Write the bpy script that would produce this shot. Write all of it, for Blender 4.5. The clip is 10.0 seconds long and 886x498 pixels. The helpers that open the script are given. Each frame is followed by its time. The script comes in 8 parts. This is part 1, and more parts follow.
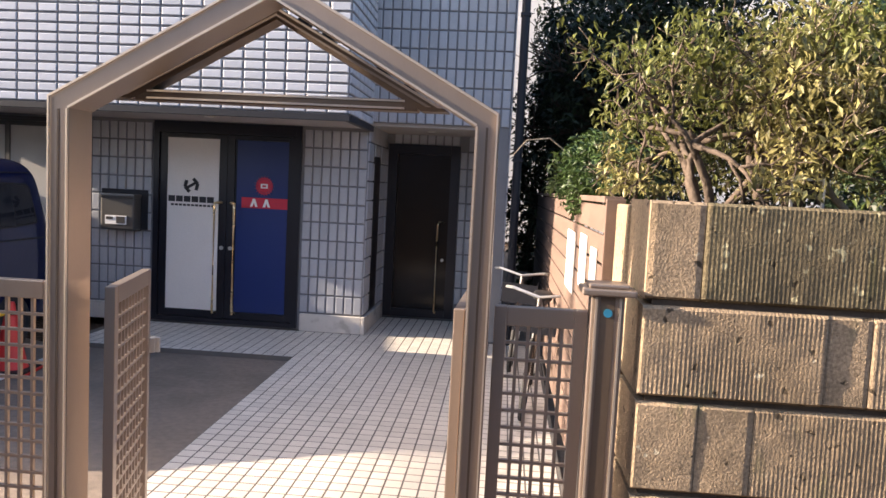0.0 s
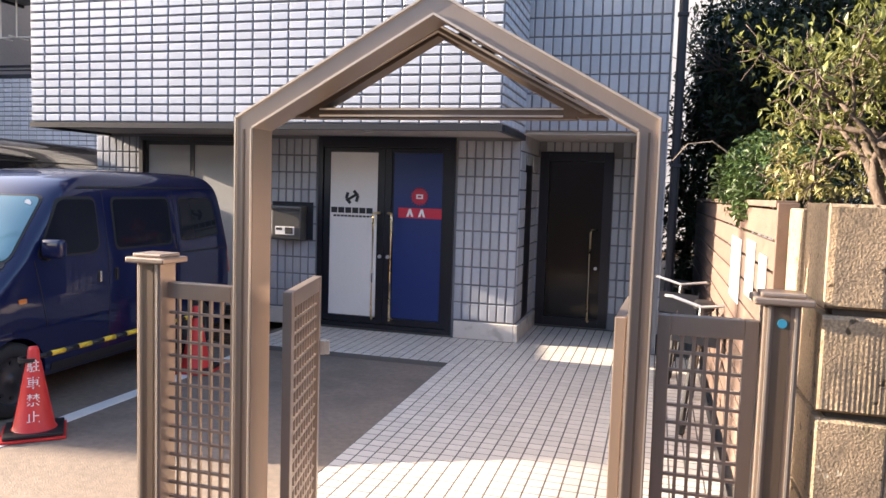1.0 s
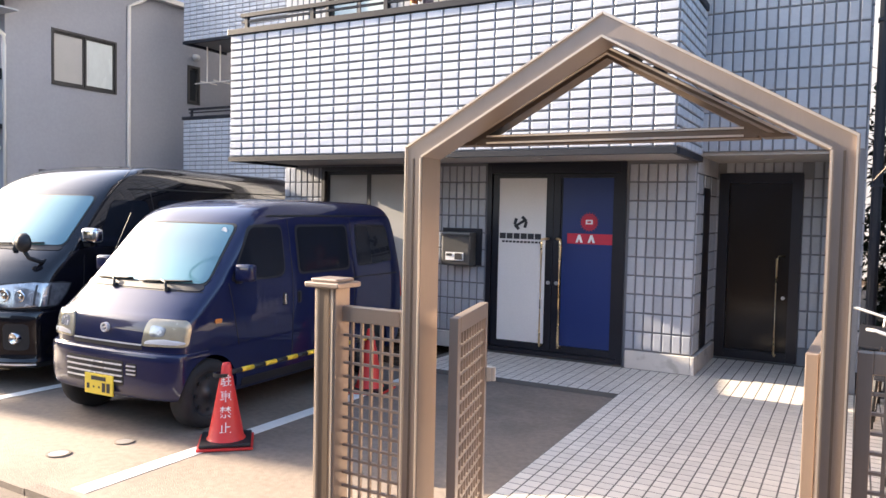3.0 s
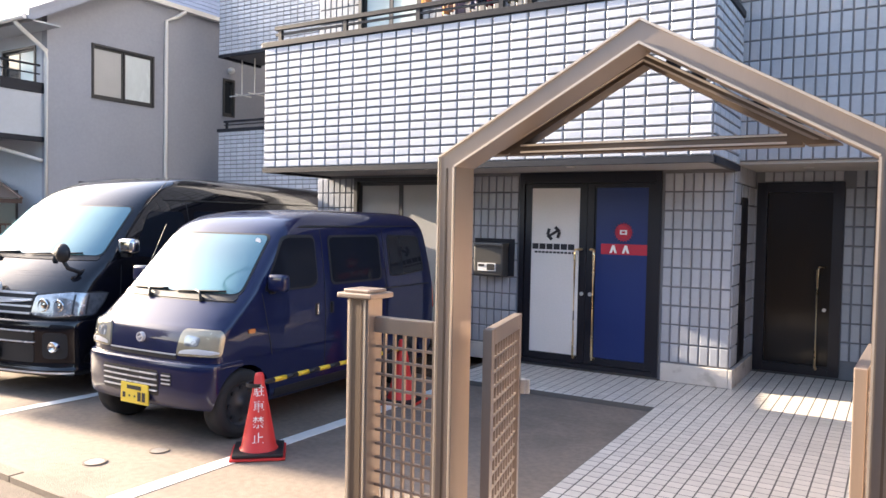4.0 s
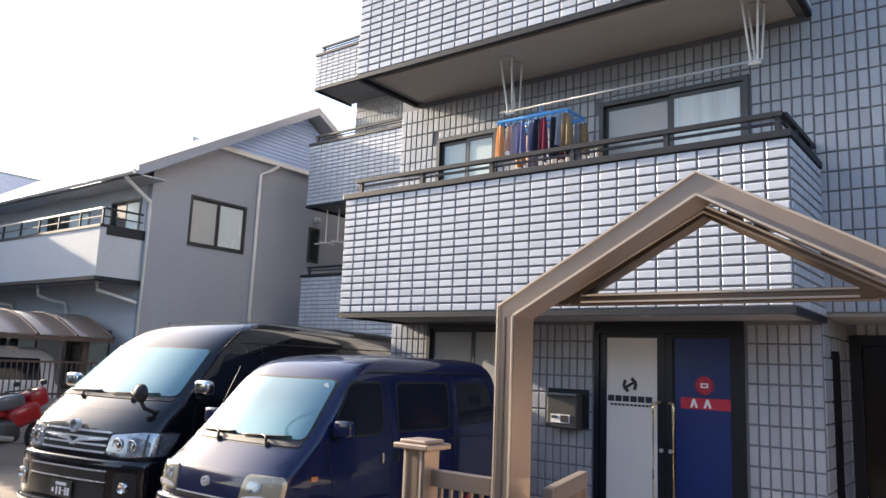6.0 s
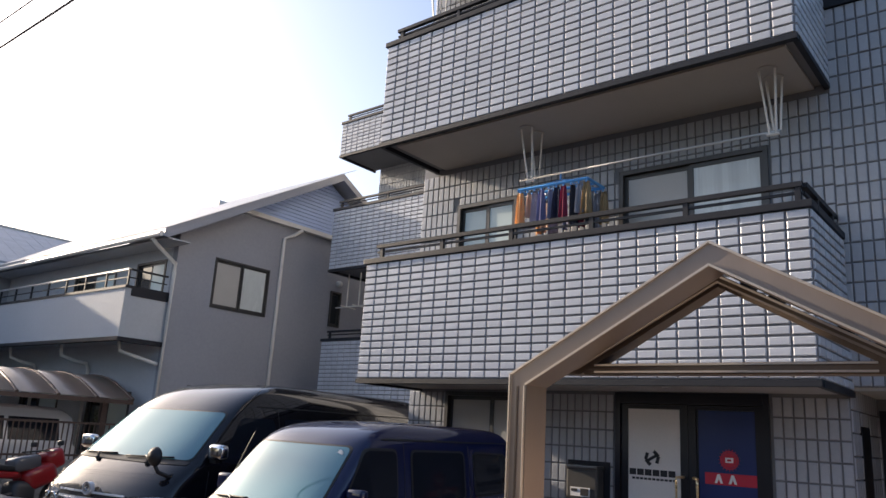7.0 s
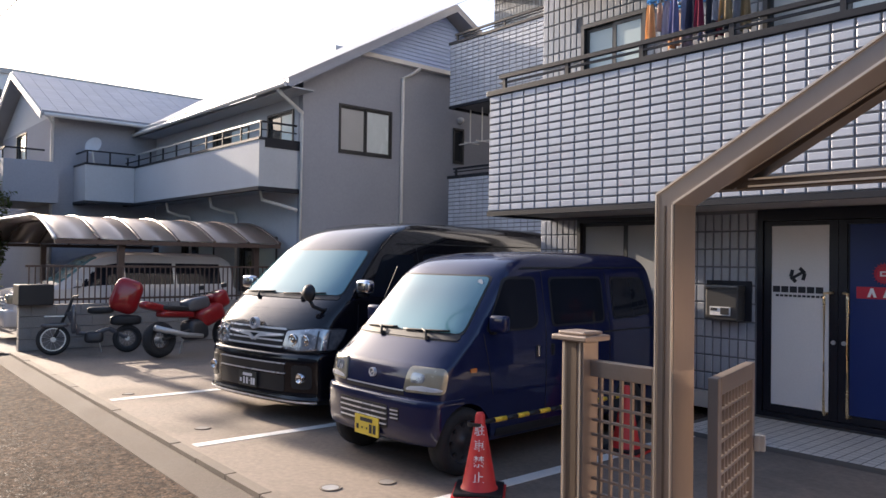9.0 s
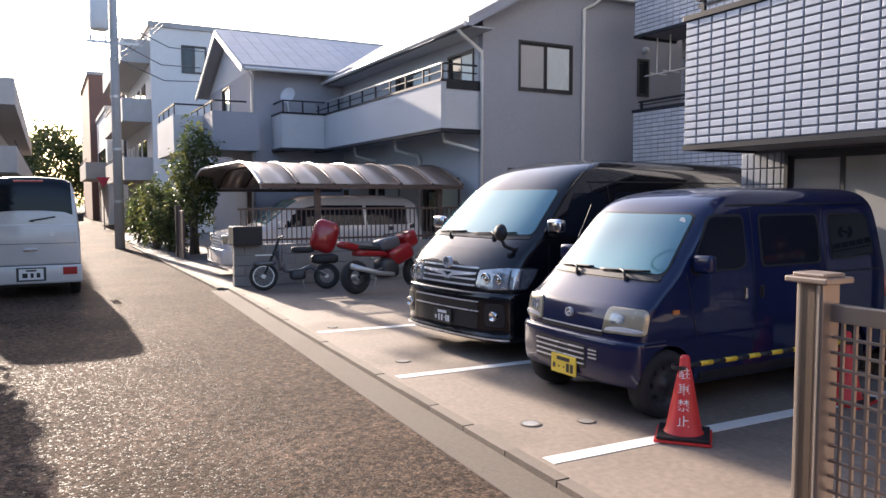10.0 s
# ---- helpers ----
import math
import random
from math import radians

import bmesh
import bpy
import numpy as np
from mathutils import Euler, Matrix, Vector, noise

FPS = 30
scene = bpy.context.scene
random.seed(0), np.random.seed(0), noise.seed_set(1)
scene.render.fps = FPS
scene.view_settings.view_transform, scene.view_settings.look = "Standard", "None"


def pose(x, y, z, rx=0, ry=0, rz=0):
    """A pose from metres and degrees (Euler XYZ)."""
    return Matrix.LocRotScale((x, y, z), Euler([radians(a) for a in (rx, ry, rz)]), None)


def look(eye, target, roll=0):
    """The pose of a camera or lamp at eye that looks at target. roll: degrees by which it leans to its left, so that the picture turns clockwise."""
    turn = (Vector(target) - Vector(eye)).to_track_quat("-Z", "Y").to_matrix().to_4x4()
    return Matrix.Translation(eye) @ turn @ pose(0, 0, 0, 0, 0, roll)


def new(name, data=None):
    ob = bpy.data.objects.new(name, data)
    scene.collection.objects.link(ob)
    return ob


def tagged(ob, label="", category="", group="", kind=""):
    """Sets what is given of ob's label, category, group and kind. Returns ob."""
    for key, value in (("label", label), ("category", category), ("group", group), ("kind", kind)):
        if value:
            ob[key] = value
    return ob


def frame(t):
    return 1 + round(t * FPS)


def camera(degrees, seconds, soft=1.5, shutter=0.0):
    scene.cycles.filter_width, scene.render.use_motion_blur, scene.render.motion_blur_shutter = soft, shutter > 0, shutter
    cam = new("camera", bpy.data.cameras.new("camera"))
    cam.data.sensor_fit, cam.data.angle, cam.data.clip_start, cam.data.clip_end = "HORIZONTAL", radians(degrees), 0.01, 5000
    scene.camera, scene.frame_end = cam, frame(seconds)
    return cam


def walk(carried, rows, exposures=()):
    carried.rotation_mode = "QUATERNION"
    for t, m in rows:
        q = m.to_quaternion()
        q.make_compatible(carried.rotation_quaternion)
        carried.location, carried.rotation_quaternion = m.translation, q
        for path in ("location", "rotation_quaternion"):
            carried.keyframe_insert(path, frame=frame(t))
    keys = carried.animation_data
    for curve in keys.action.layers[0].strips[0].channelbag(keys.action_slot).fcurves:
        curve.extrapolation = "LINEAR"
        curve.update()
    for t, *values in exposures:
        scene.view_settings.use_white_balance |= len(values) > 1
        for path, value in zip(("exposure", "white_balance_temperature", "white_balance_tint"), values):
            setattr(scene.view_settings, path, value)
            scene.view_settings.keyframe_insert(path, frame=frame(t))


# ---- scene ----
cam = camera(61.4, 10.0)
PATH = [
    (0, (-0.132, 1.421, 1.69), (-0.289, 3.408, 1.527), 2.9),
    (0.5, (-0.157, 1.399, 1.692), (-0.525, 3.358, 1.531), 2.0),
    (1, (-0.165, 1.379, 1.687), (-0.713, 3.296, 1.531), 1.8),
    (1.5, (-0.167, 1.392, 1.691), (-0.903, 3.245, 1.542), 1.5),
    (2, (-0.166, 1.41, 1.695), (-1.08, 3.184, 1.561), 1.5),
    (2.5, (-0.158, 1.407, 1.693), (-1.106, 3.165, 1.586), 1.3),
    (4, (-0.187, 1.437, 1.688), (-1.229, 3.143, 1.615), 1.1),
    (4.5, (-0.192, 1.453, 1.692), (-1.277, 3.133, 1.693), 1.3),
    (5, (-0.173, 1.465, 1.695), (-1.307, 3.109, 1.804), 1.2),
    (5.5, (-0.15, 1.48, 1.697), (-1.329, 3.082, 1.91), 1.6),
    (7, (-0.086, 1.509, 1.707), (-1.33, 3.0, 2.185), 3.5),
    (7.5, (-0.084, 1.516, 1.703), (-1.302, 3.007, 2.244), 2.2),
    (8, (-0.071, 1.517, 1.698), (-1.305, 3.032, 2.122), 0.6),
    (8.5, (-0.085, 1.506, 1.686), (-1.421, 2.978, 1.905), -0.1),
    (9, (-0.159, 1.49, 1.683), (-1.663, 2.808, 1.713), 0.8),
    (9.5, (-0.245, 1.44, 1.678), (-1.887, 2.578, 1.597), 0.4),
    (10, (-0.29, 1.372, 1.681), (-2.053, 2.307, 1.546), -0.1),
]
EXPOSURES = [(0.0, 2.05, 6500, 18), (1.0, 2.4, 6500, 17), (2.5, 2.65, 6500, 15), (4.5, 2.65, 6400, 14), (5.5, 2.45, 6300, 12), (7.0, 1.25, 6350, 15), (8.0, 1.15, 6350, 15), (8.5, 1.28, 6280, 16), (9.0, 1.5, 6200, 17), (10.0, 1.72, 6050, 18)]
walk(cam, [(t, look(eye, target, roll)) for t, eye, target, roll in PATH], EXPOSURES)

# ---- light ----
SUN_TO = Vector((-1.0, -0.09, 0.335)).normalized()
world = bpy.data.worlds.new("sky")
scene.world = world
world.use_nodes = True
wn = world.node_tree
sky = wn.nodes.new("ShaderNodeTexSky")
sky.sky_type, sky.sun_disc = "NISHITA", False
sky.sun_elevation = math.asin(SUN_TO.z)
sky.sun_rotation = math.atan2(SUN_TO.x, SUN_TO.y)
sky.air_density, sky.dust_density, sky.ozone_density = 1.0, 3.4, 1.5
wn.links.new(sky.outputs[0], wn.nodes["Background"].inputs[0])
wn.nodes["Background"].inputs[1].default_value = 0.12
sun = new("sun", bpy.data.lights.new("sun", "SUN"))
sun.data.energy, sun.data.angle, sun.data.color = 5.0, radians(0.6), (1.0, 0.84, 0.62)
sun.matrix_basis = look(SUN_TO * 60, (0, 0, 0))


# ---- materials ----
def material(name, color, rough=0.6, metal=0.0, vary=0.12, scale=3.0, bump=0.0, bump_scale=60.0, grain=0.06,
             each=0.0, island=False, stretch=(1, 1, 1), coat=0.0, second=None, second_scale=1.2, second_at=0.55):
    """A surface with variation at two scales, an optional stain colour and fine relief; each: how far single pieces differ."""
    m = bpy.data.materials.new(name)
    m.use_nodes = True
    t, n, l = m.node_tree, m.node_tree.nodes, m.node_tree.links
    b = n["Principled BSDF"]
    b.inputs["Roughness"].default_value, b.inputs["Metallic"].default_value = rough, metal
    b.inputs["Coat Weight"].default_value = coat
    b.inputs["Coat Roughness"].default_value = 0.05
    co = n.new("ShaderNodeTexCoord")
    mp = n.new("ShaderNodeMapping")
    mp.inputs["Scale"].default_value = stretch
    l.new(co.outputs["Object"], mp.inputs[0])

    def noise_at(s, detail=4.0):
        t1 = n.new("ShaderNodeTexNoise")
        t1.inputs["Scale"].default_value, t1.inputs["Detail"].default_value = s, detail
        l.new(mp.outputs[0], t1.inputs["Vector"])
        return t1.outputs["Fac"]

    def math_node(op, a, b2):
        q = n.new("ShaderNodeMath")
        q.operation = op
        for k, v in enumerate((a, b2)):
            if isinstance(v, (int, float)):
                q.inputs[k].default_value = v
            else:
                l.new(v, q.inputs[k])
        return q.outputs[0]

    big = math_node("MULTIPLY", math_node("SUBTRACT", noise_at(scale), 0.5), 2 * vary)
    small = math_node("MULTIPLY", math_node("SUBTRACT", noise_at(scale * 22, 2.0), 0.5), 2 * grain)
    total = math_node("ADD", math_node("ADD", big, small), 1.0)
    if each:
        src = n.new("ShaderNodeNewGeometry").outputs["Random Per Island"] if island else n.new("ShaderNodeObjectInfo").outputs["Random"]
        total = math_node("ADD", total, math_node("MULTIPLY", math_node("SUBTRACT", src, 0.5), 2 * each))
    base = n.new("ShaderNodeMix")
    base.data_type = "RGBA"
    base.inputs[6].default_value = (*color, 1)
    base.inputs[7].default_value = (*(second or color), 1)
    if second:
        ramp = n.new("ShaderNodeValToRGB")
        ramp.color_ramp.elements[0].position, ramp.color_ramp.elements[1].position = second_at, second_at + 0.12
        l.new(noise_at(second_scale, 6.0), ramp.inputs[0])
        l.new(ramp.outputs[0], base.inputs[0])
    else:
        base.inputs[0].default_value = 0
    sc = n.new("ShaderNodeVectorMath")
    sc.operation = "SCALE"
    l.new(base.outputs[2], sc.inputs[0])
    l.new(total, sc.inputs["Scale"])
    l.new(sc.outputs[0], b.inputs["Base Color"])
    rr = math_node("ADD", math_node("MULTIPLY", big, 0.6), rough)
    l.new(rr, b.inputs["Roughness"])
    if bump:
        bp = n.new("ShaderNodeBump")
        bp.inputs["Strength"].default_value, bp.inputs["Distance"].default_value = bump, 0.01
        l.new(noise_at(bump_scale, 3.0), bp.inputs["Height"])
        l.new(bp.outputs[0], b.inputs["Normal"])
    return m


def glass(name, tint=(0.02, 0.025, 0.03), rough=0.03, through_it=0.0, ior=1.52):
    """Window glass: dark and glossy, or clear where light passes."""
    m = bpy.data.materials.new(name)
    m.use_nodes = True
    b = m.node_tree.nodes["Principled BSDF"]
    b.inputs["Base Color"].default_value = (*tint, 1)
    b.inputs["Roughness"].default_value = rough
    b.inputs["IOR"].default_value = ior
    b.inputs["Transmission Weight"].default_value = through_it
    return m




def asphalt_material():
    """Coarse worn asphalt: stones of many greys set in dark binder, with larger stains."""
    m = bpy.data.materials.new("asphalt")
    m.use_nodes = True
    n, l = m.node_tree.nodes, m.node_tree.links
    b = n["Principled BSDF"]
    b.inputs["Specular IOR Level"].default_value = 0.1
    co = n.new("ShaderNodeTexCoord").outputs["Object"]
    vo = n.new("ShaderNodeTexVoronoi")
    vo.inputs["Scale"].default_value = 62
    ns = n.new("ShaderNodeTexNoise")
    ns.inputs["Scale"].default_value, ns.inputs["Detail"].default_value = 0.8, 6
    l.new(co, vo.inputs["Vector"]), l.new(co, ns.inputs["Vector"])
    bw = n.new("ShaderNodeRGBToBW")
    l.new(vo.outputs["Color"], bw.inputs[0])
    ramp = n.new("ShaderNodeValToRGB")
    ramp.color_ramp.elements[0].position, ramp.color_ramp.elements[1].position = 0.15, 0.95
    ramp.color_ramp.elements[0].color, ramp.color_ramp.elements[1].color = (0.018, 0.0132, 0.0102, 1), (0.155, 0.106, 0.076, 1)
    l.new(bw.outputs[0], ramp.inputs[0])
    stain = n.new("ShaderNodeMapRange")
    stain.inputs["From Min"].default_value, stain.inputs["From Max"].default_value = 0.3, 0.7
    stain.inputs["To Min"].default_value, stain.inputs["To Max"].default_value = 0.55, 1.15
    l.new(ns.outputs["Fac"], stain.inputs["Value"])
    coarse = n.new("ShaderNodeTexNoise")
    coarse.inputs["Scale"].default_value, coarse.inputs["Detail"].default_value = 17, 3
    l.new(co, coarse.inputs["Vector"])
    patchy = n.new("ShaderNodeMapRange")
    patchy.inputs["From Min"].default_value, patchy.inputs["From Max"].default_value = 0.33, 0.67
    patchy.inputs["To Min"].default_value, patchy.inputs["To Max"].default_value = 0.45, 1.55
    l.new(coarse.outputs["Fac"], patchy.inputs["Value"])
    both = n.new("ShaderNodeMath")
    both.operation = "MULTIPLY"
    l.new(stain.outputs[0], both.inputs[0]), l.new(patchy.outputs[0], both.inputs[1])
    sc = n.new("ShaderNodeVectorMath")
    sc.operation = "SCALE"
    l.new(ramp.outputs[0], sc.inputs[0]), l.new(both.outputs[0], sc.inputs["Scale"])
    l.new(sc.outputs[0], b.inputs["Base Color"])
    # polished stones among dull ones
    sep = n.new("ShaderNodeSeparateColor")
    l.new(vo.outputs["Color"], sep.inputs[0])
    gloss = n.new("ShaderNodeMapRange")
    gloss.inputs["From Min"].default_value, gloss.inputs["From Max"].default_value = 0.08, 0.2
    gloss.inputs["To Min"].default_value, gloss.inputs["To Max"].default_value = 0.6, 1.0
    l.new(sep.outputs[1], gloss.inputs["Value"])
    l.new(gloss.outputs[0], b.inputs["Roughness"])
    bp = n.new("ShaderNodeBump")
    bp.inputs["Strength"].default_value, bp.inputs["Distance"].default_value = 0.7, 0.006
    bp.invert = True
    l.new(vo.outputs["Distance"], bp.inputs["Height"])
    l.new(bp.outputs[0], b.inputs["Normal"])
    return m


M_ASPHALT = asphalt_material()
M_CONC = material("parking_concrete", (0.205, 0.164, 0.13), 0.78, vary=0.38, scale=0.9, bump=0.4, bump_scale=90, grain=0.32, second=(0.145, 0.117, 0.093), second_scale=0.9, second_at=0.5)
M_CONC_DARK = material("yard_concrete", (0.17, 0.155, 0.145), 0.8, vary=0.22, scale=1.1, bump=0.3, bump_scale=90, grain=0.2, second=(0.11, 0.1, 0.095), second_scale=1.5)
M_KERB = material("kerb_concrete", (0.15, 0.122, 0.098), 0.85, vary=0.35, scale=3, bump=0.5, bump_scale=80, grain=0.2, each=0.1)
M_LINE = material("line_paint", (0.75, 0.74, 0.7), 0.7, vary=0.15, scale=6, bump=0.3, bump_scale=120, grain=0.15, second=(0.42, 0.4, 0.36), second_scale=9, second_at=0.62)
M_FLOORTILE = material("floor_tile", (0.6, 0.56, 0.5), 0.45, vary=0.1, scale=1.0, grain=0.1, each=0.08, bump=0.15)
M_FLOORTILE_I = material("floor_tile_far", (0.6, 0.56, 0.5), 0.45, vary=0.1, scale=1.0, grain=0.1, each=0.08, island=True, bump=0.15)
M_GROUT = material("floor_grout", (0.13, 0.12, 0.11), 0.9, bump=0.3)
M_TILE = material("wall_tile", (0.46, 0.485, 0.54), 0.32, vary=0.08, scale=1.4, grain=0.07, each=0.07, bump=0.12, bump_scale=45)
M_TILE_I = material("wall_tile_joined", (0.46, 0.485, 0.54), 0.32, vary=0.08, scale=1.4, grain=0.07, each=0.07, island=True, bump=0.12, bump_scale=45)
# upright tiles: own grey, lowered in part for the shade under the balconies
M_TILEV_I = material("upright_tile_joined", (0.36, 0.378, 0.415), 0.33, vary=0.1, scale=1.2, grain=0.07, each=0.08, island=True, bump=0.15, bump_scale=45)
M_JOINT = material("tile_joint", (0.19, 0.195, 0.21), 0.85, vary=0.15)
M_SOFFIT = material("soffit_board", (0.42, 0.4, 0.38), 0.8, vary=0.08, bump=0.1)
M_DARKMETAL = material("dark_bronze_metal", (0.018, 0.02, 0.027), 0.5, 0.0, vary=0.15)
M_DARKMETAL.node_tree.nodes["Principled BSDF"].inputs["Specular IOR Level"].default_value = 0.25
M_FRAME = material("black_door_frame", (0.012, 0.012, 0.018), 0.35, 0.2)
M_BRONZE = material("bronze_aluminium", (0.33, 0.265, 0.22), 0.36, 0.6, vary=0.08, scale=2.0, grain=0.05, stretch=(6, 6, 0.5))
# lighter copy of the bronze: the sun's glint on edges is in its colour
M_BEAD_GLINT = material("bronze_edge_glint", (0.66, 0.57, 0.47), 0.3, 0.6, vary=0.05)
M_WINFRAME = material("window_aluminium", (0.075, 0.073, 0.072), 0.4, 0.5)
# darker copy of the bronze: shade of grooves and inner frame in its colour
M_BRONZE_DARK = material("bronze_shaded", (0.15, 0.11, 0.08), 0.45, 0.5, vary=0.1, scale=2.0)
M_BRASS = material("brass_pull", (0.8, 0.6, 0.34), 0.28, 0.8)
M_STEEL = material("brushed_steel", (0.55, 0.55, 0.54), 0.35, 0.6, vary=0.05)
M_WHITEFILM = material("white_film", (0.72, 0.7, 0.68), 0.35, vary=0.03)
M_BLUEFILM = material("blue_film", (0.009, 0.026, 0.13), 0.35, vary=0.05)
M_REDFILM = material("red_film", (0.5, 0.02, 0.05), 0.4, vary=0.04)
M_BLACKINK = material("black_ink", (0.015, 0.015, 0.02), 0.5)
M_WHITEINK = material("white_ink", (0.8, 0.8, 0.8), 0.5, vary=0.03)
M_GLASS = glass("dark_window_glass", (0.03, 0.033, 0.035), 0.04)
M_GLASSBROWN = glass("brown_door_glass", (0.022, 0.017, 0.014), 0.12, ior=1.33)
# pale base colour stands in for a bright reflection on the panes
M_GLASSPALE = glass("pale_reflection_glass", (0.6, 0.7, 0.7), 0.08)
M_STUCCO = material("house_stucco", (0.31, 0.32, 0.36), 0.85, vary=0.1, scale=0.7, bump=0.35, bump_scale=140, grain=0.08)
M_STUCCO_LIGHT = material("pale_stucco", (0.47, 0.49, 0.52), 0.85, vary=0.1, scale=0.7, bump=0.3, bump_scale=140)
M_SIDING = material("pale_blue_siding", (0.38, 0.49, 0.74), 0.6, vary=0.08)
M_ROOF = material("slate_roof", (0.3, 0.305, 0.33), 0.38, vary=0.15, scale=1.5, bump=0.3, each=0.08, island=True)
M_PIPE = material("white_pipe", (0.68, 0.66, 0.63), 0.45, vary=0.06)
def stone_material(name, color, dark, lichen, amount, moss):
    """Weathered tuff: broad stains, speckle, dark weathered holes, pale lichen spots and grit."""
    m = bpy.data.materials.new(name)
    m.use_nodes = True
    n, l = m.node_tree.nodes, m.node_tree.links
    b = n["Principled BSDF"]
    b.inputs["Roughness"].default_value = 0.92
    b.inputs["Specular IOR Level"].default_value = 0.2
    co = n.new("ShaderNodeTexCoord").outputs["Object"]

    def noise_fac(scale, detail, lo, hi, stretch=None):
        t = n.new("ShaderNodeTexNoise")
        t.inputs["Scale"].default_value, t.inputs["Detail"].default_value = scale, detail
        if stretch:
            mp = n.new("ShaderNodeMapping")
            mp.inputs["Scale"].default_value = stretch
            l.new(co, mp.inputs[0]), l.new(mp.outputs[0], t.inputs["Vector"])
        else:
            l.new(co, t.inputs["Vector"])
        r = n.new("ShaderNodeMapRange")
        r.inputs["From Min"].default_value, r.inputs["From Max"].default_value = lo, hi
        l.new(t.outputs["Fac"], r.inputs["Value"])
        return r.outputs[0]

    def blend(fac, a, c):
        q = n.new("ShaderNodeMix")
        q.data_type = "RGBA"
        l.new(fac, q.inputs[0])
        for k, v in ((6, a), (7, c)):
            if isinstance(v, tuple):
                q.inputs[k].default_value = (*v, 1)
            else:
                l.new(v, q.inputs[k])
        return q.outputs[2]

    col = blend(noise_fac(2.6, 7, 0.38, 0.66), color, dark)
    col = blend(noise_fac(7.0, 6, 0.58, 0.72, (1.6, 1, 0.5)), col, moss)
    col = blend(noise_fac(85, 3, 0.35, 0.75), col, tuple(v * 0.45 for v in color))
    col = blend(noise_fac(23, 5, 1 - amount, 1.04 - amount), col, lichen)
    vo = n.new("ShaderNodeTexVoronoi")
    vo.inputs["Scale"].default_value = 13
    wob = n.new("ShaderNodeTexNoise")
    wob.inputs["Scale"].default_value = 30
    add = n.new("ShaderNodeMixRGB")
    add.inputs[0].default_value = 0.06
    l.new(co, add.inputs[1]), l.new(wob.outputs["Color"], add.inputs[2]), l.new(co, wob.inputs["Vector"])
    l.new(add.outputs[0], vo.inputs["Vector"])
    hole = n.new("ShaderNodeMapRange")
    hole.inputs["From Min"].default_value, hole.inputs["From Max"].default_value = 0.17, 0.10
    l.new(vo.outputs["Distance"], hole.inputs["Value"])
    col = blend(hole.outputs[0], col, tuple(v * 0.3 for v in dark))
    l.new(col, b.inputs["Base Color"])
    h = n.new("ShaderNodeMath")
    h.operation = "SUBTRACT"
    l.new(noise_fac(130, 5, 0.2, 0.8), h.inputs[0]), l.new(hole.outputs[0], h.inputs[1])
    bp = n.new("ShaderNodeBump")
    bp.inputs["Strength"].default_value, bp.inputs["Distance"].default_value = 0.8, 0.0035
    l.new(h.outputs[0], bp.inputs["Height"])
    l.new(bp.outputs[0], b.inputs["Normal"])
    return m


M_STONE = stone_material("oya_stone", (0.4, 0.305, 0.205), (0.25, 0.19, 0.125), (0.52, 0.45, 0.33), 0.31, (0.22, 0.19, 0.11))
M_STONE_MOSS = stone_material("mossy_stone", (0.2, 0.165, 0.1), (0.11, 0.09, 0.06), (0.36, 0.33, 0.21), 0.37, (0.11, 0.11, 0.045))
M_FENCEWOOD = material("fence_wood", (0.135, 0.09, 0.07), 0.75, vary=0.2, scale=2.0, bump=0.35, bump_scale=30, grain=0.2, each=0.12, stretch=(8, 0.8, 8))
M_SOIL = material("soil", (0.08, 0.06, 0.045), 0.95, bump=0.8, bump_scale=20, grain=0.3)


# ---- building helpers ----
WORLD = {}


def thing(name, label, category, at=(0, 0, 0), group="", kind=""):
    """A thing's Empty at its base; its parts are given in the world's metres."""
    e = new(name)
    e.empty_display_size = 0.2
    e.location = at
    WORLD[e] = Matrix.Translation(at)
    return tagged(e, label, category, group, kind)


def part(name, bm, mat, parent=None, label="", smooth=False):
    """One bmesh as one mesh object under a thing or a part."""
    bmesh.ops.recalc_face_normals(bm, faces=bm.faces[:])
    me = bpy.data.meshes.new(name)
    bm.to_mesh(me)
    bm.free()
    return from_mesh(name, me, mat, parent, label, smooth)


def from_mesh(name, me, mat, parent=None, label="", smooth=False):
    for m in (mat if isinstance(mat, (list, tuple)) else [mat]):
        me.materials.append(m)
    if smooth:
        me.shade_smooth()
    ob = new(name, me)
    WORLD[ob] = Matrix()
    if parent is not None:
        ob.parent = parent
        ob.matrix_parent_inverse = WORLD[parent].inverted()
    if label:
        ob["label"] = label
    return ob


def structure(name, bm, mat, label="", category="", smooth=False):
    return tagged(part(name, bm, mat, None, "", smooth), label, category, kind="structure")


def box(bm, x0, x1, y0, y1, z0, z1, bevel=0.0):
    vs = [bm.verts.new(c) for c in ((x0, y0, z0), (x1, y0, z0), (x1, y1, z0), (x0, y1, z0), (x0, y0, z1), (x1, y0, z1), (x1, y1, z1), (x0, y1, z1))]
    fs = [bm.faces.new([vs[i] for i in q]) for q in ((0, 3, 2, 1), (4, 5, 6, 7), (0, 1, 5, 4), (1, 2, 6, 5), (2, 3, 7, 6), (3, 0, 4, 7))]
    if bevel:
        es = list({e for f in fs for e in f.edges})
        bmesh.ops.bevel(bm, geom=es, offset=bevel, segments=2, profile=0.6, affect="EDGES", clamp_overlap=True)
    return bm


def boxes(*args, bevel=0.0):
    bm = bmesh.new()
    for a in args:
        box(bm, *a, bevel=bevel)
    return bm


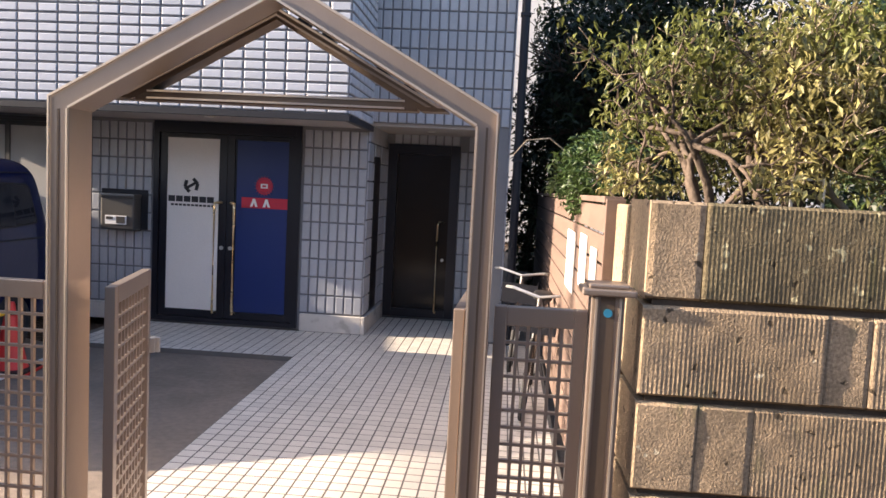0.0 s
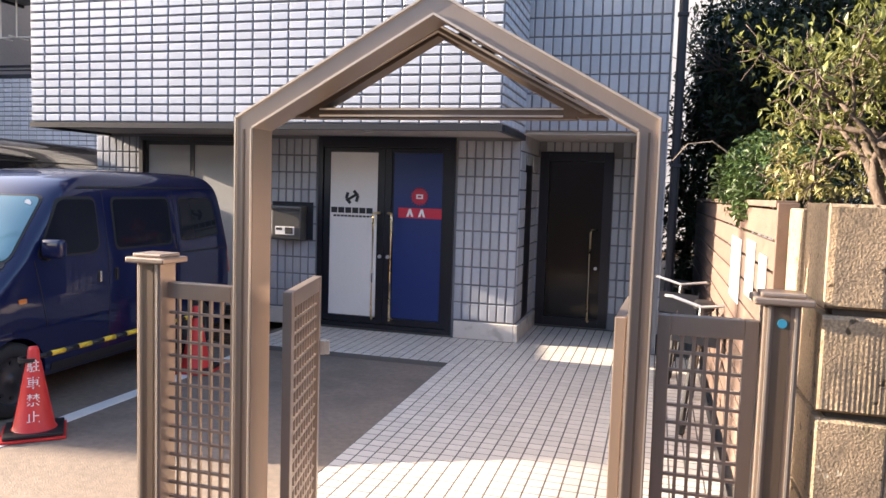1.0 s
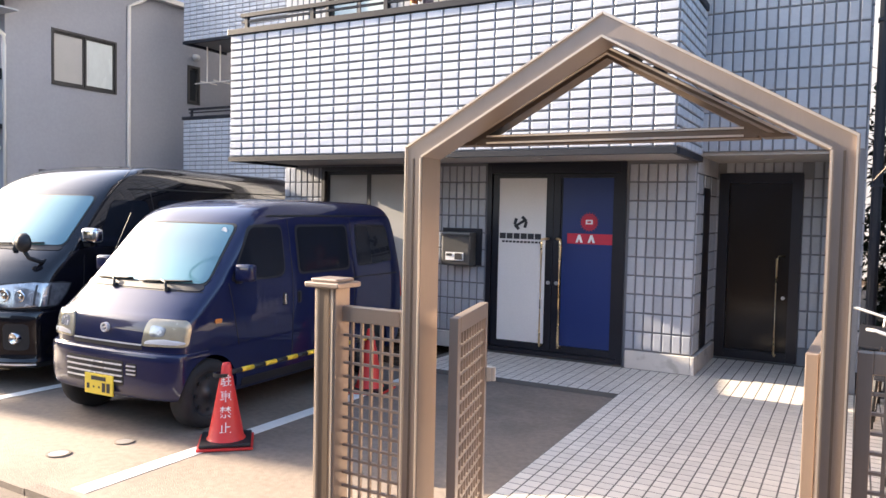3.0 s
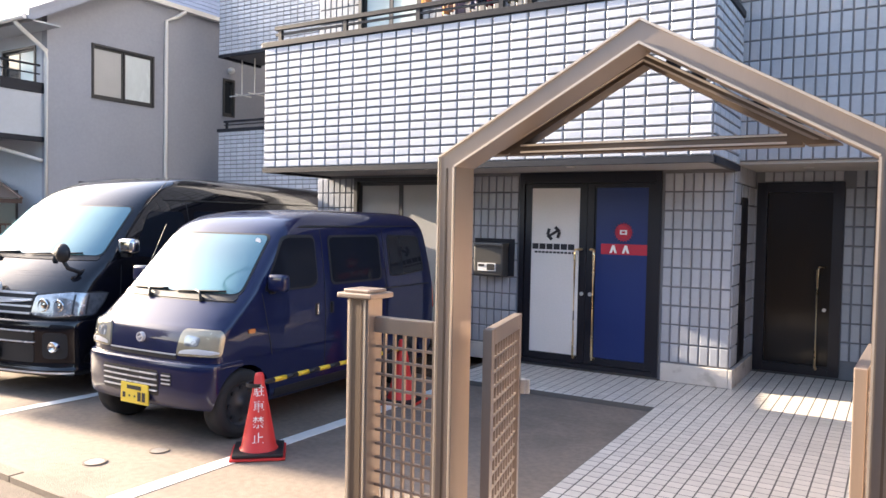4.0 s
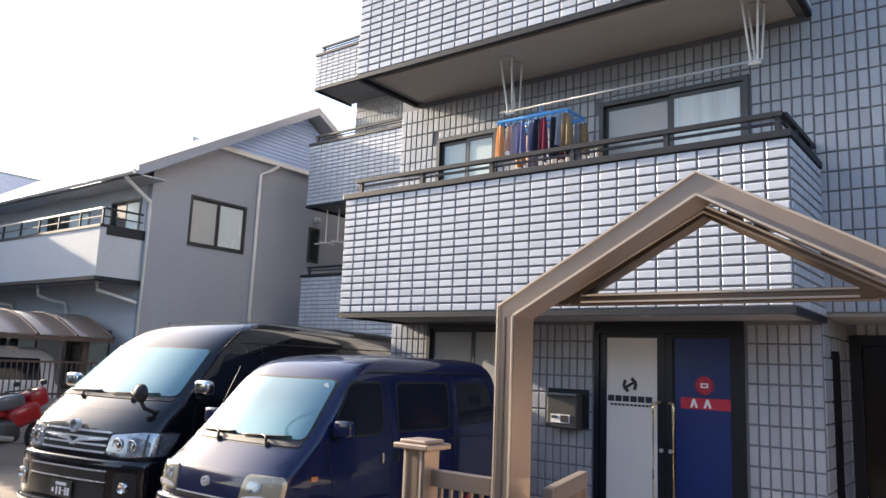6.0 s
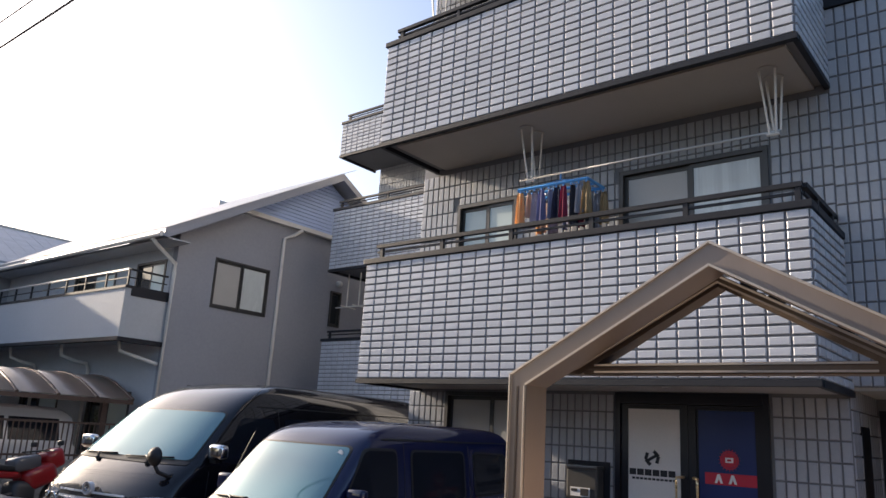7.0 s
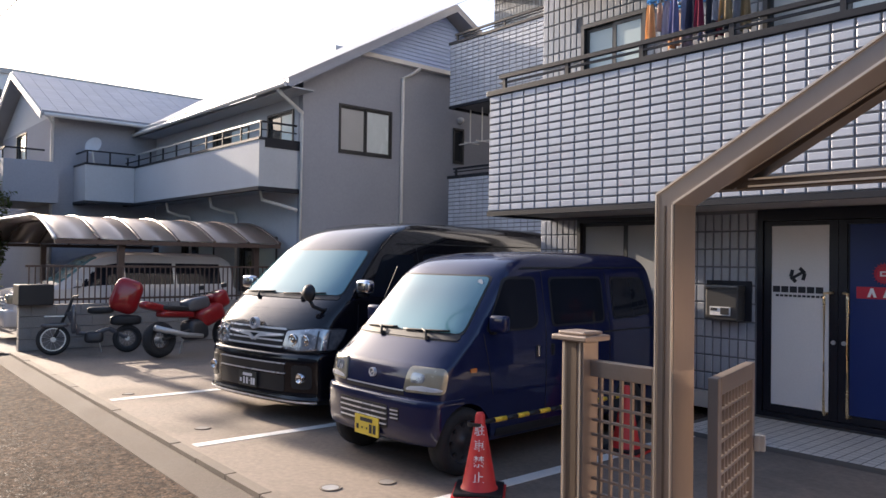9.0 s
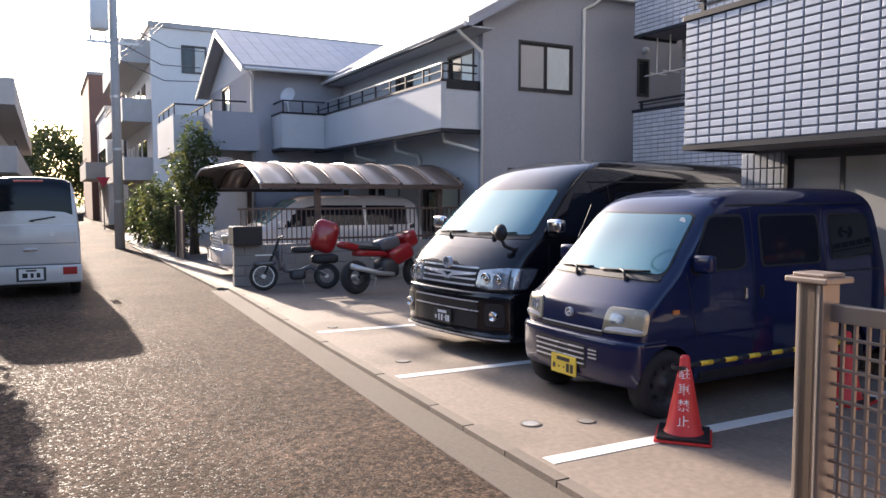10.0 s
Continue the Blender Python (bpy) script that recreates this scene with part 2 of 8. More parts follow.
def beam(bm, a, b, w, h, up=(0, 0, 1), bevel=0.0):
    """A bar from a to b, w wide and h high."""
    a, b = Vector(a), Vector(b)
    d = (b - a)
    n = d.normalized()
    side = n.cross(Vector(up))
    if side.length < 1e-4:
        side = n.cross(Vector((0, 1, 0)))
    side.normalize()
    top = side.cross(n)
    vs = [bm.verts.new(p + side * (sx * w / 2) + top * (sz * h / 2)) for p in (a, b) for sx, sz in ((-1, -1), (1, -1), (1, 1), (-1, 1))]
    fs = [bm.faces.new([vs[i] for i in q]) for q in ((0, 1, 2, 3), (7, 6, 5, 4), (0, 4, 5, 1), (1, 5, 6, 2), (2, 6, 7, 3), (3, 7, 4, 0))]
    if bevel:
        bmesh.ops.bevel(bm, geom=list({e for f in fs for e in f.edges}), offset=bevel, segments=2, profile=0.6, affect="EDGES", clamp_overlap=True)
    return bm


def tube(bm, pts, r, n=8, r1=None):
    """A round pipe through the points, from radius r to r1."""
    pts = [Vector(p) for p in pts]
    r1 = r if r1 is None else r1
    rings = []
    for i, p in enumerate(pts):
        d = (pts[min(i + 1, len(pts) - 1)] - pts[max(i - 1, 0)]).normalized()
        u = d.cross(Vector((0, 0, 1)))
        if u.length < 1e-3:
            u = d.cross(Vector((0, 1, 0)))
        u.normalize()
        v = u.cross(d)
        rr = r + (r1 - r) * i / max(1, len(pts) - 1)
        rings.append([bm.verts.new(p + (u * math.cos(k * math.tau / n) + v * math.sin(k * math.tau / n)) * rr) for k in range(n)])
    for a, b in zip(rings, rings[1:]):
        for k in range(n):
            bm.faces.new((a[k], a[(k + 1) % n], b[(k + 1) % n], b[k]))
    bm.faces.new(rings[0][::-1]), bm.faces.new(rings[-1])
    return bm


def prism(bm, outline, axis, a, b):
    """An outline of (u, v) pairs drawn out along an axis from a to b; (u, v) are the other two axes in order."""
    def at(u, v, w):
        return {"x": (w, u, v), "y": (u, w, v), "z": (u, v, w)}[axis]
    lo = [bm.verts.new(at(u, v, a)) for u, v in outline]
    hi = [bm.verts.new(at(u, v, b)) for u, v in outline]
    k = len(outline)
    bm.faces.new(lo), bm.faces.new(hi[::-1])
    for i in range(k):
        bm.faces.new((lo[i], lo[(i + 1) % k], hi[(i + 1) % k], hi[i]))
    return bm


def disc(bm, c, axis, r, t, n=24, r_in=0.0):
    """A disc or ring of thickness t about c."""
    u, v, w = {"x": ((0, 1, 0), (0, 0, 1), (1, 0, 0)), "y": ((1, 0, 0), (0, 0, 1), (0, 1, 0)), "z": ((1, 0, 0), (0, 1, 0), (0, 0, 1))}[axis]
    u, v, w, c = Vector(u), Vector(v), Vector(w), Vector(c)
    def ring(rad, off):
        return [bm.verts.new(c + u * (rad * math.cos(k * math.tau / n)) + v * (rad * math.sin(k * math.tau / n)) + w * off) for k in range(n)]
    a, b = ring(r, -t / 2), ring(r, t / 2)
    if r_in:
        ai, bi = ring(r_in, -t / 2), ring(r_in, t / 2)
    for k in range(n):
        j = (k + 1) % n
        bm.faces.new((a[k], a[j], b[j], b[k]))
        if r_in:
            bm.faces.new((ai[k], bi[k], bi[j], ai[j]))
            bm.faces.new((b[k], b[j], bi[j], bi[k]))
            bm.faces.new((a[k], ai[k], ai[j], a[j]))
    if not r_in:
        bm.faces.new(a[::-1]), bm.faces.new(b)
    return bm


def lathe(bm, profile, c, axis="x", n=28):
    """A profile of (radius, offset) turned about an axis through c."""
    c = Vector(c)
    rings = []
    for r, o in profile:
        ring = []
        for k in range(n):
            a = k * math.tau / n
            q = {"x": (o, r * math.cos(a), r * math.sin(a)), "y": (r * math.cos(a), o, r * math.sin(a)), "z": (r * math.cos(a), r * math.sin(a), o)}[axis]
            ring.append(bm.verts.new(c + Vector(q)))
        rings.append(ring)
    for a, b in zip(rings, rings[1:]):
        for k in range(n):
            bm.faces.new((a[k], a[(k + 1) % n], b[(k + 1) % n], b[k]))
    return bm


def wall_bm(u0, u1, v0, v1, holes, place, thick):
    """One connected wall with its openings cut through; place(u, v, w) with w from 0 to thick."""
    us = sorted({u0, u1, *[min(max(h[k], u0), u1) for h in holes for k in (0, 1)]})
    vs = sorted({v0, v1, *[min(max(h[k], v0), v1) for h in holes for k in (2, 3)]})
    def solid(i, j):
        if not (0 <= i < len(us) - 1 and 0 <= j < len(vs) - 1):
            return False
        cu, cv = (us[i] + us[i + 1]) / 2, (vs[j] + vs[j + 1]) / 2
        return not any(h[0] < cu < h[1] and h[2] < cv < h[3] for h in holes)
    bm, made = bmesh.new(), {}
    def vert(i, j, w):
        if (i, j, w) not in made:
            made[i, j, w] = bm.verts.new(place(us[i], vs[j], thick * w))
        return made[i, j, w]
    for i in range(len(us) - 1):
        for j in range(len(vs) - 1):
            if not solid(i, j):
                continue
            for w in (0, 1):
                bm.faces.new((vert(i, j, w), vert(i + 1, j, w), vert(i + 1, j + 1, w), vert(i, j + 1, w)))
            for di, dj, p, q in ((-1, 0, (i, j), (i, j + 1)), (1, 0, (i + 1, j), (i + 1, j + 1)), (0, -1, (i, j), (i + 1, j)), (0, 1, (i, j + 1), (i + 1, j + 1))):
                if not solid(i + di, j + dj):
                    bm.faces.new((vert(*p, 0), vert(*q, 0), vert(*q, 1), vert(*p, 1)))
    return bm


def parts(name, mat, parent, *rects, label="", bevel=0.0):
    """Several boxes, each a part of its own."""
    for r in rects:
        part(name, boxes(r, bevel=bevel), mat, parent, label)


def tile_cells(u0, u1, v0, v1, pu, pv, holes=()):
    """The cells of a tiled face, with cut tiles at its ends and round its openings."""
    nu, nv = max(1, round((u1 - u0) / pu)), max(1, round((v1 - v0) / pv))
    du, dv = (u1 - u0) / nu, (v1 - v0) / nv
    cells = []
    for j in range(nv):
        for i in range(nu):
            a, b, c, d = u0 + i * du, u0 + (i + 1) * du, v0 + j * dv, v0 + (j + 1) * dv
            for h in holes:
                if a < h[1] - 1e-4 and b > h[0] + 1e-4 and c < h[3] - 1e-4 and d > h[2] + 1e-4:
                    if h[2] <= c + dv * 0.3 and h[3] >= d - dv * 0.3:
                        if a < h[0] < b:
                            b = h[0]
                        elif a < h[1] < b:
                            a = h[1]
                        else:
                            a = b
                    elif h[0] <= a + du * 0.3 and h[1] >= b - du * 0.3:
                        if c < h[2] < d:
                            d = h[2]
                        else:
                            c = h[3]
                    else:
                        a = b
            if b - a > 0.03 and d - c > 0.03:
                cells.append((a, b, c, d))
    return cells


def tile_mesh(name, cells, place, gap=0.012, thick=0.012, cham=0.006):
    """All cells as chamfered tiles in one mesh; place(u, v, w) gives the spot w metres out of the wall."""
    vs, fs = [], []
    for a, b, c, d in cells:
        g = gap / 2
        k = len(vs)
        for off, w in ((g, 0.0), (g, thick - cham * 0.7), (g + cham, thick)):
            vs += [place(a + off, c + off, w), place(b - off, c + off, w), place(b - off, d - off, w), place(a + off, d - off, w)]
        for r in (0, 4):
            for q in range(4):
                p = (q + 1) % 4
                fs.append((k + r + q, k + r + p, k + r + 4 + p, k + r + 4 + q))
        fs.append((k + 8, k + 9, k + 10, k + 11))
    me = bpy.data.meshes.new(name)
    me.from_pydata(vs, [], fs)
    me.update()
    return me


# ---- ground ----
def kerb_y(x):
    return 4.03 - 0.033 * (x + 1.8)


structure("ground", boxes((-400, 400, -300, 300, -0.4, -0.04)), M_ASPHALT, "worn grey asphalt road with coarse grit", "road")
bm = bmesh.new()
prism(bm, [(-14.6, kerb_y(-14.6)), (-2.02, kerb_y(-2.02)), (-2.02, 8.16), (-4.3, 8.16), (-7.1, 9.35), (-7.1, 13.5), (-14.6, 13.5)], "z", -0.3, 0.0)
structure("pavement_1", bm, M_CONC, "stained concrete parking yard with hairline cracks", "parking yard")
bm = bmesh.new()
prism(bm, [(-40, 4.2), (-14.62, 4.25), (-14.62, 24), (-40, 24)], "z", -0.3, -0.004)
structure("pavement_2", bm, M_CONC_DARK, "dull grey concrete forecourt of the house", "forecourt")
bm = bmesh.new()
prism(bm, [(0.3, 4.42), (6, 4.42), (6, 24), (-0.1, 24), (-0.1, 10.7), (0.3, 10.7)], "z", -0.3, -0.006)
structure("pavement_3", bm, M_SOIL, "dark soil of the garden strip", "soil")

# kerb stones along the yard's edge
kerb = thing("kerb", "low worn concrete kerb along the parking yard", "kerb", (-8, kerb_y(-8), 0), kind="structure")
for k in range(21):
    xa = -14.6 + k * 0.6
    bm = bmesh.new()
    ya, yb = kerb_y(xa + 0.005), kerb_y(xa + 0.592)
    prism(bm, [(xa + 0.005, ya - 0.10), (xa + 0.592, yb - 0.10), (xa + 0.592, yb - 0.004), (xa + 0.005, ya - 0.004)], "z", -0.2, 0.005 + 0.003 * math.sin(k * 2.3))
    part("kerb_stone", bm, M_KERB, kerb)
far_kerb = thing("kerb", "low concrete kerb before the neighbouring house", "kerb", (-20, 4.15, 0), kind="structure")
for k in range(24):
    part("kerb_stone", boxes((-29 + k * 0.6, -28.41 + k * 0.6, 4.02 + k * 0.006, 4.14 + k * 0.006, -0.2, 0.012)), M_KERB, far_kerb)
# concrete gutter strip beside the kerb
bm = bmesh.new()
prism(bm, [(-14.6, kerb_y(-14.6) - 0.42), (-2.3, kerb_y(-2.3) - 0.42), (-2.3, kerb_y(-2.3) - 0.106), (-14.6, kerb_y(-14.6) - 0.106)], "z", -0.2, -0.034)
structure("gutter", bm, material("gutter_concrete", (0.1, 0.079, 0.062), 0.9, vary=0.3, scale=2, bump=0.6, bump_scale=90, grain=0.3), "grey concrete road gutter strip", "gutter")

# bay lines
for xa, xb, ya, yb, w in ((-4.11, -4.06, 4.16, 9.0, 0.13), (-6.62, -6.5, 4.24, 9.0, 0.12), (-9.24, -9.0, 4.34, 9.6, 0.12)):
    bm = bmesh.new()
    prism(bm, [(xa - w / 2, ya), (xa + w / 2, ya), (xb + w / 2, yb), (xb - w / 2, yb)], "z", -0.01, 0.004)
    tagged(part("bay_line", bm, M_LINE), "worn white painted parking bay line", "bay line", "bay lines", "structure")

# drain lids in the yard
for k, (x, y, r) in enumerate(((-4.82, 4.51, 0.08), (-4.68, 4.92, 0.07), (-7.23, 4.58, 0.08), (-9.52, 4.63, 0.07))):
    lid = thing("drain_lid", "small round dull drain lid in the yard", "drain lid", (x, y, 0), "drain lids")
    part("rim", disc(bmesh.new(), (x, y, 0.002), "z", r, 0.012, 20, r * 0.8), M_KERB, lid)
    part("lid", disc(bmesh.new(), (x, y, 0.001), "z", r * 0.78, 0.012, 20), M_STEEL if k == 0 else M_CONC_DARK, lid)

# tiled entrance path: a bed, then tiles
bm = bmesh.new()
prism(bm, [(-2.02, 4.02), (0.3, 3.96), (0.3, 5.36), (-2.02, 5.36)], "z", -0.3, -0.004)
prism(bm, [(-2.02, 5.36), (0.3, 5.36), (0.3, 8.16), (-2.02, 8.16)], "z", -0.3, -0.004)
prism(bm, [(-4.3, 8.16), (0.3, 8.16), (0.3, 10.7), (-4.3, 10.7)], "z", -0.3, -0.004)
for v in bm.verts:
    if v.co.z > -0.1 and v.co.y > 8:
        v.co.z += 0.05
path_bed = structure("floor", bm, M_GROUT, "cream square tiles with dark joints on the entrance path", "tiled path")

# ---- apartment building ----
D, B, SILL = 9.4, 8.18, 2.26
BX0, BX1 = -6.92, -1.59
LIFT = 0.05
apartment = thing("apartment_building", "grey tiled apartment building with dark metal railings", "building", (-4, 9.4, 0))
DOOR = (-3.99, -2.34, 0.02, 2.22)
SHOP = (-6.45, -4.98, 0.05, 2.2)
ENTRY = (-1.58, -0.7, 0.02, 2.15)
WIN1 = (-6.42, -5.42, 3.55, 4.78)
WIN2 = (-3.95, -2.24, 3.55, 4.84)
WIN3 = (-6.42, -4.75, 6.6, 7.87)
part("wall", wall_bm(-7.1, -1.62, 0, 11.5, (DOOR, SHOP, WIN1, WIN2, WIN3), lambda u, v, w: (u, D + w, v), 0.25), M_JOINT, apartment, "dark-jointed front wall")
parts("wall", M_JOINT, apartment, (-1.62, -0.12, D, D + 0.25, 2.3, 6.25), (-1.82, -1.62, D + 0.25, 10.6, 0, 2.3), (-0.30, -0.12, D + 0.004, 10.6, 0, 2.3))
part("wall", wall_bm(-1.62, -0.12, 0, 2.3, (ENTRY,), lambda u, v, w: (u, 10.6 + w, v), 0.2), M_JOINT, apartment, "recessed entrance wall")
parts("wall", M_STUCCO, apartment, (-7.1, -6.85, D + 0.25, 18, 0, 11.5), (-0.37, -0.12, 10.8, 18, 0, 6.25), (-0.37, -0.12, D + 0.25, 10.8, 2.3, 6.25), (-7.1, -0.12, 18, 18.25, 0, 6.25), (-7.1, -1.6, 18.004, 18.25, 6.25, 11.5), (-1.85, -1.6, D + 0.25, 18, 6.25, 11.5))
parts("roof", M_DARKMETAL, apartment, (-7.15, -1.55, D - 0.05, 18.3, 11.5, 11.7), (-1.6, -0.08, D + 0.02, 18.3, 6.1, 6.2))
parts("coping", M_DARKMETAL, apartment, (-1.62, -0.07, D - 0.045, D + 0.3, 6.25, 6.37), (-0.42, -0.07, D + 0.3, 18.3, 6.25, 6.37), label="dark metal parapet coping")
front = lambda u, v, w: (u, D - w, v)
cells = []
ZB = 0.2
cells += [c for c in tile_cells(-7.1, -1.62, ZB, 2.2, 0.1, 0.2, (DOOR, SHOP))]
cells += tile_cells(-7.1, -1.62, 3.5, 5.3, 0.1, 0.2, (WIN1, WIN2))
cells += tile_cells(-7.1, -1.62, 6.5, 8.3, 0.1, 0.2, (WIN3,))
cells += tile_cells(-1.62, -0.12, 2.3, 6.25, 0.1, 0.2)
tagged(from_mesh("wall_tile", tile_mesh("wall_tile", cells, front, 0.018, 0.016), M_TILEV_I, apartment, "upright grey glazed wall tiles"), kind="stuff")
cells = tile_cells(D, 10.6, ZB, 2.3, 0.1, 0.2, ((9.75, 10.15, 0.2, 1.95),))
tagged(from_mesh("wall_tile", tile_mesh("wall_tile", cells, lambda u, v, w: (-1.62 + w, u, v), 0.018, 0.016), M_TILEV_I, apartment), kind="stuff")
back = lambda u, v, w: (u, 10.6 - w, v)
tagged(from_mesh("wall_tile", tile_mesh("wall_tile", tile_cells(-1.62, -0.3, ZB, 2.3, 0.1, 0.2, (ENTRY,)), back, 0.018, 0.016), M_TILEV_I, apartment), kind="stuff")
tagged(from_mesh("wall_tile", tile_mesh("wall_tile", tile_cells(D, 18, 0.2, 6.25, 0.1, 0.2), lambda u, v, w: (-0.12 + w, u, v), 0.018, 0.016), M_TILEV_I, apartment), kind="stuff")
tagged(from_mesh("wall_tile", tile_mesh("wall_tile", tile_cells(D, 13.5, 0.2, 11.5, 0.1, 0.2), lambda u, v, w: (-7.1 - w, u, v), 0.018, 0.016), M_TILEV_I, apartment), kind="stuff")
parts("plinth", material("plinth_stone", (0.55, 0.52, 0.48), 0.7, vary=0.2, scale=4, bump=0.3, second=(0.4, 0.37, 0.33), second_scale=6), apartment, (-2.3, -1.62, D - 0.045, D - 0.001, 0.0, 0.19), (-1.619, -1.575, D - 0.045, 10.56, 0, 0.19), (-4.95, -4.02, D - 0.045, D - 0.001, 0, 0.19), label="pale chipped stone plinth", bevel=0.008)
# flat black sheet: the niche's shade is put into its colour
part("niche", boxes((-1.63, -1.605, 9.75, 10.15, 0.2, 1.95)), M_FRAME, apartment, "flat black sheet standing in for a shaded niche")

# soffits
parts("soffit", M_SOFFIT, apartment, (BX0 + 0.02, BX1 - 0.02, B + 0.02, D - 0.002, SILL - 0.03, SILL), (-1.6, -0.31, D + 0.03, 10.58, 2.27, 2.299), label="pale board soffit")
part("downlight", disc(bmesh.new(), (-3.1, 8.7, SILL - 0.034), "z", 0.05, 0.01, 20), M_STEEL, apartment, "small round recessed downlight")
part("downlight", disc(bmesh.new(), (-1.0, 9.95, 2.266), "z", 0.05, 0.01, 20), M_STEEL, apartment, "small round recessed downlight")


def railing(parent, x0, x1, y, ye, z, h, n):
    """Rail posts and bars above a balcony's coping, returning along its right side."""
    part("handrail", beam(bmesh.new(), (x0 + 0.12, y + 0.06, z + h), (x1 - 0.06, y + 0.06, z + h), 0.06, 0.045), M_DARKMETAL, parent)
    part("handrail", beam(bmesh.new(), (x1 - 0.06, y + 0.092, z + h), (x1 - 0.06, ye, z + h), 0.06, 0.045), M_DARKMETAL, parent)
    part("rail", beam(bmesh.new(), (x0 + 0.12, y + 0.06, z + h * 0.55), (x1 - 0.06, y + 0.06, z + h * 0.55), 0.025, 0.025), M_DARKMETAL, parent)
    part("rail", beam(bmesh.new(), (x1 - 0.06, y + 0.08, z + h * 0.55), (x1 - 0.06, ye, z + h * 0.55), 0.025, 0.025), M_DARKMETAL, parent)
    for k in range(n):
        x = x0 + 0.2 + (x1 - x0 - 0.3) * k / (n - 1)
        part("rail_post", boxes((x - 0.025, x + 0.025, y + 0.04, y + 0.08, z, z + h - 0.02)), M_DARKMETAL, parent)
    for y2 in (y + 0.5, ye - 0.15):
        part("rail_post", boxes((x1 - 0.085, x1 - 0.035, y2 - 0.025, y2 + 0.025, z, z + h - 0.02)), M_DARKMETAL, parent)


def balcony(x0, x1, y, ye, z0, z1, rail_n, singles=False, pitch=0.2):
    """A tiled balcony box with coping and railing; singles: the tiles of its face are parts of their own."""
    slab = part("balcony", boxes((x0, x1, y, y + 0.15, z0, z1), (x0, x0 + 0.15, y + 0.15, ye, z0, z1), (x1 - 0.15, x1, y + 0.15, ye, z0, z1), (x0 + 0.15, x1 - 0.15, y + 0.15, ye, z0 + 0.002, z0 + 0.2)), M_JOINT, apartment, "balcony box faced with pale glazed tiles")
    part("edge_trim", boxes((x0 - 0.015, x1 + 0.015, y - 0.02, y + 0.05, z0 - 0.06, z0 - 0.004), (x1 - 0.035, x1 + 0.02, y + 0.054, ye, z0 - 0.06, z0 - 0.004), (x0 - 0.02, x0 + 0.035, y + 0.054, ye, z0 - 0.06, z0 - 0.004)), M_DARKMETAL, slab)
    part("coping", boxes((x0 - 0.03, x1 + 0.03, y - 0.035, y + 0.18, z1 + 0.001, z1 + 0.07), (x1 - 0.18, x1 + 0.03, y + 0.184, ye, z1 + 0.001, z1 + 0.07), (x0 - 0.03, x0 + 0.18, y + 0.184, ye, z1 + 0.001, z1 + 0.07), bevel=0.006), M_DARKMETAL, slab)
    fc = tile_cells(x0, x1, y and z0, z1, pitch, pitch * 0.47)
    if singles:
        du, dv = fc[0][1] - fc[0][0], fc[0][3] - fc[0][2]
        one = tile_mesh("tile", [(0, du, 0, dv)], lambda u, v, w: (u, -w, v), 0.022, 0.016, 0.006)
        one.materials.append(M_TILE)
        near = [c for c in fc if c[0] > x1 - 18.5 * du]
        for a, b, c, d in near[:300]:
            ob = new("tile", one)
            ob.parent, ob.matrix_parent_inverse = slab, WORLD[slab].inverted()
            ob.matrix_basis = pose(a, y - 0.0005 * random.random(), c, 0, random.uniform(-0.15, 0.15), random.uniform(-0.25, 0.25))
        kept = set(near[:300])
        fc = [c for c in fc if c not in kept]
    tagged(from_mesh("face_tile", tile_mesh("face_tile", fc, lambda u, v, w: (u, y - w, v), 0.022, 0.016, 0.006), M_TILE_I, slab), kind="stuff")
    for xs, sg in ((x1, 1), (x0, -1)):
        tagged(from_mesh("side_tile", tile_mesh("side_tile", tile_cells(y, ye, z0, z1, pitch, pitch * 0.47), lambda u, v, w: (xs + sg * w, u, v), 0.022, 0.016, 0.006), M_TILE_I, slab), kind="stuff")
    railing(slab, x0, x1, y, ye, z1 + 0.07, 0.17, rail_n)
    return slab


BALC_LOW = (BX0, BX1, B, D, SILL, 3.72, 6)
balcony(BX0 + 0.06, BX1 - 0.03, B, D, 5.4, 6.82, 6)
part("soffit", boxes((BX0 + 0.22, BX1 - 0.16, B + 0.16, D - 0.002, 5.37, 5.398)), M_SOFFIT, apartment, "pale board soffit")
balcony(BX0 + 0.06, BX1, B, D, 8.45, 9.9, 6)
part("soffit", boxes((BX0 + 0.22, BX1 - 0.16, B + 0.16, D - 0.002, 8.42, 8.448)), M_SOFFIT, apartment, "pale board soffit")
# rear wing with its own balconies
WY, WX = 13.6, -13.8
WWIN = ((-9.4, -8.0, 3.5, 5.0), (-9.2, -8.0, 6.6, 8.0), (-13.2, -12.8, 3.6, 5.0))
part("wall", wall_bm(-13.6, -7.1, 0, 10.5, WWIN, lambda u, v, w: (u, 14.9 + w, v), 0.25), M_JOINT, apartment, "rear wing wall")
part("wall", boxes((-13.6, -13.35, 15.151, 22, 0, 10.5)), M_JOINT, apartment)
tagged(from_mesh("wall_tile", tile_mesh("wall_tile", tile_cells(-13.6, -7.1, 2.2, 10.5, 0.1, 0.2, WWIN), lambda u, v, w: (u, 14.9 - w, v), 0.018, 0.016), M_TILEV_I, apartment), kind="stuff")
for z0, z1 in ((2.2, 3.62), (5.4, 6.9), (8.4, 9.25)):
    balcony(WX, -7.15, WY, 14.9, z0, z1, 5)


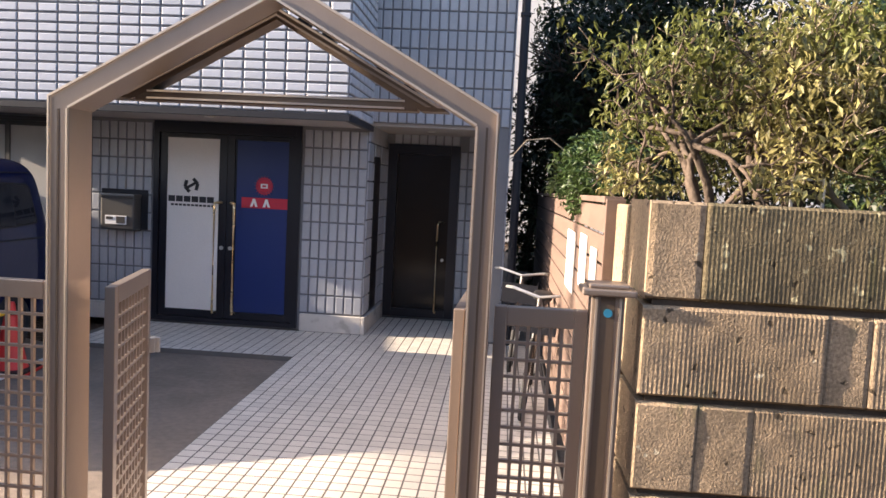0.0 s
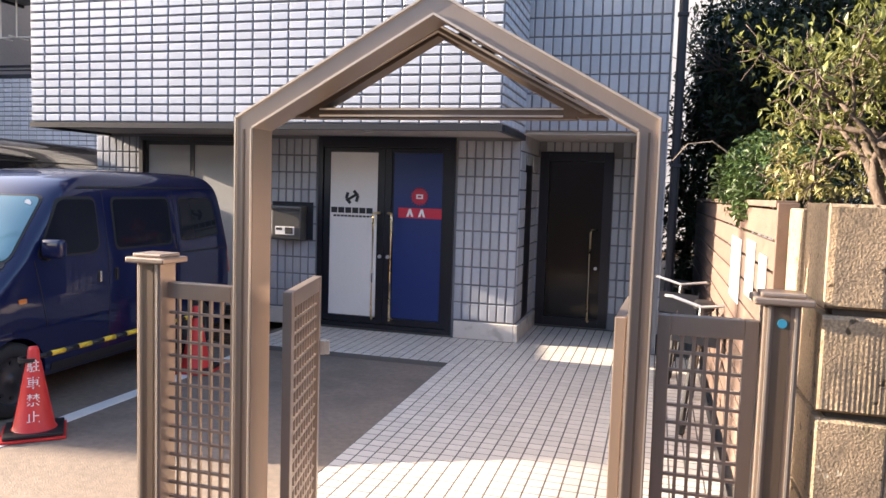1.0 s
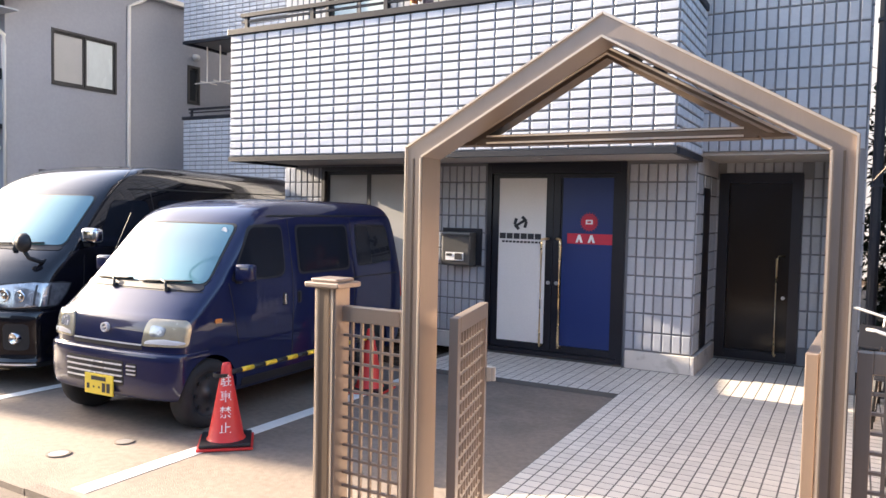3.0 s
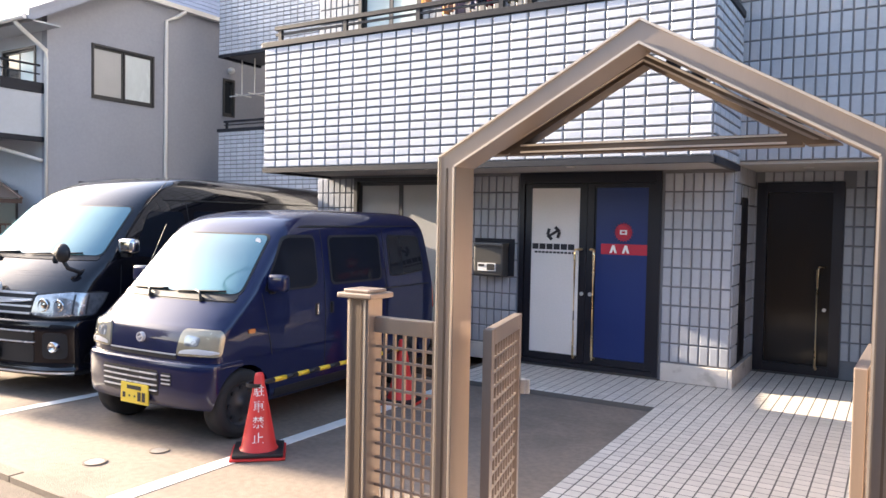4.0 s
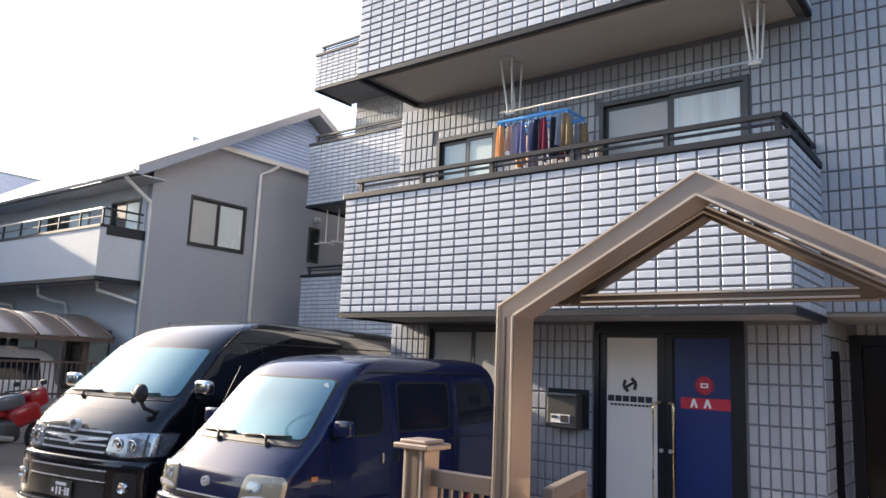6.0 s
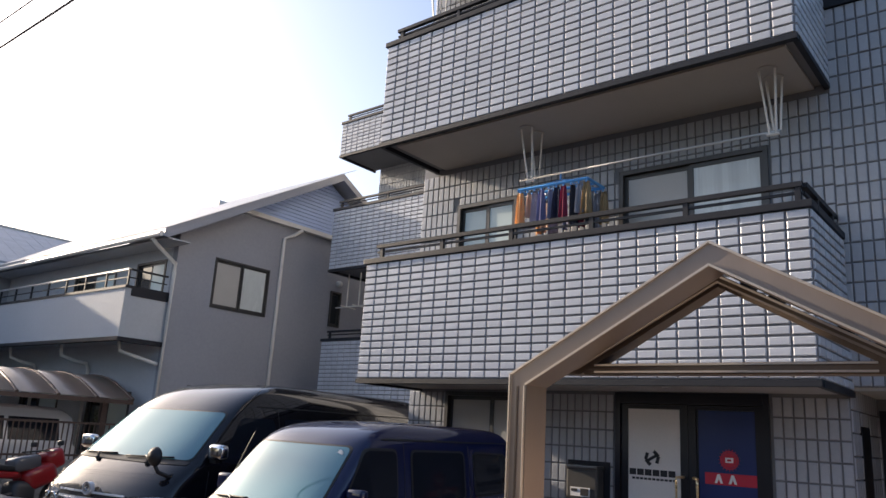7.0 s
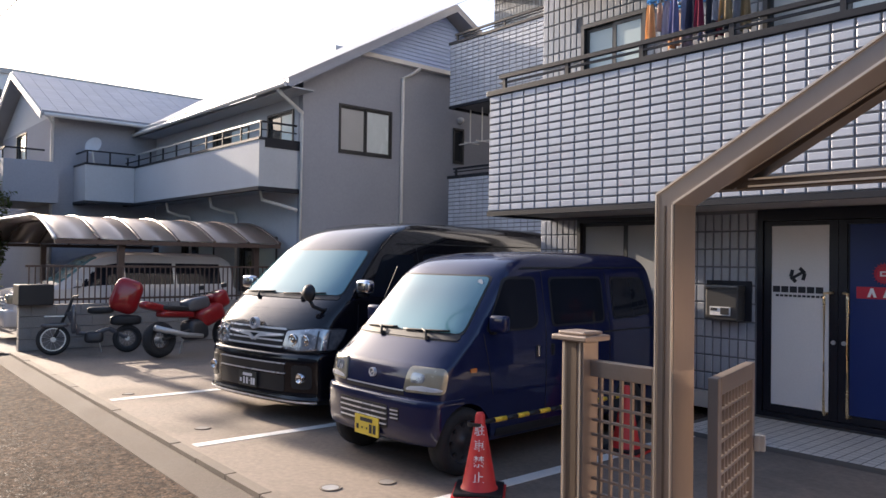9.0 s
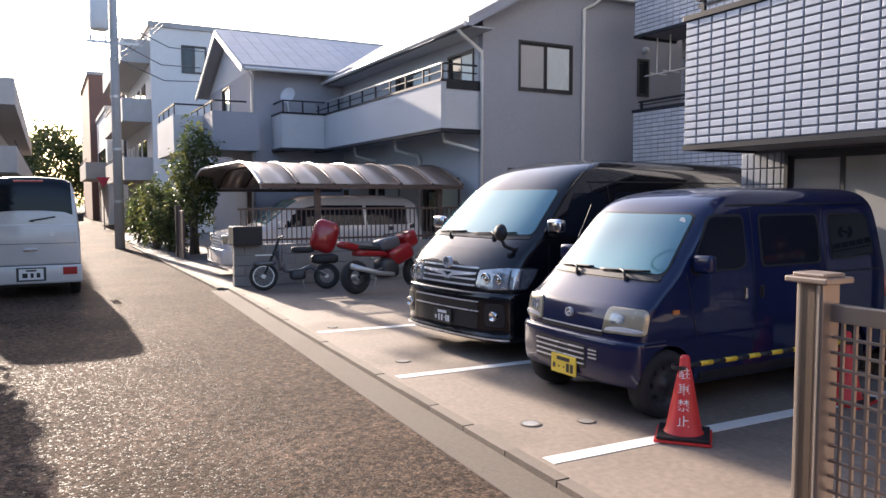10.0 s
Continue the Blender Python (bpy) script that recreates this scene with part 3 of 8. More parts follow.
def window(parent, rect, y, panes, mats, depth=0.1, label="", frame_mat=None, axis="y", sgn=-1):
    """A sliding window in an opening: frame, then sashes of glass, the first of them in front."""
    u0, u1, v0, v1 = rect
    fm = frame_mat or M_WINFRAME
    def bb(bm, a, b, c, d, o0, o1):
        lo, hi = sorted((y + sgn * o0, y + sgn * o1))
        return box(bm, a, b, lo, hi, c, d) if axis == "y" else box(bm, lo, hi, a, b, c, d)
    bm = bmesh.new()
    for a, b, c, d in ((u0, u1, v0, v0 + 0.05), (u0, u1, v1 - 0.05, v1), (u0, u0 + 0.05, v0 + 0.051, v1 - 0.051), (u1 - 0.05, u1, v0 + 0.051, v1 - 0.051)):
        bb(bm, a, b, c, d, 0.03, -depth)
    win = part("window", bm, fm, parent, label)
    w = (u1 - u0 - 0.1) / panes
    for k in range(panes):
        a = u0 + 0.05 + k * w
        o = 0.0 if k % 2 else -0.03
        bm = bmesh.new()
        for p in ((a, a + 0.04, v0 + 0.052, v1 - 0.052), (a + w - 0.04, a + w, v0 + 0.052, v1 - 0.052), (a + 0.041, a + w - 0.041, v0 + 0.052, v0 + 0.1), (a + 0.041, a + w - 0.041, v1 - 0.1, v1 - 0.052)):
            bb(bm, *p, o, o - 0.028)
        sash = part("sash", bm, fm, win)
        part("pane", bb(bmesh.new(), a + 0.041, a + w - 0.041, v0 + 0.101, v1 - 0.101, o - 0.011, o - 0.017), mats[k % len(mats)], win)
    return win


M_CURTAIN = material("curtain_behind_glass", (0.62, 0.66, 0.65), 0.25, vary=0.25, scale=1.0, stretch=(14, 1, 0.4), coat=1.0)
M_FROST = material("frosted_pane", (0.45, 0.44, 0.42), 0.35, vary=0.06, coat=0.6)
window(apartment, WIN1, D, 2, [M_GLASSPALE, M_GLASSPALE], label="sliding window with a bright reflection put into its pane colour")
window(apartment, WIN2, D, 2, [M_FROST, M_CURTAIN], label="sliding window with curtain behind the glass")
window(apartment, WIN3, D, 2, [M_GLASSPALE, M_FROST])
for r in WWIN:
    window(apartment, r, 14.9, 2, [M_FROST, M_GLASS])
window(apartment, SHOP, D, 2, [M_FROST, M_FROST], 0.12, "tall shop window with dull screened glass")
part("room_back", boxes((-6.8, -1.9, 11.5, 11.6, 0, 11.4)), M_STUCCO, apartment)

# main double doors
doors = part("door_frame", boxes((-3.99, -3.93, D - 0.03, D + 0.12, 0.02, 2.22), (-2.40, -2.34, D - 0.03, D + 0.12, 0.02, 2.22), (-3.929, -2.401, D - 0.03, D + 0.12, 2.1, 2.22), (-3.929, -2.401, D - 0.03, D + 0.12, 0.02, 0.07)), M_FRAME, apartment, "black metal frame of the double door")


def glazed_door(x0, x1, pull_x, film, label):
    leaf = part("door", boxes((x0, x0 + 0.08, D - 0.005, D + 0.04, 0.075, 2.095), (x1 - 0.08, x1, D - 0.005, D + 0.04, 0.075, 2.095), (x0 + 0.081, x1 - 0.081, D - 0.005, D + 0.04, 0.075, 0.15), (x0 + 0.081, x1 - 0.081, D - 0.005, D + 0.04, 2.05, 2.095)), M_FRAME, apartment, label)
    part("glass", boxes((x0 + 0.082, x1 - 0.082, D + 0.012, D + 0.02, 0.151, 2.049)), M_GLASS, leaf)
    part("film", boxes((film[0], film[1], D + 0.004, D + 0.008, 0.155, 2.045)), film[2], leaf, film[3])
    bm = bmesh.new()
    tube(bm, [(pull_x + film[4] * 0.05, D - 0.0, 1.36), (pull_x + film[4] * 0.05, D - 0.06, 1.36), (pull_x, D - 0.085, 1.355), (pull_x, D - 0.09, 1.3), (pull_x, D - 0.09, 0.2), (pull_x, D - 0.08, 0.14), (pull_x, D - 0.0, 0.14)], 0.014, 8)
    part("pull_handle", bm, M_BRASS, leaf, "long polished brass pull bar", True)
    part("lock", disc(bmesh.new(), (pull_x + film[4] * 0.06, D - 0.012, 0.86), "y", 0.022, 0.02, 16), M_STEEL, leaf)
    return leaf


d1 = glazed_door(-3.925, -3.17, -3.27, (-3.87, -3.26, M_WHITEFILM, "white printed film", 1), "black glazed door leaf with white film")
d2 = glazed_door(-3.165, -2.405, -3.05, (-3.06, -2.44, M_BLUEFILM, "dark blue printed film", -1), "black glazed door leaf with dark blue film")


def text_part(name, body, size, x, y, z, mat, parent, extrude=0.0015, rz=0.0, rx=90.0, ry=0.0):
    cu = bpy.data.curves.new(name, "FONT")
    cu.body, cu.size, cu.extrude, cu.align_x = body, size, extrude, "CENTER"
    tmp = new(name, cu)
    me = bpy.data.meshes.new_from_object(tmp.evaluated_get(bpy.context.evaluated_depsgraph_get()))
    bpy.data.objects.remove(tmp)
    me.transform(pose(x, y, z, rx, ry, rz))
    return from_mesh(name, me, mat, parent)


# signs on the films: a mark, bars for lettering
bm = bmesh.new()
for k in range(6):
    if k not in (1, 4):
        a0, a1 = math.radians(k * 60 + 15), math.radians(k * 60 + 75)
        beam(bm, (-3.57 + 0.075 * math.cos(a0), D - 0.0, 1.53 + 0.075 * math.sin(a0)), (-3.57 + 0.075 * math.cos(a1), D - 0.0, 1.53 + 0.075 * math.sin(a1)), 0.006, 0.035, (0, 0, 1))
beam(bm, (-3.62, D, 1.5), (-3.52, D, 1.56), 0.006, 0.03)
part("mark", bm, M_BLACKINK, d1, "black hexagonal mark")
bm = boxes(*[(-3.83 + k * 0.088, -3.83 + k * 0.088 + 0.076, D - 0.001, D + 0.0035, 1.345, 1.41) for k in range(6)], bevel=0.002)
part("lettering", bm, M_BLACKINK, d1, "bold black lettering bars")
part("lettering", boxes(*[(-3.8 + k * 0.046, -3.8 + k * 0.046 + 0.034, D, D + 0.0035, 1.30, 1.322) for k in range(11)]), M_BLACKINK, d1, "small black lettering bars")
bm = disc(bmesh.new(), (-2.75, D + 0.001, 1.56), "y", 0.092, 0.004, 32, 0.078)
for k in range(20):
    a = k * math.tau / 20
    beam(bm, (-2.75 + 0.088 * math.cos(a), D + 0.001, 1.56 + 0.088 * math.sin(a)), (-2.75 + 0.108 * math.cos(a), D + 0.001, 1.56 + 0.108 * math.sin(a)), 0.004, 0.012, (0, 1, 0))
part("badge", bm, M_REDFILM, d2, "red toothed round badge")
part("badge", disc(bmesh.new(), (-2.75, D + 0.0005, 1.56), "y", 0.074, 0.003, 28), M_REDFILM, d2, "red toothed round badge")
part("badge_mark", boxes((-2.79, -2.71, D - 0.003, D - 0.001, 1.535, 1.585)), M_WHITEINK, d2)
part("badge_mark", boxes((-2.77, -2.73, D - 0.006, D - 0.004, 1.55, 1.57)), M_REDFILM, d2)
part("stripe", boxes((-3.0, -2.46, D - 0.001, D + 0.003, 1.315, 1.43)), M_REDFILM, d2, "red stripe")
for xk in (-2.86, -2.72):
    bm = bmesh.new()
    prism(bm, [(xk - 0.042, 1.33), (xk - 0.016, 1.33), (xk, 1.375), (xk + 0.016, 1.33), (xk + 0.042, 1.33), (xk + 0.012, 1.418), (xk - 0.012, 1.418)], "y", D - 0.005, D - 0.002)
    part("stripe_mark", bm, M_WHITEINK, d2)

# recessed entrance door
e = part("door", boxes((-1.58, -1.47, 10.57, 10.7, 0.02, 2.15), (-0.81, -0.7, 10.57, 10.7, 0.02, 2.15), (-1.469, -0.811, 10.57, 10.7, 2.04, 2.15), (-1.469, -0.811, 10.57, 10.7, 0.02, 0.12)), M_FRAME, apartment, "black entrance door with brown glass")
part("glass", boxes((-1.468, -0.812, 10.63, 10.64, 0.121, 2.039)), M_GLASSBROWN, e)
part("pull_handle", tube(bmesh.new(), [(-0.86, 10.57, 1.22), (-0.92, 10.5, 1.22), (-0.93, 10.49, 1.18), (-0.93, 10.49, 0.12), (-0.92, 10.5, 0.1), (-0.92, 10.57, 0.1)], 0.012, 8), M_BRASS, e, "long brass pull bar", True)
part("lock", disc(bmesh.new(), (-0.86, 10.56, 0.75), "y", 0.02, 0.02, 14), M_STEEL, e)

# mailbox
M_MAIL = material("dull_steel", (0.13, 0.127, 0.122), 0.32, 0.5, vary=0.08)
mail = thing("mailbox", "brushed steel letter box with a small label plate", "mailbox", (-4.35, D, 1.05))
part("back_plate", boxes((-4.58, -4.05, D - 0.03, D - 0.016, 1.06, 1.50), bevel=0.003), M_DARKMETAL, mail)
box_body = part("body", boxes((-4.50, -4.12, D - 0.2, D - 0.031, 1.06, 1.44), bevel=0.02), M_MAIL, mail)
part("lid", boxes((-4.505, -4.115, D - 0.212, D - 0.035, 1.405, 1.45), bevel=0.012), M_MAIL, box_body)
part("label_plate", boxes((-4.44, -4.2, D - 0.207, D - 0.2005, 1.12, 1.215)), M_WHITEINK, mail)
part("label_print", boxes((-4.315, -4.215, D - 0.21, D - 0.208, 1.13, 1.205), (-4.43, -4.35, D - 0.21, D - 0.208, 1.17, 1.2)), M_BLACKINK, mail)

# downpipe at the building's corner
dp = thing("downpipe", "dark metal downpipe on the building's corner", "downpipe", (-0.03, D - 0.02, 0))
part("pipe", tube(bmesh.new(), [(-0.02, D - 0.05, 0), (-0.02, D - 0.05, 6.2)], 0.045, 10), M_DARKMETAL, dp)
for z in (0.5, 2.0, 3.5, 5.0):
    part("bracket", boxes((-0.075, 0.035, D - 0.1, D - 0.0, z, z + 0.03)), M_DARKMETAL, dp)

# ---- gate ----
GY = 4.03
gate = thing("gate_arch", "bronze aluminium gate arch with a pointed top", "gate", (-0.98, GY, 0))
XL, XR, W, DP = -1.80, -0.165, 0.082, 0.15
ZS, ZA, XA = 1.955, 2.415, -0.985


def arch_part(pts, name, mat, y0, y1):
    part(name, prism(bmesh.new(), pts, "y", y0, y1), mat, gate)


arch_part([(XL, 0), (XL + W, 0), (XL + W, ZS - 0.045), (XL, ZS)], "post", M_BRONZE, GY, GY + DP)
arch_part([(XR, 0), (XR - W, 0), (XR - W, ZS - 0.045), (XR, ZS)], "post", M_BRONZE, GY, GY + DP)
arch_part([(XL, ZS), (XL + W, ZS - 0.045), (XA, ZA - 0.092), (XA, ZA)], "rafter", M_BRONZE, GY, GY + DP)
arch_part([(XR, ZS), (XR - W, ZS - 0.045), (XA, ZA - 0.092), (XA, ZA)], "rafter", M_BRONZE, GY, GY + DP)
# raised beads along both edges of the frame, their sun glint in the colour
for sx, xo in ((1, XL), (-1, XR)):
    for off, zt in ((0.004, ZS - 0.004), (W - 0.008, ZS - 0.048)):
        x = xo + sx * off
        part("bead", boxes((min(x, x + sx * 0.006), max(x, x + sx * 0.006), GY - 0.012, GY - 0.001, 0, zt)), M_BEAD_GLINT, gate)
    part("bead", beam(bmesh.new(), (xo + sx * 0.004, GY - 0.005, ZS - 0.005), (XA, GY - 0.005, ZA - 0.006), 0.007, 0.008, (0, 0, 1)), M_BEAD_GLINT, gate)
    part("bead", beam(bmesh.new(), (xo + sx * (W - 0.004), GY - 0.005, ZS - 0.043), (XA, GY - 0.005, ZA - 0.088), 0.007, 0.008, (0, 0, 1)), M_BEAD_GLINT, gate)
    # dark strip laid on the post, painted shade in place of a cut groove
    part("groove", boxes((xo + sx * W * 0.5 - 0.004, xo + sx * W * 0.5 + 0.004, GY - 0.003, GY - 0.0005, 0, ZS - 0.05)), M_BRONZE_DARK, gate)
# inner triangle at the back of the arch, clipped to the frame
XI, YI = -1.026, GY + 0.195
for sx in (-1, 1):
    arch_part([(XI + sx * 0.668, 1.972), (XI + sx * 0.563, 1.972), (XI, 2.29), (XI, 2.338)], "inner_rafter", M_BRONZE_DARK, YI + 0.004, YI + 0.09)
    arch_part([(XI + sx * 0.645, 1.985), (XI + sx * 0.625, 1.985), (XI, 2.326), (XI, 2.334)], "inner_bead", M_BEAD_GLINT, YI - 0.004, YI + 0.003)
    arch_part([(XI + sx * 0.60, 1.988), (XI + sx * 0.58, 1.988), (XI, 2.302), (XI, 2.31)], "inner_bead", M_BRONZE, YI - 0.006, YI + 0.003)
    for f in (0.16, 0.3, 0.62, 0.78):
        x, z = XI + sx * 0.668 * f, 2.338 - 0.371 * f
        part("clip", beam(bmesh.new(), (x - 0.02, YI + 0.03, z + 0.016 + 0.0113 * sx), (x + 0.02, YI + 0.03, z + 0.016 - 0.0113 * sx), 0.05, 0.03), M_DARKMETAL, gate)
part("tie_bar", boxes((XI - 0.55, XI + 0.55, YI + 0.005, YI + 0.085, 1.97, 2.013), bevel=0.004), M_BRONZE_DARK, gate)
for z in (1.976, 2.003):
    part("tie_bead", boxes((XI - 0.5, XI + 0.5, YI - 0.002, YI + 0.004, z, z + 0.007)), M_BEAD_GLINT, gate)


def lattice(name, label, w, z0, z1, cols, rows):
    """A gate panel w wide from its hinge edge at the origin along x, its lattice in two layers."""
    p = thing(name, label, "gate panel")
    f = 0.045
    part("stile", boxes((0, f, -0.02, 0.02, z0, z1), bevel=0.004), M_BRONZE, p)
    part("stile", boxes((w - f, w, -0.02, 0.02, z0, z1), bevel=0.004), M_BRONZE, p)
    part("rail", boxes((f, w - f, -0.02, 0.02, z1 - 0.07, z1), bevel=0.004), M_BRONZE, p)
    part("rail", boxes((f, w - f, -0.02, 0.02, z0, z0 + 0.06), bevel=0.004), M_BRONZE, p)
    for k in range(cols):
        x = f + (w - 2 * f) * (k + 1) / (cols + 1)
        part("lattice_bar", boxes((x - 0.006, x + 0.006, -0.007, 0.007, z0 + 0.06, z1 - 0.07)), M_BRONZE, p)
    for k in range(rows):
        z = z0 + 0.06 + (z1 - z0 - 0.13) * (k + 1) / (rows + 1)
        part("lattice_bar", boxes((f, w - f, -0.009, 0.009, z - 0.005, z + 0.005)), M_BRONZE, p)
    return p


side_panel = lattice("fence_panel", "fixed bronze lattice panel beside the gate", 0.40, 0.08, 1.265, 5, 16)
side_panel.matrix_basis = pose(-2.2, GY + 0.07, 0)
right_panel = lattice("fence_panel", "fixed bronze lattice panel beside the stone wall", 0.33, 0.08, 1.28, 5, 16)
right_panel.matrix_basis = pose(-0.145, GY + 0.07, 0)
leaf = lattice("gate_leaf", "open bronze lattice gate leaf", 0.61, 0.06, 1.25, 9, 16)
leaf.matrix_basis = pose(-1.61, GY + 0.1, 0, 0, 0, 104)
part("latch", boxes((0.59, 0.63, -0.045, -0.021, 0.86, 0.93), (0.60, 0.62, -0.065, -0.045, 0.86, 0.93), bevel=0.004), M_STEEL, leaf)
leaf2 = lattice("gate_leaf", "open bronze lattice gate leaf", 0.61, 0.06, 1.25, 9, 16)
leaf2.matrix_basis = pose(-0.275, GY + 0.1, 0, 0, 0, 88)
part("latch", boxes((0.6, 0.65, 0.021, 0.05, 0.86, 0.93), bevel=0.004), M_STEEL, leaf2)


def gate_post(x0, x1, label):
    y0, y1 = GY, GY + 0.105
    p = thing("gate_post", label, "post", ((x0 + x1) / 2, GY + 0.03, 0), "gate posts")
    part("shaft", boxes((x0, x1, y0, y1, 0, 1.345), bevel=0.006), M_BRONZE, p)
    part("cap", boxes((x0 - 0.035, x1 + 0.035, y0 - 0.03, y1 + 0.035, 1.346, 1.37), bevel=0.006), M_BRONZE, p)
    part("cap_top", boxes((x0 - 0.012, x1 + 0.012, y0 - 0.012, y1 + 0.012, 1.371, 1.386), bevel=0.006), M_BRONZE, p)
    for x in (x0 + 0.012, x1 - 0.02):
        part("bead", boxes((x, x + 0.008, y0 - 0.006, y0 - 0.001, 0, 1.34)), M_BEAD_GLINT, p)
    # dark strip proud of the shaft stands in for a shaded groove
    part("groove", boxes((x0 + 0.03, x1 - 0.034, y0 - 0.003, y0 - 0.0005, 0, 1.34)), M_BRONZE_DARK, p)
    return p


gate_post(-2.262, -2.145, "bronze aluminium fence post with a stepped cap")
rp = gate_post(0.19, 0.305, "bronze aluminium fence post with a blue sticker")
part("sticker", disc(bmesh.new(), (0.247, GY - 0.0055, 1.285), "y", 0.015, 0.003, 20), material("blue_sticker", (0.03, 0.22, 0.36), 0.4), rp, "round light blue sticker")

# ---- stone wall ----
stone_wall = thing("stone_wall", "weathered brown stone block wall with combed faces", "wall", (1.5, 4.2, 0))
part("bed", boxes((0.40, 4.5, 4.06, 4.4, 0, 1.66)), M_SOIL, stone_wall)
zs = [0.0, 0.31, 0.655, 0.995, 1.335, 1.685]
JOIN = ((0.365, 1.3, 2.4, 4.5), (0.365, 0.93, 1.12, 2.4, 4.5), (0.365, 0.58, 0.77, 1.5, 2.6, 4.5), (0.365, 0.99, 1.14, 2.2, 3.3, 4.5), (0.37, 0.56, 1.4, 2.9, 4.5))
for row in range(5):
    for k in range(len(JOIN[row]) - 1):
        a, b = JOIN[row][k], JOIN[row][k + 1]
        y0 = 4.03 + random.uniform(-0.012, 0.008)
        bm = bmesh.new()
        n = max(2, int((b - a) / 0.0076)) if row < 5 and (b - a) > 0.2 else 9
        z0, z1 = zs[row] + 0.009, zs[row + 1] - (0.014 if row < 4 else 0.0)
        smooth_face = (b - a) < 0.25
        # combed face: shallow upright flutes
        xs = [a + 0.0015 + (b - a - 0.003) * q / n for q in range(n + 1)]
        zz = [z0, z0 + 0.01] + [z0 + (z1 - z0) * q / 16 for q in range(1, 16)] + [z1 - 0.01, z1]
        grid = []
        for q, x in enumerate(xs):
            col = []
            for z in zz:
                edge = 0.014 if z in (z0, z1) else 0.004 if q in (0, n) else 0.0
                fl = 0.0 if smooth_face else (0.0016 if q % 2 else 0.0)
                rough = 0.0035 * noise.noise((x * 3, z * 3, row * 3.1)) + 0.002 * noise.noise((x * 14, z * 14, row * 5.3))
                col.append(bm.verts.new((x, y0 + edge + fl * max(0.15, min(1.0, 0.7 + 1.6 * noise.noise((x * 2.5, z * 3, row)))) + rough, z)))
            grid.append(col)
        for q in range(n):
            for r in range(len(zz) - 1):
                bm.faces.new((grid[q][r], grid[q + 1][r], grid[q + 1][r + 1], grid[q][r + 1]))
        back_v = [[bm.verts.new((x, y0 + (0.4 if k == 0 else 0.3), z)) for z in (z0, z1)] for x in (xs[0], xs[-1])]
        lo = [c[0] for c in grid]
        hi = [c[-1] for c in grid]
        bm.faces.new([back_v[0][1], *hi, back_v[1][1]])
        bm.faces.new([back_v[1][0], *lo[::-1], back_v[0][0]])
        bm.faces.new([back_v[0][0], *grid[0], back_v[0][1]])
        bm.faces.new([back_v[1][1], *grid[-1][::-1], back_v[1][0]])
        bm.faces.new((back_v[0][1], back_v[1][1], back_v[1][0], back_v[0][0]))
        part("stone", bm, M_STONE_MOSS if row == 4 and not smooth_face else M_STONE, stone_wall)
part("return_stone", boxes((0.36, 0.58, 4.435, 4.75, 0.0, 1.66), bevel=0.01), M_STONE, stone_wall)

# ---- wooden fence down the side passage ----
fence = thing("wooden_fence", "reddish brown horizontal board fence", "fence", (0.36, 7, 0))
for k in range(11):
    z = 0.1 + k * 0.142
    for y0, y1 in ((4.79, 6.6), (6.605, 8.4), (8.405, 10.2), (10.205, 12.0)):
        bm = boxes((0.33, 0.352, y0, y1, z, z + 0.128), bevel=0.004)
        part("board", bm, M_FENCEWOOD, fence)
for y in (6.6, 8.4, 10.2):
    part("post", boxes((0.355, 0.42, y - 0.03, y + 0.03, 0, 1.68)), M_FENCEWOOD, fence)
part("end_post", boxes((0.315, 0.40, 4.755, 4.785, 0, 1.68), bevel=0.004), M_FENCEWOOD, fence)
part("cap_rail", boxes((0.31, 0.40, 4.79, 12.0, 1.66, 1.69), bevel=0.004), M_FENCEWOOD, fence)
M_PAPER = material("paper_notice", (0.78, 0.76, 0.7), 0.7, vary=0.05)
for y, w, z0, z1 in ((6.15, 0.55, 1.06, 1.45), (5.5, 0.34, 1.17, 1.47), (5.06, 0.24, 1.22, 1.43)):
    tagged(part("paper_notice", boxes((0.322, 0.327, y, y + w, z0, z1)), M_PAPER), "sun-bleached paper notice on the board fence", "notice", "notices on the fence")


# ---- neighbouring house ----
house = thing("house", "two-storey grey rendered house with a slate gable roof", "house", (-15.5, 10.5, 0))
HX, HY = -15.5, 10.5
HW = (11.5, 13.11, 4.27, 5.48)
HW2 = (11.2, 13.0, 0.9, 2.42)
HW3 = (15.24, 15.64, 4.36, 5.35)
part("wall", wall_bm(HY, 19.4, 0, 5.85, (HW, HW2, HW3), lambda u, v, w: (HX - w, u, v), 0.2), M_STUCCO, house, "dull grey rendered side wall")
prism(bm := bmesh.new(), [(HY, 5.851), (19.2, 5.851), (14.85, 8.32)], "x", HX - 0.2, HX - 0.001)
part("gable", bm, M_STUCCO, house)
FW = ((-17.2, -15.9, 3.45, 5.25), (-20.4, -18.2, 3.45, 5.2), (-18.6, -16.6, 0.8, 2.2), (-22.5, -20.2, 0.6, 2.2))
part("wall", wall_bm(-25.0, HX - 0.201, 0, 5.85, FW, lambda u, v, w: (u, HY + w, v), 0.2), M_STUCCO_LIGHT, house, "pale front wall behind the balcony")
window(house, HW, HX, 2, [M_FROST, M_CURTAIN], 0.1, "sliding window with a curtain", axis="x", sgn=1)
window(house, HW2, HX, 2, [M_GLASS, M_GLASS], 0.1, axis="x", sgn=1)
for r in FW:
    window(house, r, HY, 2, [M_GLASS, M_GLASSPALE], 0.1)
window(house, HW3, HX, 1, [M_GLASS], 0.1, "narrow dark window", axis="x", sgn=1)
wall_lamp = thing("wall_lamp", "small white dome lamp on the house wall", "lamp", (HX, 15.49, 5.58))
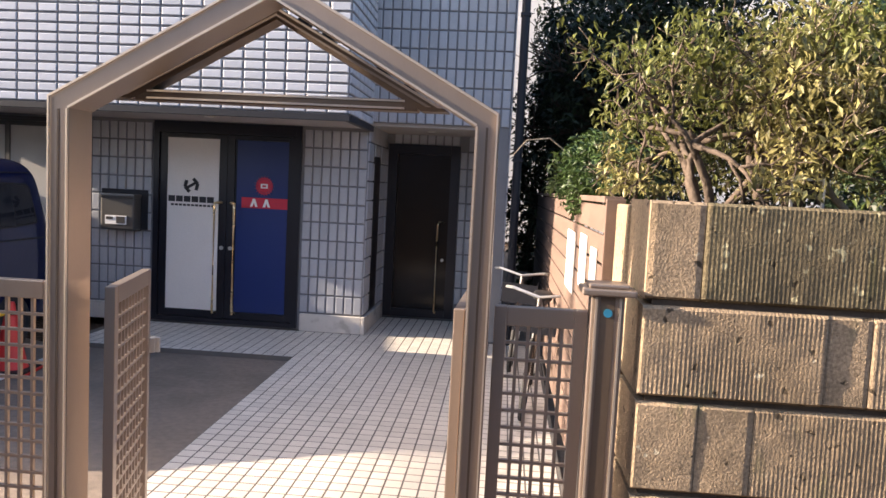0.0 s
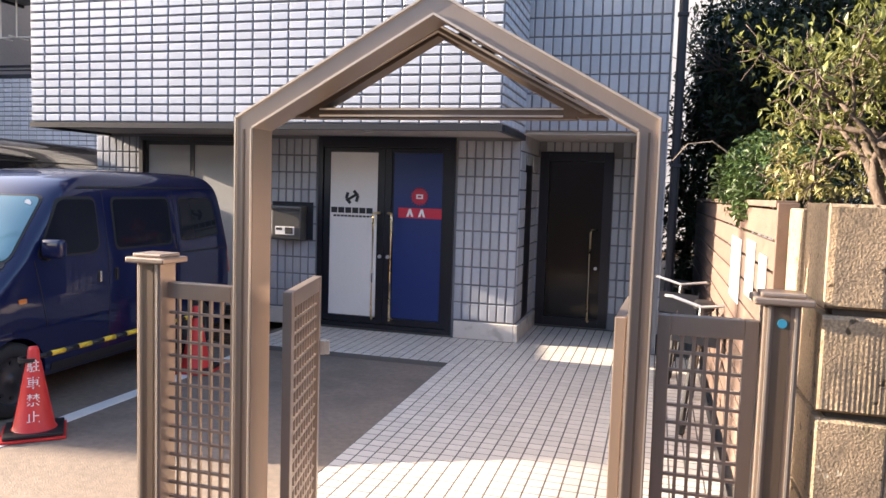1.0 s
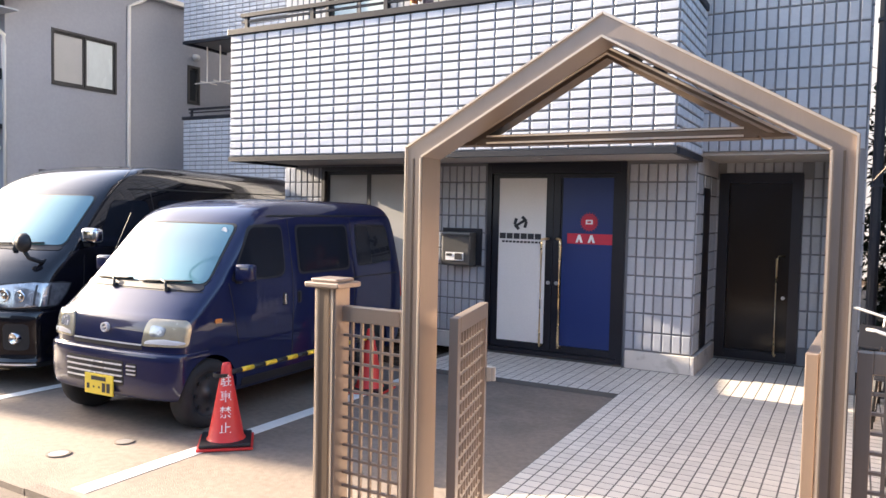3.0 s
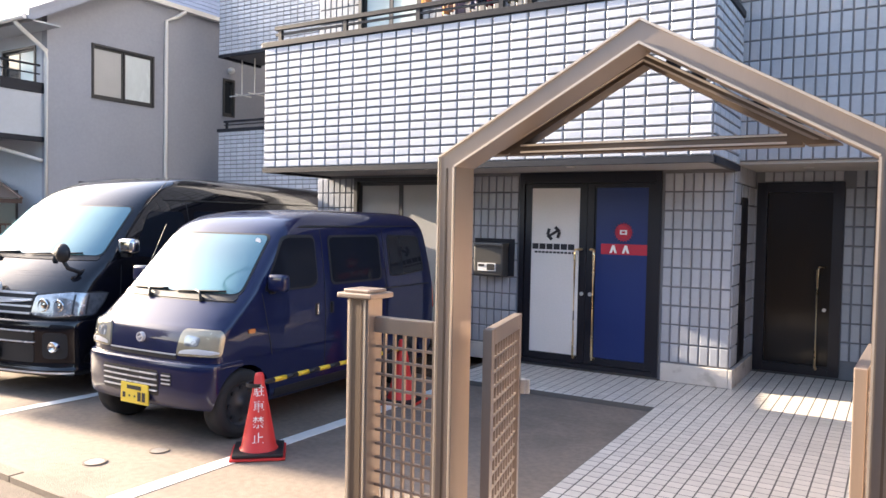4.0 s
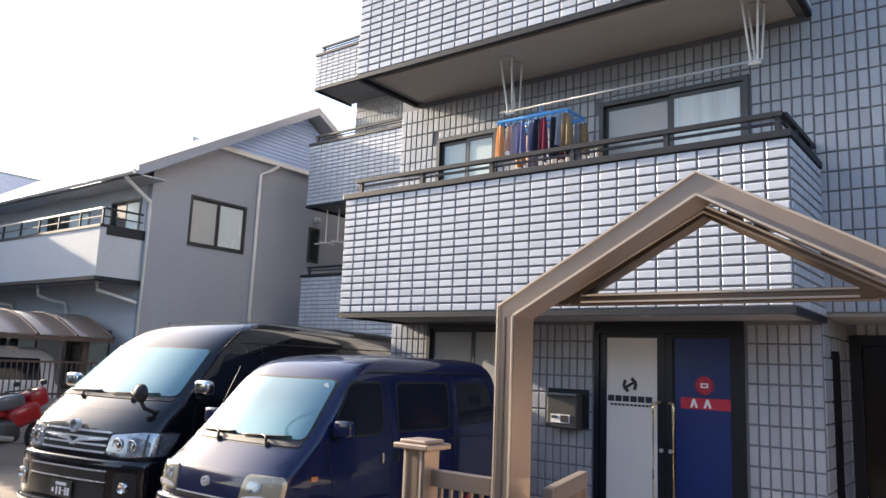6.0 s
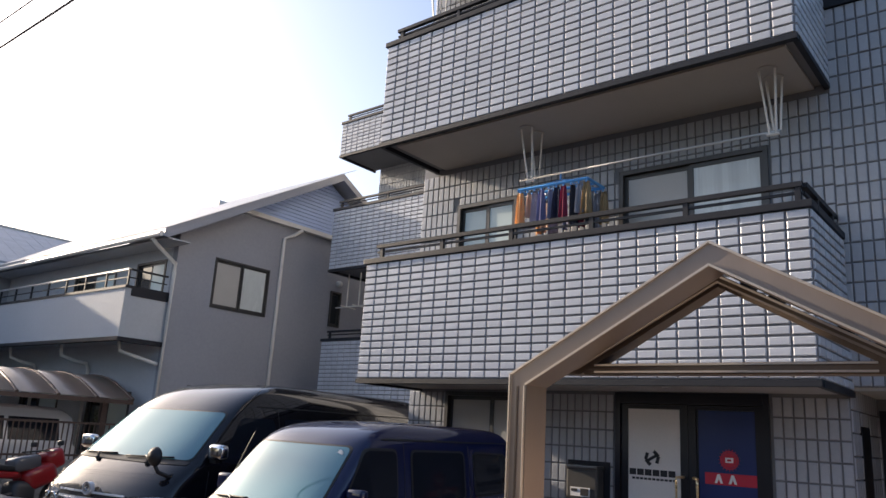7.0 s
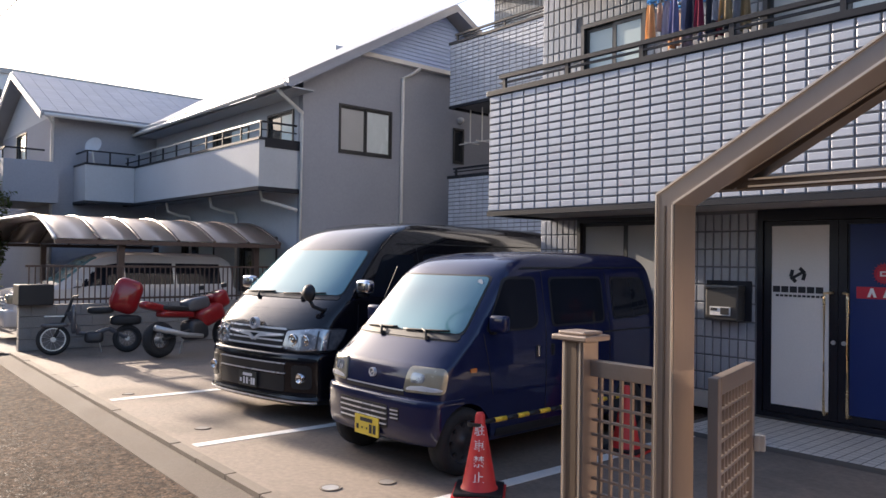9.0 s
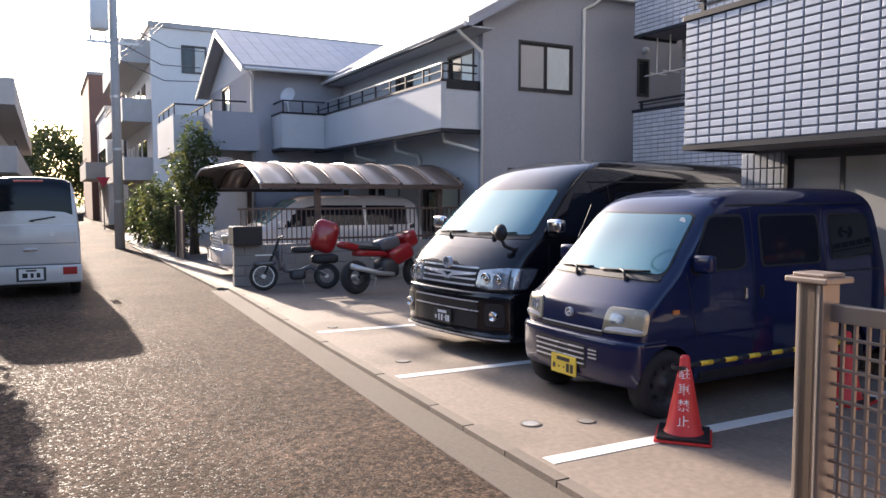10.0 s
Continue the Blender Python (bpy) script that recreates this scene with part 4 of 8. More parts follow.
part("base", disc(bmesh.new(), (HX + 0.02, 15.49, 5.58), "x", 0.09, 0.036, 18), M_PIPE, wall_lamp)
part("dome", lathe(bmesh.new(), [(0.085, 0.0), (0.08, 0.05), (0.055, 0.09), (0.002, 0.105)], (HX + 0.04, 15.49, 5.58), "x", 18), M_PIPE, wall_lamp, "", True)
# boards of the upper gable
for k in range(15):
    z = 6.86 + k * 0.1
    ya, yb = 12.2 + (z - 6.86) * 1.78, 17.5 - (z - 6.86) * 1.78
    if yb - ya > 0.3:
        bm = bmesh.new()
        prism(bm, [(HX + 0.004, z), (HX + 0.045, z), (HX + 0.022, z + 0.097), (HX + 0.004, z + 0.097)], "y", ya, yb)
        for v in bm.verts:
            if v.co.z > z + 0.05:
                v.co.y += 0.165 if v.co.y < 14.85 else -0.165
        part("siding_board", bm, M_SIDING, house, "pale blue siding board" if k == 0 else "")
part("ledge", boxes((HX + 0.001, HX + 0.16, 12.0, 17.8, 6.74, 6.85)), M_PIPE, house)
# roof in two slopes, courses of slates on the near one
RZ, RY, EZ, EY = 8.42, 14.85, 5.58, 9.8
for sgn in (-1, 1):
    bm = bmesh.new()
    ye = RY + sgn * (RY - EY)
    prism(bm, [(ye, EZ), (RY, RZ), (RY, RZ + 0.13), (ye, EZ + 0.13)], "x", -27.5, HX + 0.55)
    part("roof", bm, M_ROOF, house, "grey slate roof slope")
cells = tile_cells(-27.5, HX + 0.55, 0, 6.3, 0.45, 0.3)
sl = Vector((0, RY - EY, RZ - EZ)).normalized()
tagged(from_mesh("slate", tile_mesh("slate", cells, lambda u, v, w: (u, EY + sl.y * v - sl.z * w, EZ + 0.135 + sl.z * v + sl.y * w), 0.008, 0.012, 0.002), M_ROOF, house), kind="stuff")
part("fascia", prism(bmesh.new(), [(EY - 0.02, EZ - 0.05), (EY + 0.1, EZ - 0.05), (RY, RZ - 0.07), (RY, RZ), (EY - 0.02, EZ + 0.02)], "x", HX + 0.5, HX + 0.56), M_STUCCO, house, "grey barge board")
part("fascia", prism(bmesh.new(), [(2 * RY - EY + 0.02, EZ - 0.05), (RY, RZ - 0.07), (RY, RZ), (2 * RY - EY + 0.02, EZ + 0.02)], "x", HX + 0.5, HX + 0.56), M_STUCCO, house, "grey barge board")
part("eave_soffit", boxes((-27.4, HX + 0.5, EY + 0.12, HY - 0.01, EZ - 0.06, EZ - 0.03)), M_STUCCO_LIGHT, house)
part("gutter", tube(bmesh.new(), [(-24.9, EY - 0.05, EZ - 0.02), (HX + 0.5, EY - 0.05, EZ + 0.0)], 0.06, 8), M_PIPE, house, "pale roof gutter")
part("downpipe", tube(bmesh.new(), [(HX + 0.1, EY - 0.03, EZ - 0.05), (HX + 0.08, EY + 0.1, EZ - 0.15), (HX + 0.07, HY - 0.06, EZ - 0.5), (HX + 0.06, HY - 0.06, EZ - 0.7), (HX + 0.06, HY - 0.06, 0)], 0.045, 8), M_PIPE, house, "pale downpipe", True)
part("downpipe", tube(bmesh.new(), [(HX + 0.17, 13.9, 6.72), (HX + 0.1, 13.7, 6.55), (HX + 0.06, 13.42, 6.4), (HX + 0.06, 13.4, 0)], 0.045, 8), M_PIPE, house, "pale downpipe", True)
# balcony along the front
parts("balcony", M_STUCCO_LIGHT, house, (-24.6, HX - 0.05, 9.42, 9.54, 3.3, 4.36), (HX - 0.17, HX - 0.05, 9.541, HY - 0.001, 3.3, 4.36), (-24.6, HX - 0.171, 9.541, HY - 0.001, 3.3, 3.45), label="rendered balcony parapet")
parts("balcony_trim", M_DARKMETAL, house, (-24.6, HX - 0.03, 9.4, 9.56, 4.362, 4.42), (HX - 0.19, HX - 0.03, 9.561, HY - 0.002, 4.2, 4.42), (HX - 0.19, HX - 0.03, 9.561, HY - 0.002, 3.2, 3.299), (-24.6, HX - 0.03, 9.4, 9.56, 3.22, 3.299))
part("handrail", beam(bmesh.new(), (-24.6, 9.47, 4.78), (HX - 0.1, 9.47, 4.78), 0.05, 0.04), M_STEEL, house)
part("handrail", beam(bmesh.new(), (HX - 0.1, 9.5, 4.78), (HX - 0.1, HY - 0.1, 4.78), 0.05, 0.04), M_DARKMETAL, house)
part("rail", beam(bmesh.new(), (HX - 0.1, 9.5, 4.6), (HX - 0.1, HY - 0.1, 4.6), 0.025, 0.025), M_DARKMETAL, house)
part("rail", beam(bmesh.new(), (-24.6, 9.47, 4.6), (HX - 0.1, 9.47, 4.6), 0.025, 0.025), M_DARKMETAL, house)
for k in range(10):
    x = -24.4 + k * 0.98
    part("rail_post", boxes((x - 0.02, x + 0.02, 9.45, 9.49, 4.42, 4.77)), M_DARKMETAL, house)
for x in (-16.2, -19.0, -22.0):
    part("balcony_drain", tube(bmesh.new(), [(x, 9.8, 3.25), (x, 9.85, 3.0), (x + 0.15, 10.1, 2.9), (x + 0.25, 10.38, 2.85), (x + 0.27, 10.43, 2.7), (x + 0.27, 10.43, 0)] if x < -17 else [(x, 9.8, 3.25), (x, 9.85, 3.05), (x + 0.4, 10.2, 2.9), (HX - 0.05, 10.42, 2.8)], 0.04, 8), M_PIPE, house, "pale balcony drain pipe", True)
part("chimney_vent", boxes((-20.2, -19.9, 14.2, 14.5, 8.0, 8.38)), M_STEEL, house)

# the house's front wing, gable to the road
wing = thing("house", "front wing of the grey house with a slate gable", "house", (-28, 7.0, 0))
WG0, WG1 = -32.0, -24.8
WW = ((-29.6, -28.2, 4.6, 5.8),)
part("wall", wall_bm(WG0, WG1, 0, 5.9, WW, lambda u, v, w: (u, 7.0 + w, v), 0.2), M_STUCCO, wing, "grey rendered wing wall")
part("wall", boxes((WG1 - 0.2, WG1, 7.201, 10.5, 0, 5.9)), M_STUCCO, wing)
part("gable", prism(bmesh.new(), [(WG0, 5.9), (WG1, 5.9), (-28.4, 7.55)], "y", 7.0, 7.19), M_STUCCO_LIGHT, wing)
window(wing, WW[0], 7.0, 2, [M_GLASS, M_GLASSPALE], 0.1)
for sgn in (-1, 1):
    xe = -28.4 + sgn * 4.1
    bm = bmesh.new()
    prism(bm, [(xe, 5.78), (-28.4, 7.66), (-28.4, 7.79), (xe, 5.91)], "y", 6.55, 15.0)
    part("roof", bm, M_ROOF, wing, "grey slate roof slope")
    part("fascia", beam(bmesh.new(), (xe, 6.53, 5.78), (-28.4, 6.53, 7.66), 0.05, 0.2), M_PIPE, wing)
rs = Vector((-4.1, 0, 1.88)).normalized()
tagged(from_mesh("slate", tile_mesh("slate", tile_cells(6.55, 13.5, 0, 4.5, 0.45, 0.3), lambda u, v, w: (-24.3 + rs.x * v + rs.z * w, u, 5.915 + rs.z * v - rs.x * w), 0.008, 0.012, 0.002), M_ROOF, wing), kind="stuff")
part("gutter", tube(bmesh.new(), [(-24.25, 6.6, 5.8), (-24.25, 9.7, 5.8)], 0.06, 8), M_PIPE, wing)
part("downpipe", tube(bmesh.new(), [(-24.3, 6.7, 5.78), (-24.5, 6.9, 5.6), (-24.74, 6.94, 5.4), (-24.74, 6.94, 0)], 0.05, 8), M_PIPE, wing, "pale downpipe", True)
part("balcony", boxes((-28.2, -24.1, 5.55, 5.67, 3.2, 4.4), (-24.22, -24.1, 5.671, 6.99, 3.2, 4.4), (-28.2, -24.221, 5.671, 6.99, 3.2, 3.35), (-28.2, -28.08, 5.671, 6.99, 3.351, 4.4)), M_STUCCO, wing, "rendered wing balcony")
part("balcony", boxes((-29.5, -25.6, 4.62, 4.74, 3.15, 4.38), (-25.72, -25.6, 4.741, 5.54, 3.15, 4.38), (-29.5, -25.721, 4.741, 5.54, 3.15, 3.3)), M_STUCCO_LIGHT, wing, "rendered wing balcony")
for x0, x1, y in ((-28.2, -24.1, 5.6), (-29.5, -25.6, 4.68)):
    part("handrail", beam(bmesh.new(), (x0, y, 4.72), (x1, y, 4.72), 0.05, 0.05), M_DARKMETAL, wing)
    part("handrail", beam(bmesh.new(), (x1 - 0.03, y + 0.03, 4.72), (x1 - 0.03, y + 1.0, 4.72), 0.05, 0.05), M_DARKMETAL, wing)
    for k in range(4):
        part("rail_post", boxes((x0 + 0.1 + k * 1.2, x0 + 0.14 + k * 1.2, y - 0.02, y + 0.02, 4.38, 4.7)), M_DARKMETAL, wing)
wing.location.y += 0.42
parts("balcony", M_STUCCO_LIGHT, house, (-24.78, -23.6, 8.0, 8.12, 3.3, 4.36), (-23.72, -23.6, 8.121, 9.41, 3.3, 4.36), (-24.78, -23.721, 8.121, 9.41, 3.3, 3.45), label="rendered balcony corner")
parts("balcony_trim", M_DARKMETAL, house, (-24.78, -23.58, 7.98, 8.14, 4.362, 4.42), (-23.74, -23.58, 8.141, 9.395, 4.362, 4.42), (-24.78, -23.58, 7.98, 8.14, 3.22, 3.299), (-23.74, -23.58, 8.141, 9.395, 3.22, 3.299))
part("handrail", beam(bmesh.new(), (-24.75, 8.06, 4.78), (-23.65, 8.06, 4.78), 0.05, 0.04), M_DARKMETAL, house)
part("handrail", beam(bmesh.new(), (-23.65, 8.09, 4.78), (-23.65, 9.44, 4.78), 0.05, 0.04), M_DARKMETAL, house)
for y in (8.06, 8.7):
    part("rail_post", boxes((-23.67, -23.63, y - 0.02, y + 0.02, 4.42, 4.76)), M_DARKMETAL, house)
dish = thing("satellite_dish", "small grey satellite dish on the balcony", "satellite dish", (-23.66, 8.2, 4.42))
bm = bmesh.new()
bmesh.ops.create_uvsphere(bm, u_segments=20, v_segments=10, radius=0.45)
bmesh.ops.delete(bm, geom=[v for v in bm.verts if v.co.z > -0.28], context="VERTS")
bmesh.ops.transform(bm, matrix=pose(-23.6, 8.0, 5.1, 70, 0, 40), verts=bm.verts)
part("reflector", bm, M_STUCCO_LIGHT, dish, "", True)
part("mast", tube(bmesh.new(), [(-23.66, 8.25, 4.42), (-23.66, 8.2, 4.8)], 0.025, 8), M_STEEL, dish)

# ---- carport, fence and low wall ----
carport = thing("carport", "curved translucent carport roof on brown aluminium posts", "carport", (-18, 8, 0))
CX0, CX1, CY0, CY1 = -24.0, -15.75, 5.3, 10.1


def vault_z(x):
    a = min(x - CX0, CX1 - x) / 1.9
    return 2.0 + 0.52 * math.sin(min(1.0, max(0.0, a)) * math.pi / 2)


M_POLY = bpy.data.materials.new("polycarbonate")
M_POLY.use_nodes = True
pb = M_POLY.node_tree.nodes["Principled BSDF"]
pb.inputs["Base Color"].default_value, pb.inputs["Roughness"].default_value = (0.5, 0.41, 0.36, 1), 0.3
pb.inputs["Transmission Weight"].default_value = 0.7
M_BLACKPLASTIC = material("black_plastic", (0.012, 0.012, 0.014), 0.55, vary=0.1)
M_BROWN = material("brown_aluminium", (0.09, 0.06, 0.05), 0.45, 0.3)
xs = [CX0 + (CX1 - CX0) * k / 26 for k in range(27)]
for j in range(6):
    y0, y1 = CY0 + j * 0.8 + 0.03, CY0 + (j + 1) * 0.8 - 0.03
    bm = bmesh.new()
    rows = [[bm.verts.new((x, y, vault_z(x) + t)) for x in xs] for y, t in ((y0, 0), (y1, 0), (y1, 0.012), (y0, 0.012))]
    for a in range(4):
        b = (a + 1) % 4
        for k in range(26):
            bm.faces.new((rows[a][k], rows[a][k + 1], rows[b][k + 1], rows[b][k]))
    part("roof_panel", bm, M_POLY, carport, "translucent brown roof panel", True)
for j in range(7):
    y = CY0 + j * 0.8
    part("rib", tube(bmesh.new(), [(x, y, vault_z(x) + 0.005) for x in xs], 0.036, 6), M_PIPE if j == 0 else M_BROWN, carport)
part("edge_beam", boxes((CX1 - 0.05, CX1 + 0.03, CY0, CY1, 1.9, 1.99)), M_BROWN, carport)
part("edge_beam", boxes((CX0 - 0.03, CX0 + 0.05, CY0, CY1, 1.9, 1.99)), M_BROWN, carport)
for x, y in ((-16.0, 6.6), (-16.0, 9.6), (-22.2, 6.6), (-22.2, 9.6)):
    part("post", boxes((x - 0.06, x + 0.06, y - 0.06, y + 0.06, 0, 1.95)), M_BROWN, carport)
M_BLOCK = material("concrete_block", (0.25, 0.24, 0.23), 0.9, vary=0.2, scale=2, bump=0.5, bump_scale=60, grain=0.2)
low_wall = thing("low_wall", "grey concrete block wall with a dark bar fence on top", "wall", (-14.75, 7, 0))
for k in range(4):
    for j in range(13):
        y = 4.5 + j * 0.4 - (0.2 if k % 2 else 0)
        part("block", boxes((-14.85, -14.7, max(y, 4.5) + 0.002, y + 0.398, k * 0.2 + 0.004, k * 0.2 + 0.196), bevel=0.006), M_BLOCK, low_wall)
bar_fence = thing("bar_fence", "dark metal bar fence on the block wall", "fence", (-14.78, 7, 0.8))
for z in (0.86, 1.46):
    part("rail", boxes((-14.8, -14.76, 4.6, 9.8, z, z + 0.04)), M_BROWN, bar_fence)
for k in range(52):
    y = 4.65 + k * 0.1
    part("bar", boxes((-14.79, -14.77, y, y + 0.02, 0.8, 1.46)), M_BROWN, bar_fence)
tagged(part("planter_box", boxes((-14.95, -14.5, 4.45, 5.0, 0.8, 1.16), bevel=0.02), M_BLACKPLASTIC), "black square box standing on the wall's end", "box")
gate_dark = thing("house_gate", "dark panel gate beside the hedge", "gate", (-22.3, 4.8, 0))
part("panel", boxes((-22.9, -22.0, 4.7, 4.76, 0.02, 1.35), bevel=0.01), M_BROWN, gate_dark)
part("post", boxes((-23.05, -22.91, 4.65, 4.8, 0, 1.5)), M_BROWN, gate_dark)


# ---- vehicles ----
class Loft:
    """A body drawn through cross-sections along y; at(y, u) gives its skin, u running from the sill to the roof and down again."""

    def __init__(self, stations):
        self.st = stations

    def ring(self, y):
        st = self.st
        for a, b in zip(st, st[1:]):
            if y <= b[0]:
                break
        t = min(1.0, max(0.0, (y - a[0]) / (b[0] - a[0])))
        i, h = st.index(a), b[0] - a[0]
        before, after = st[max(0, i - 1)], st[min(len(st) - 1, i + 2)]
        zb, belt, top, w, wt = [self.glide(before[0], a[0], b[0], after[0], before[k], a[k], b[k], after[k], t) for k in range(1, 6)]
        belt = min(belt, top - 0.1)
        half = [(w * 0.9, zb), (w * 0.985, zb + 0.06), (w, zb + 0.4 * (belt - zb)), (w * 0.985, belt), (wt + 0.05, top - 0.17 * min(1, (top - belt) / 0.4)), (wt, top - 0.06 * min(1, (top - belt) / 0.3)), (wt * 0.8, top - 0.012), (wt * 0.3, top + 0.012)]
        return [(x, y, z) for x, z in half] + [(-x, y, z) for x, z in half[::-1]]

    @staticmethod
    def glide(y0, y1, y2, y3, v0, v1, v2, v3, t):
        """Value between v1 and v2 on a curve that never overshoots."""
        h = y2 - y1
        s = (v2 - v1) / h
        s0 = (v1 - v0) / (y1 - y0) if y1 > y0 else s
        s1 = (v3 - v2) / (y3 - y2) if y3 > y2 else s
        m1 = 2 * s0 * s / (s0 + s) if s0 * s > 0 else 0.0
        m2 = 2 * s1 * s / (s1 + s) if s1 * s > 0 else 0.0
        a, b = t * t * (3 - 2 * t), t * (1 - t)
        return v1 * (1 - a) + v2 * a + h * (m1 * b * (1 - t) - m2 * b * t)

    def at(self, y, u):
        r = self.ring(y)
        k = min(int(u), len(r) - 2)
        return Vector(r[k]).lerp(Vector(r[k + 1]), u - k)

    def body(self, cuts):
        bm = bmesh.new()
        ys = sorted({s[0] for s in self.st} | {self.st[0][0] + (self.st[-1][0] - self.st[0][0]) * k / 44 for k in range(1, 44)})
        rings = [[bm.verts.new(p) for p in self.ring(y)] for y in ys]
        n = len(rings[0])
        for a, b in zip(rings, rings[1:]):
            for k in range(n):
                bm.faces.new((a[k], a[(k + 1) % n], b[(k + 1) % n], b[k]))
        bm.faces.new(rings[0][::-1]), bm.faces.new(rings[-1])
        bmesh.ops.recalc_face_normals(bm, faces=bm.faces[:])
        me = bpy.data.meshes.new("body")
        bm.to_mesh(me)
        bm.free()
        tmp = new("body", me)
        cb = bmesh.new()
        for y, r, x in cuts:
            for s in (-1, 1):
                disc(cb, (s * x, y, r * 0.88), "x", r * 1.16, 0.5, 28)
        cm = bpy.data.meshes.new("cut")
        bmesh.ops.recalc_face_normals(cb, faces=cb.faces[:])
        cb.to_mesh(cm)
        cb.free()
        cutter = new("cut", cm)
        mod = tmp.modifiers.new("cut", "BOOLEAN")
        mod.operation, mod.object, mod.solver = "DIFFERENCE", cutter, "EXACT"
        dg = bpy.context.evaluated_depsgraph_get()
        out = bpy.data.meshes.new_from_object(tmp.evaluated_get(dg))
        bpy.data.objects.remove(tmp), bpy.data.objects.remove(cutter)
        out.shade_smooth()
        out.set_sharp_from_angle(angle=radians(28))
        return out

    def patch(self, y0, y1, u0, u1, off=0.005, ny=5, nu=6, slant0=0.0, slant1=0.0):
        """A panel lying on the skin, off metres proud of it, with a rim back to the skin."""
        bm = bmesh.new()
        g = []
        for i in range(ny + 1):
            row = []
            for j in range(nu + 1):
                f = j / nu
                ya, yb = y0 + slant0 * f, y1 + slant1 * f
                y, u = ya + (yb - ya) * i / ny, u0 + (u1 - u0) * f
                p = self.at(y, u)
                n = (self.at(y + 0.02, u) - self.at(y - 0.02, u)).cross(self.at(y, min(u + 0.05, 14.99)) - self.at(y, max(u - 0.05, 0)))
                n = n.normalized() if n.length > 1e-9 else Vector((0, 0, 1))
                rim = i in (0, ny) or j in (0, nu)
                row.append((p, n, rim))
            g.append(row)
        mid = g[ny // 2][nu // 2]
        flip = -1 if mid[1].dot(Vector((mid[0].x, 0, mid[0].z - 0.9))) < 0 else 1
        vs = [[bm.verts.new(p + n * (flip * (off if not rim else off * 0.2))) for p, n, rim in row] for row in g]
        for i in range(ny):
            for j in range(nu):
                bm.faces.new((vs[i][j], vs[i + 1][j], vs[i + 1][j + 1], vs[i][j + 1]))
        return bm


M_TYRE = material("tyre_rubber", (0.02, 0.02, 0.021), 0.8, vary=0.15, bump=0.2)
M_RIM = material("dark_steel_rim", (0.06, 0.06, 0.065), 0.45, 0.6)
M_RIMBRIGHT = material("alloy_rim", (0.45, 0.45, 0.46), 0.3, 0.9)
M_CHROME = material("chrome", (0.75, 0.75, 0.76), 0.12, 1.0, vary=0.02)
# warm beige: the glow of sunlit reflectors is put into the lens colour
M_LAMP = material("headlamp_lens", (0.36, 0.315, 0.22), 0.15, 0.2, vary=0.5, scale=9, grain=0.15, coat=1.0)
# pale half-metal copy of the chrome: bright reflections are put into its colour
M_CHROME_LIT = material("lit_chrome", (0.72, 0.72, 0.74), 0.28, 0.45, vary=0.05)
M_AMBER = material("amber_lens", (0.6, 0.18, 0.03), 0.25, coat=1.0)
M_REDLENS = material("red_lens", (0.4, 0.02, 0.02), 0.2, coat=1.0)
M_YELLOW = material("yellow_plate", (0.75, 0.55, 0.05), 0.45, vary=0.05)
M_CARGLASS = glass("car_glass", (0.012, 0.014, 0.02), 0.03, ior=1.3)
# cyan base and tint put part of the sky's reflection into the colour
M_SCREEN = glass("windscreen_sky_tint", (0.07, 0.17, 0.2), 0.03, ior=2.1)
M_SCREEN.node_tree.nodes["Principled BSDF"].inputs["Specular Tint"].default_value = (0.78, 0.97, 1.0, 1)
M_CLEARLAMP = material("clear_headlamp", (0.4, 0.41, 0.43), 0.14, 0.6, vary=0.8, scale=16, coat=1.0)
M_GLASS_SEAL = material("rubber_seal", (0.012, 0.012, 0.013), 0.6)


def car_paint(name, color, rough=0.25):
    m = material(name, color, rough, 0.0, vary=0.06, scale=0.8, grain=0.04, coat=0.8)
    b = m.node_tree.nodes["Principled BSDF"]
    b.inputs["Specular IOR Level"].default_value = 0.1
    b.inputs["Coat Weight"].default_value, b.inputs["Coat Roughness"].default_value = 1.0, 0.03
    return m


def wheel(parent, x, y, r, side, rim_mat, width=0.16):
    bm = bmesh.new()
    s = side
    lathe(bm, [(r * 0.62, s * -width * 0.5), (r * 0.9, s * -width * 0.5), (r, s * -width * 0.38), (r, s * width * 0.34), (r * 0.93, s * width * 0.48), (r * 0.66, s * width * 0.5), (r * 0.62, s * width * 0.42), (r * 0.62, s * -width * 0.5)], (x, y, r))
    tyre = part("wheel", bm, M_TYRE, parent, "black rubber tyre", True)
    bm = bmesh.new()
    lathe(bm, [(r * 0.62, s * width * 0.42), (r * 0.55, s * width * 0.28), (r * 0.36, s * width * 0.40), (r * 0.16, s * width * 0.36), (r * 0.14, s * width * 0.46), (0.002, s * width * 0.46)], (x, y, r))
    rim = part("rim", bm, rim_mat, tyre, "", True)
    for k in range(8):
        a = k * math.tau / 8
        part("rim_hole", disc(bmesh.new(), (x + s * width * 0.36, y + r * 0.46 * math.cos(a), r + r * 0.46 * math.sin(a)), "x", r * 0.06, 0.012, 8), M_BLACKPLASTIC, tyre)
    return tyre


def wiper(parent, a, b, lift=0.02):
    bm = bmesh.new()
    a, b = Vector(a) + Vector((0, -0.012, lift)), Vector(b) + Vector((0, -0.012, lift))
    beam(bm, a, b, 0.018, 0.022)
    beam(bm, a, a.lerp(b, 0.3) + Vector((0, -0.03, -0.045)), 0.016, 0.014)
    part("wiper", bm, M_BLACKPLASTIC, parent)


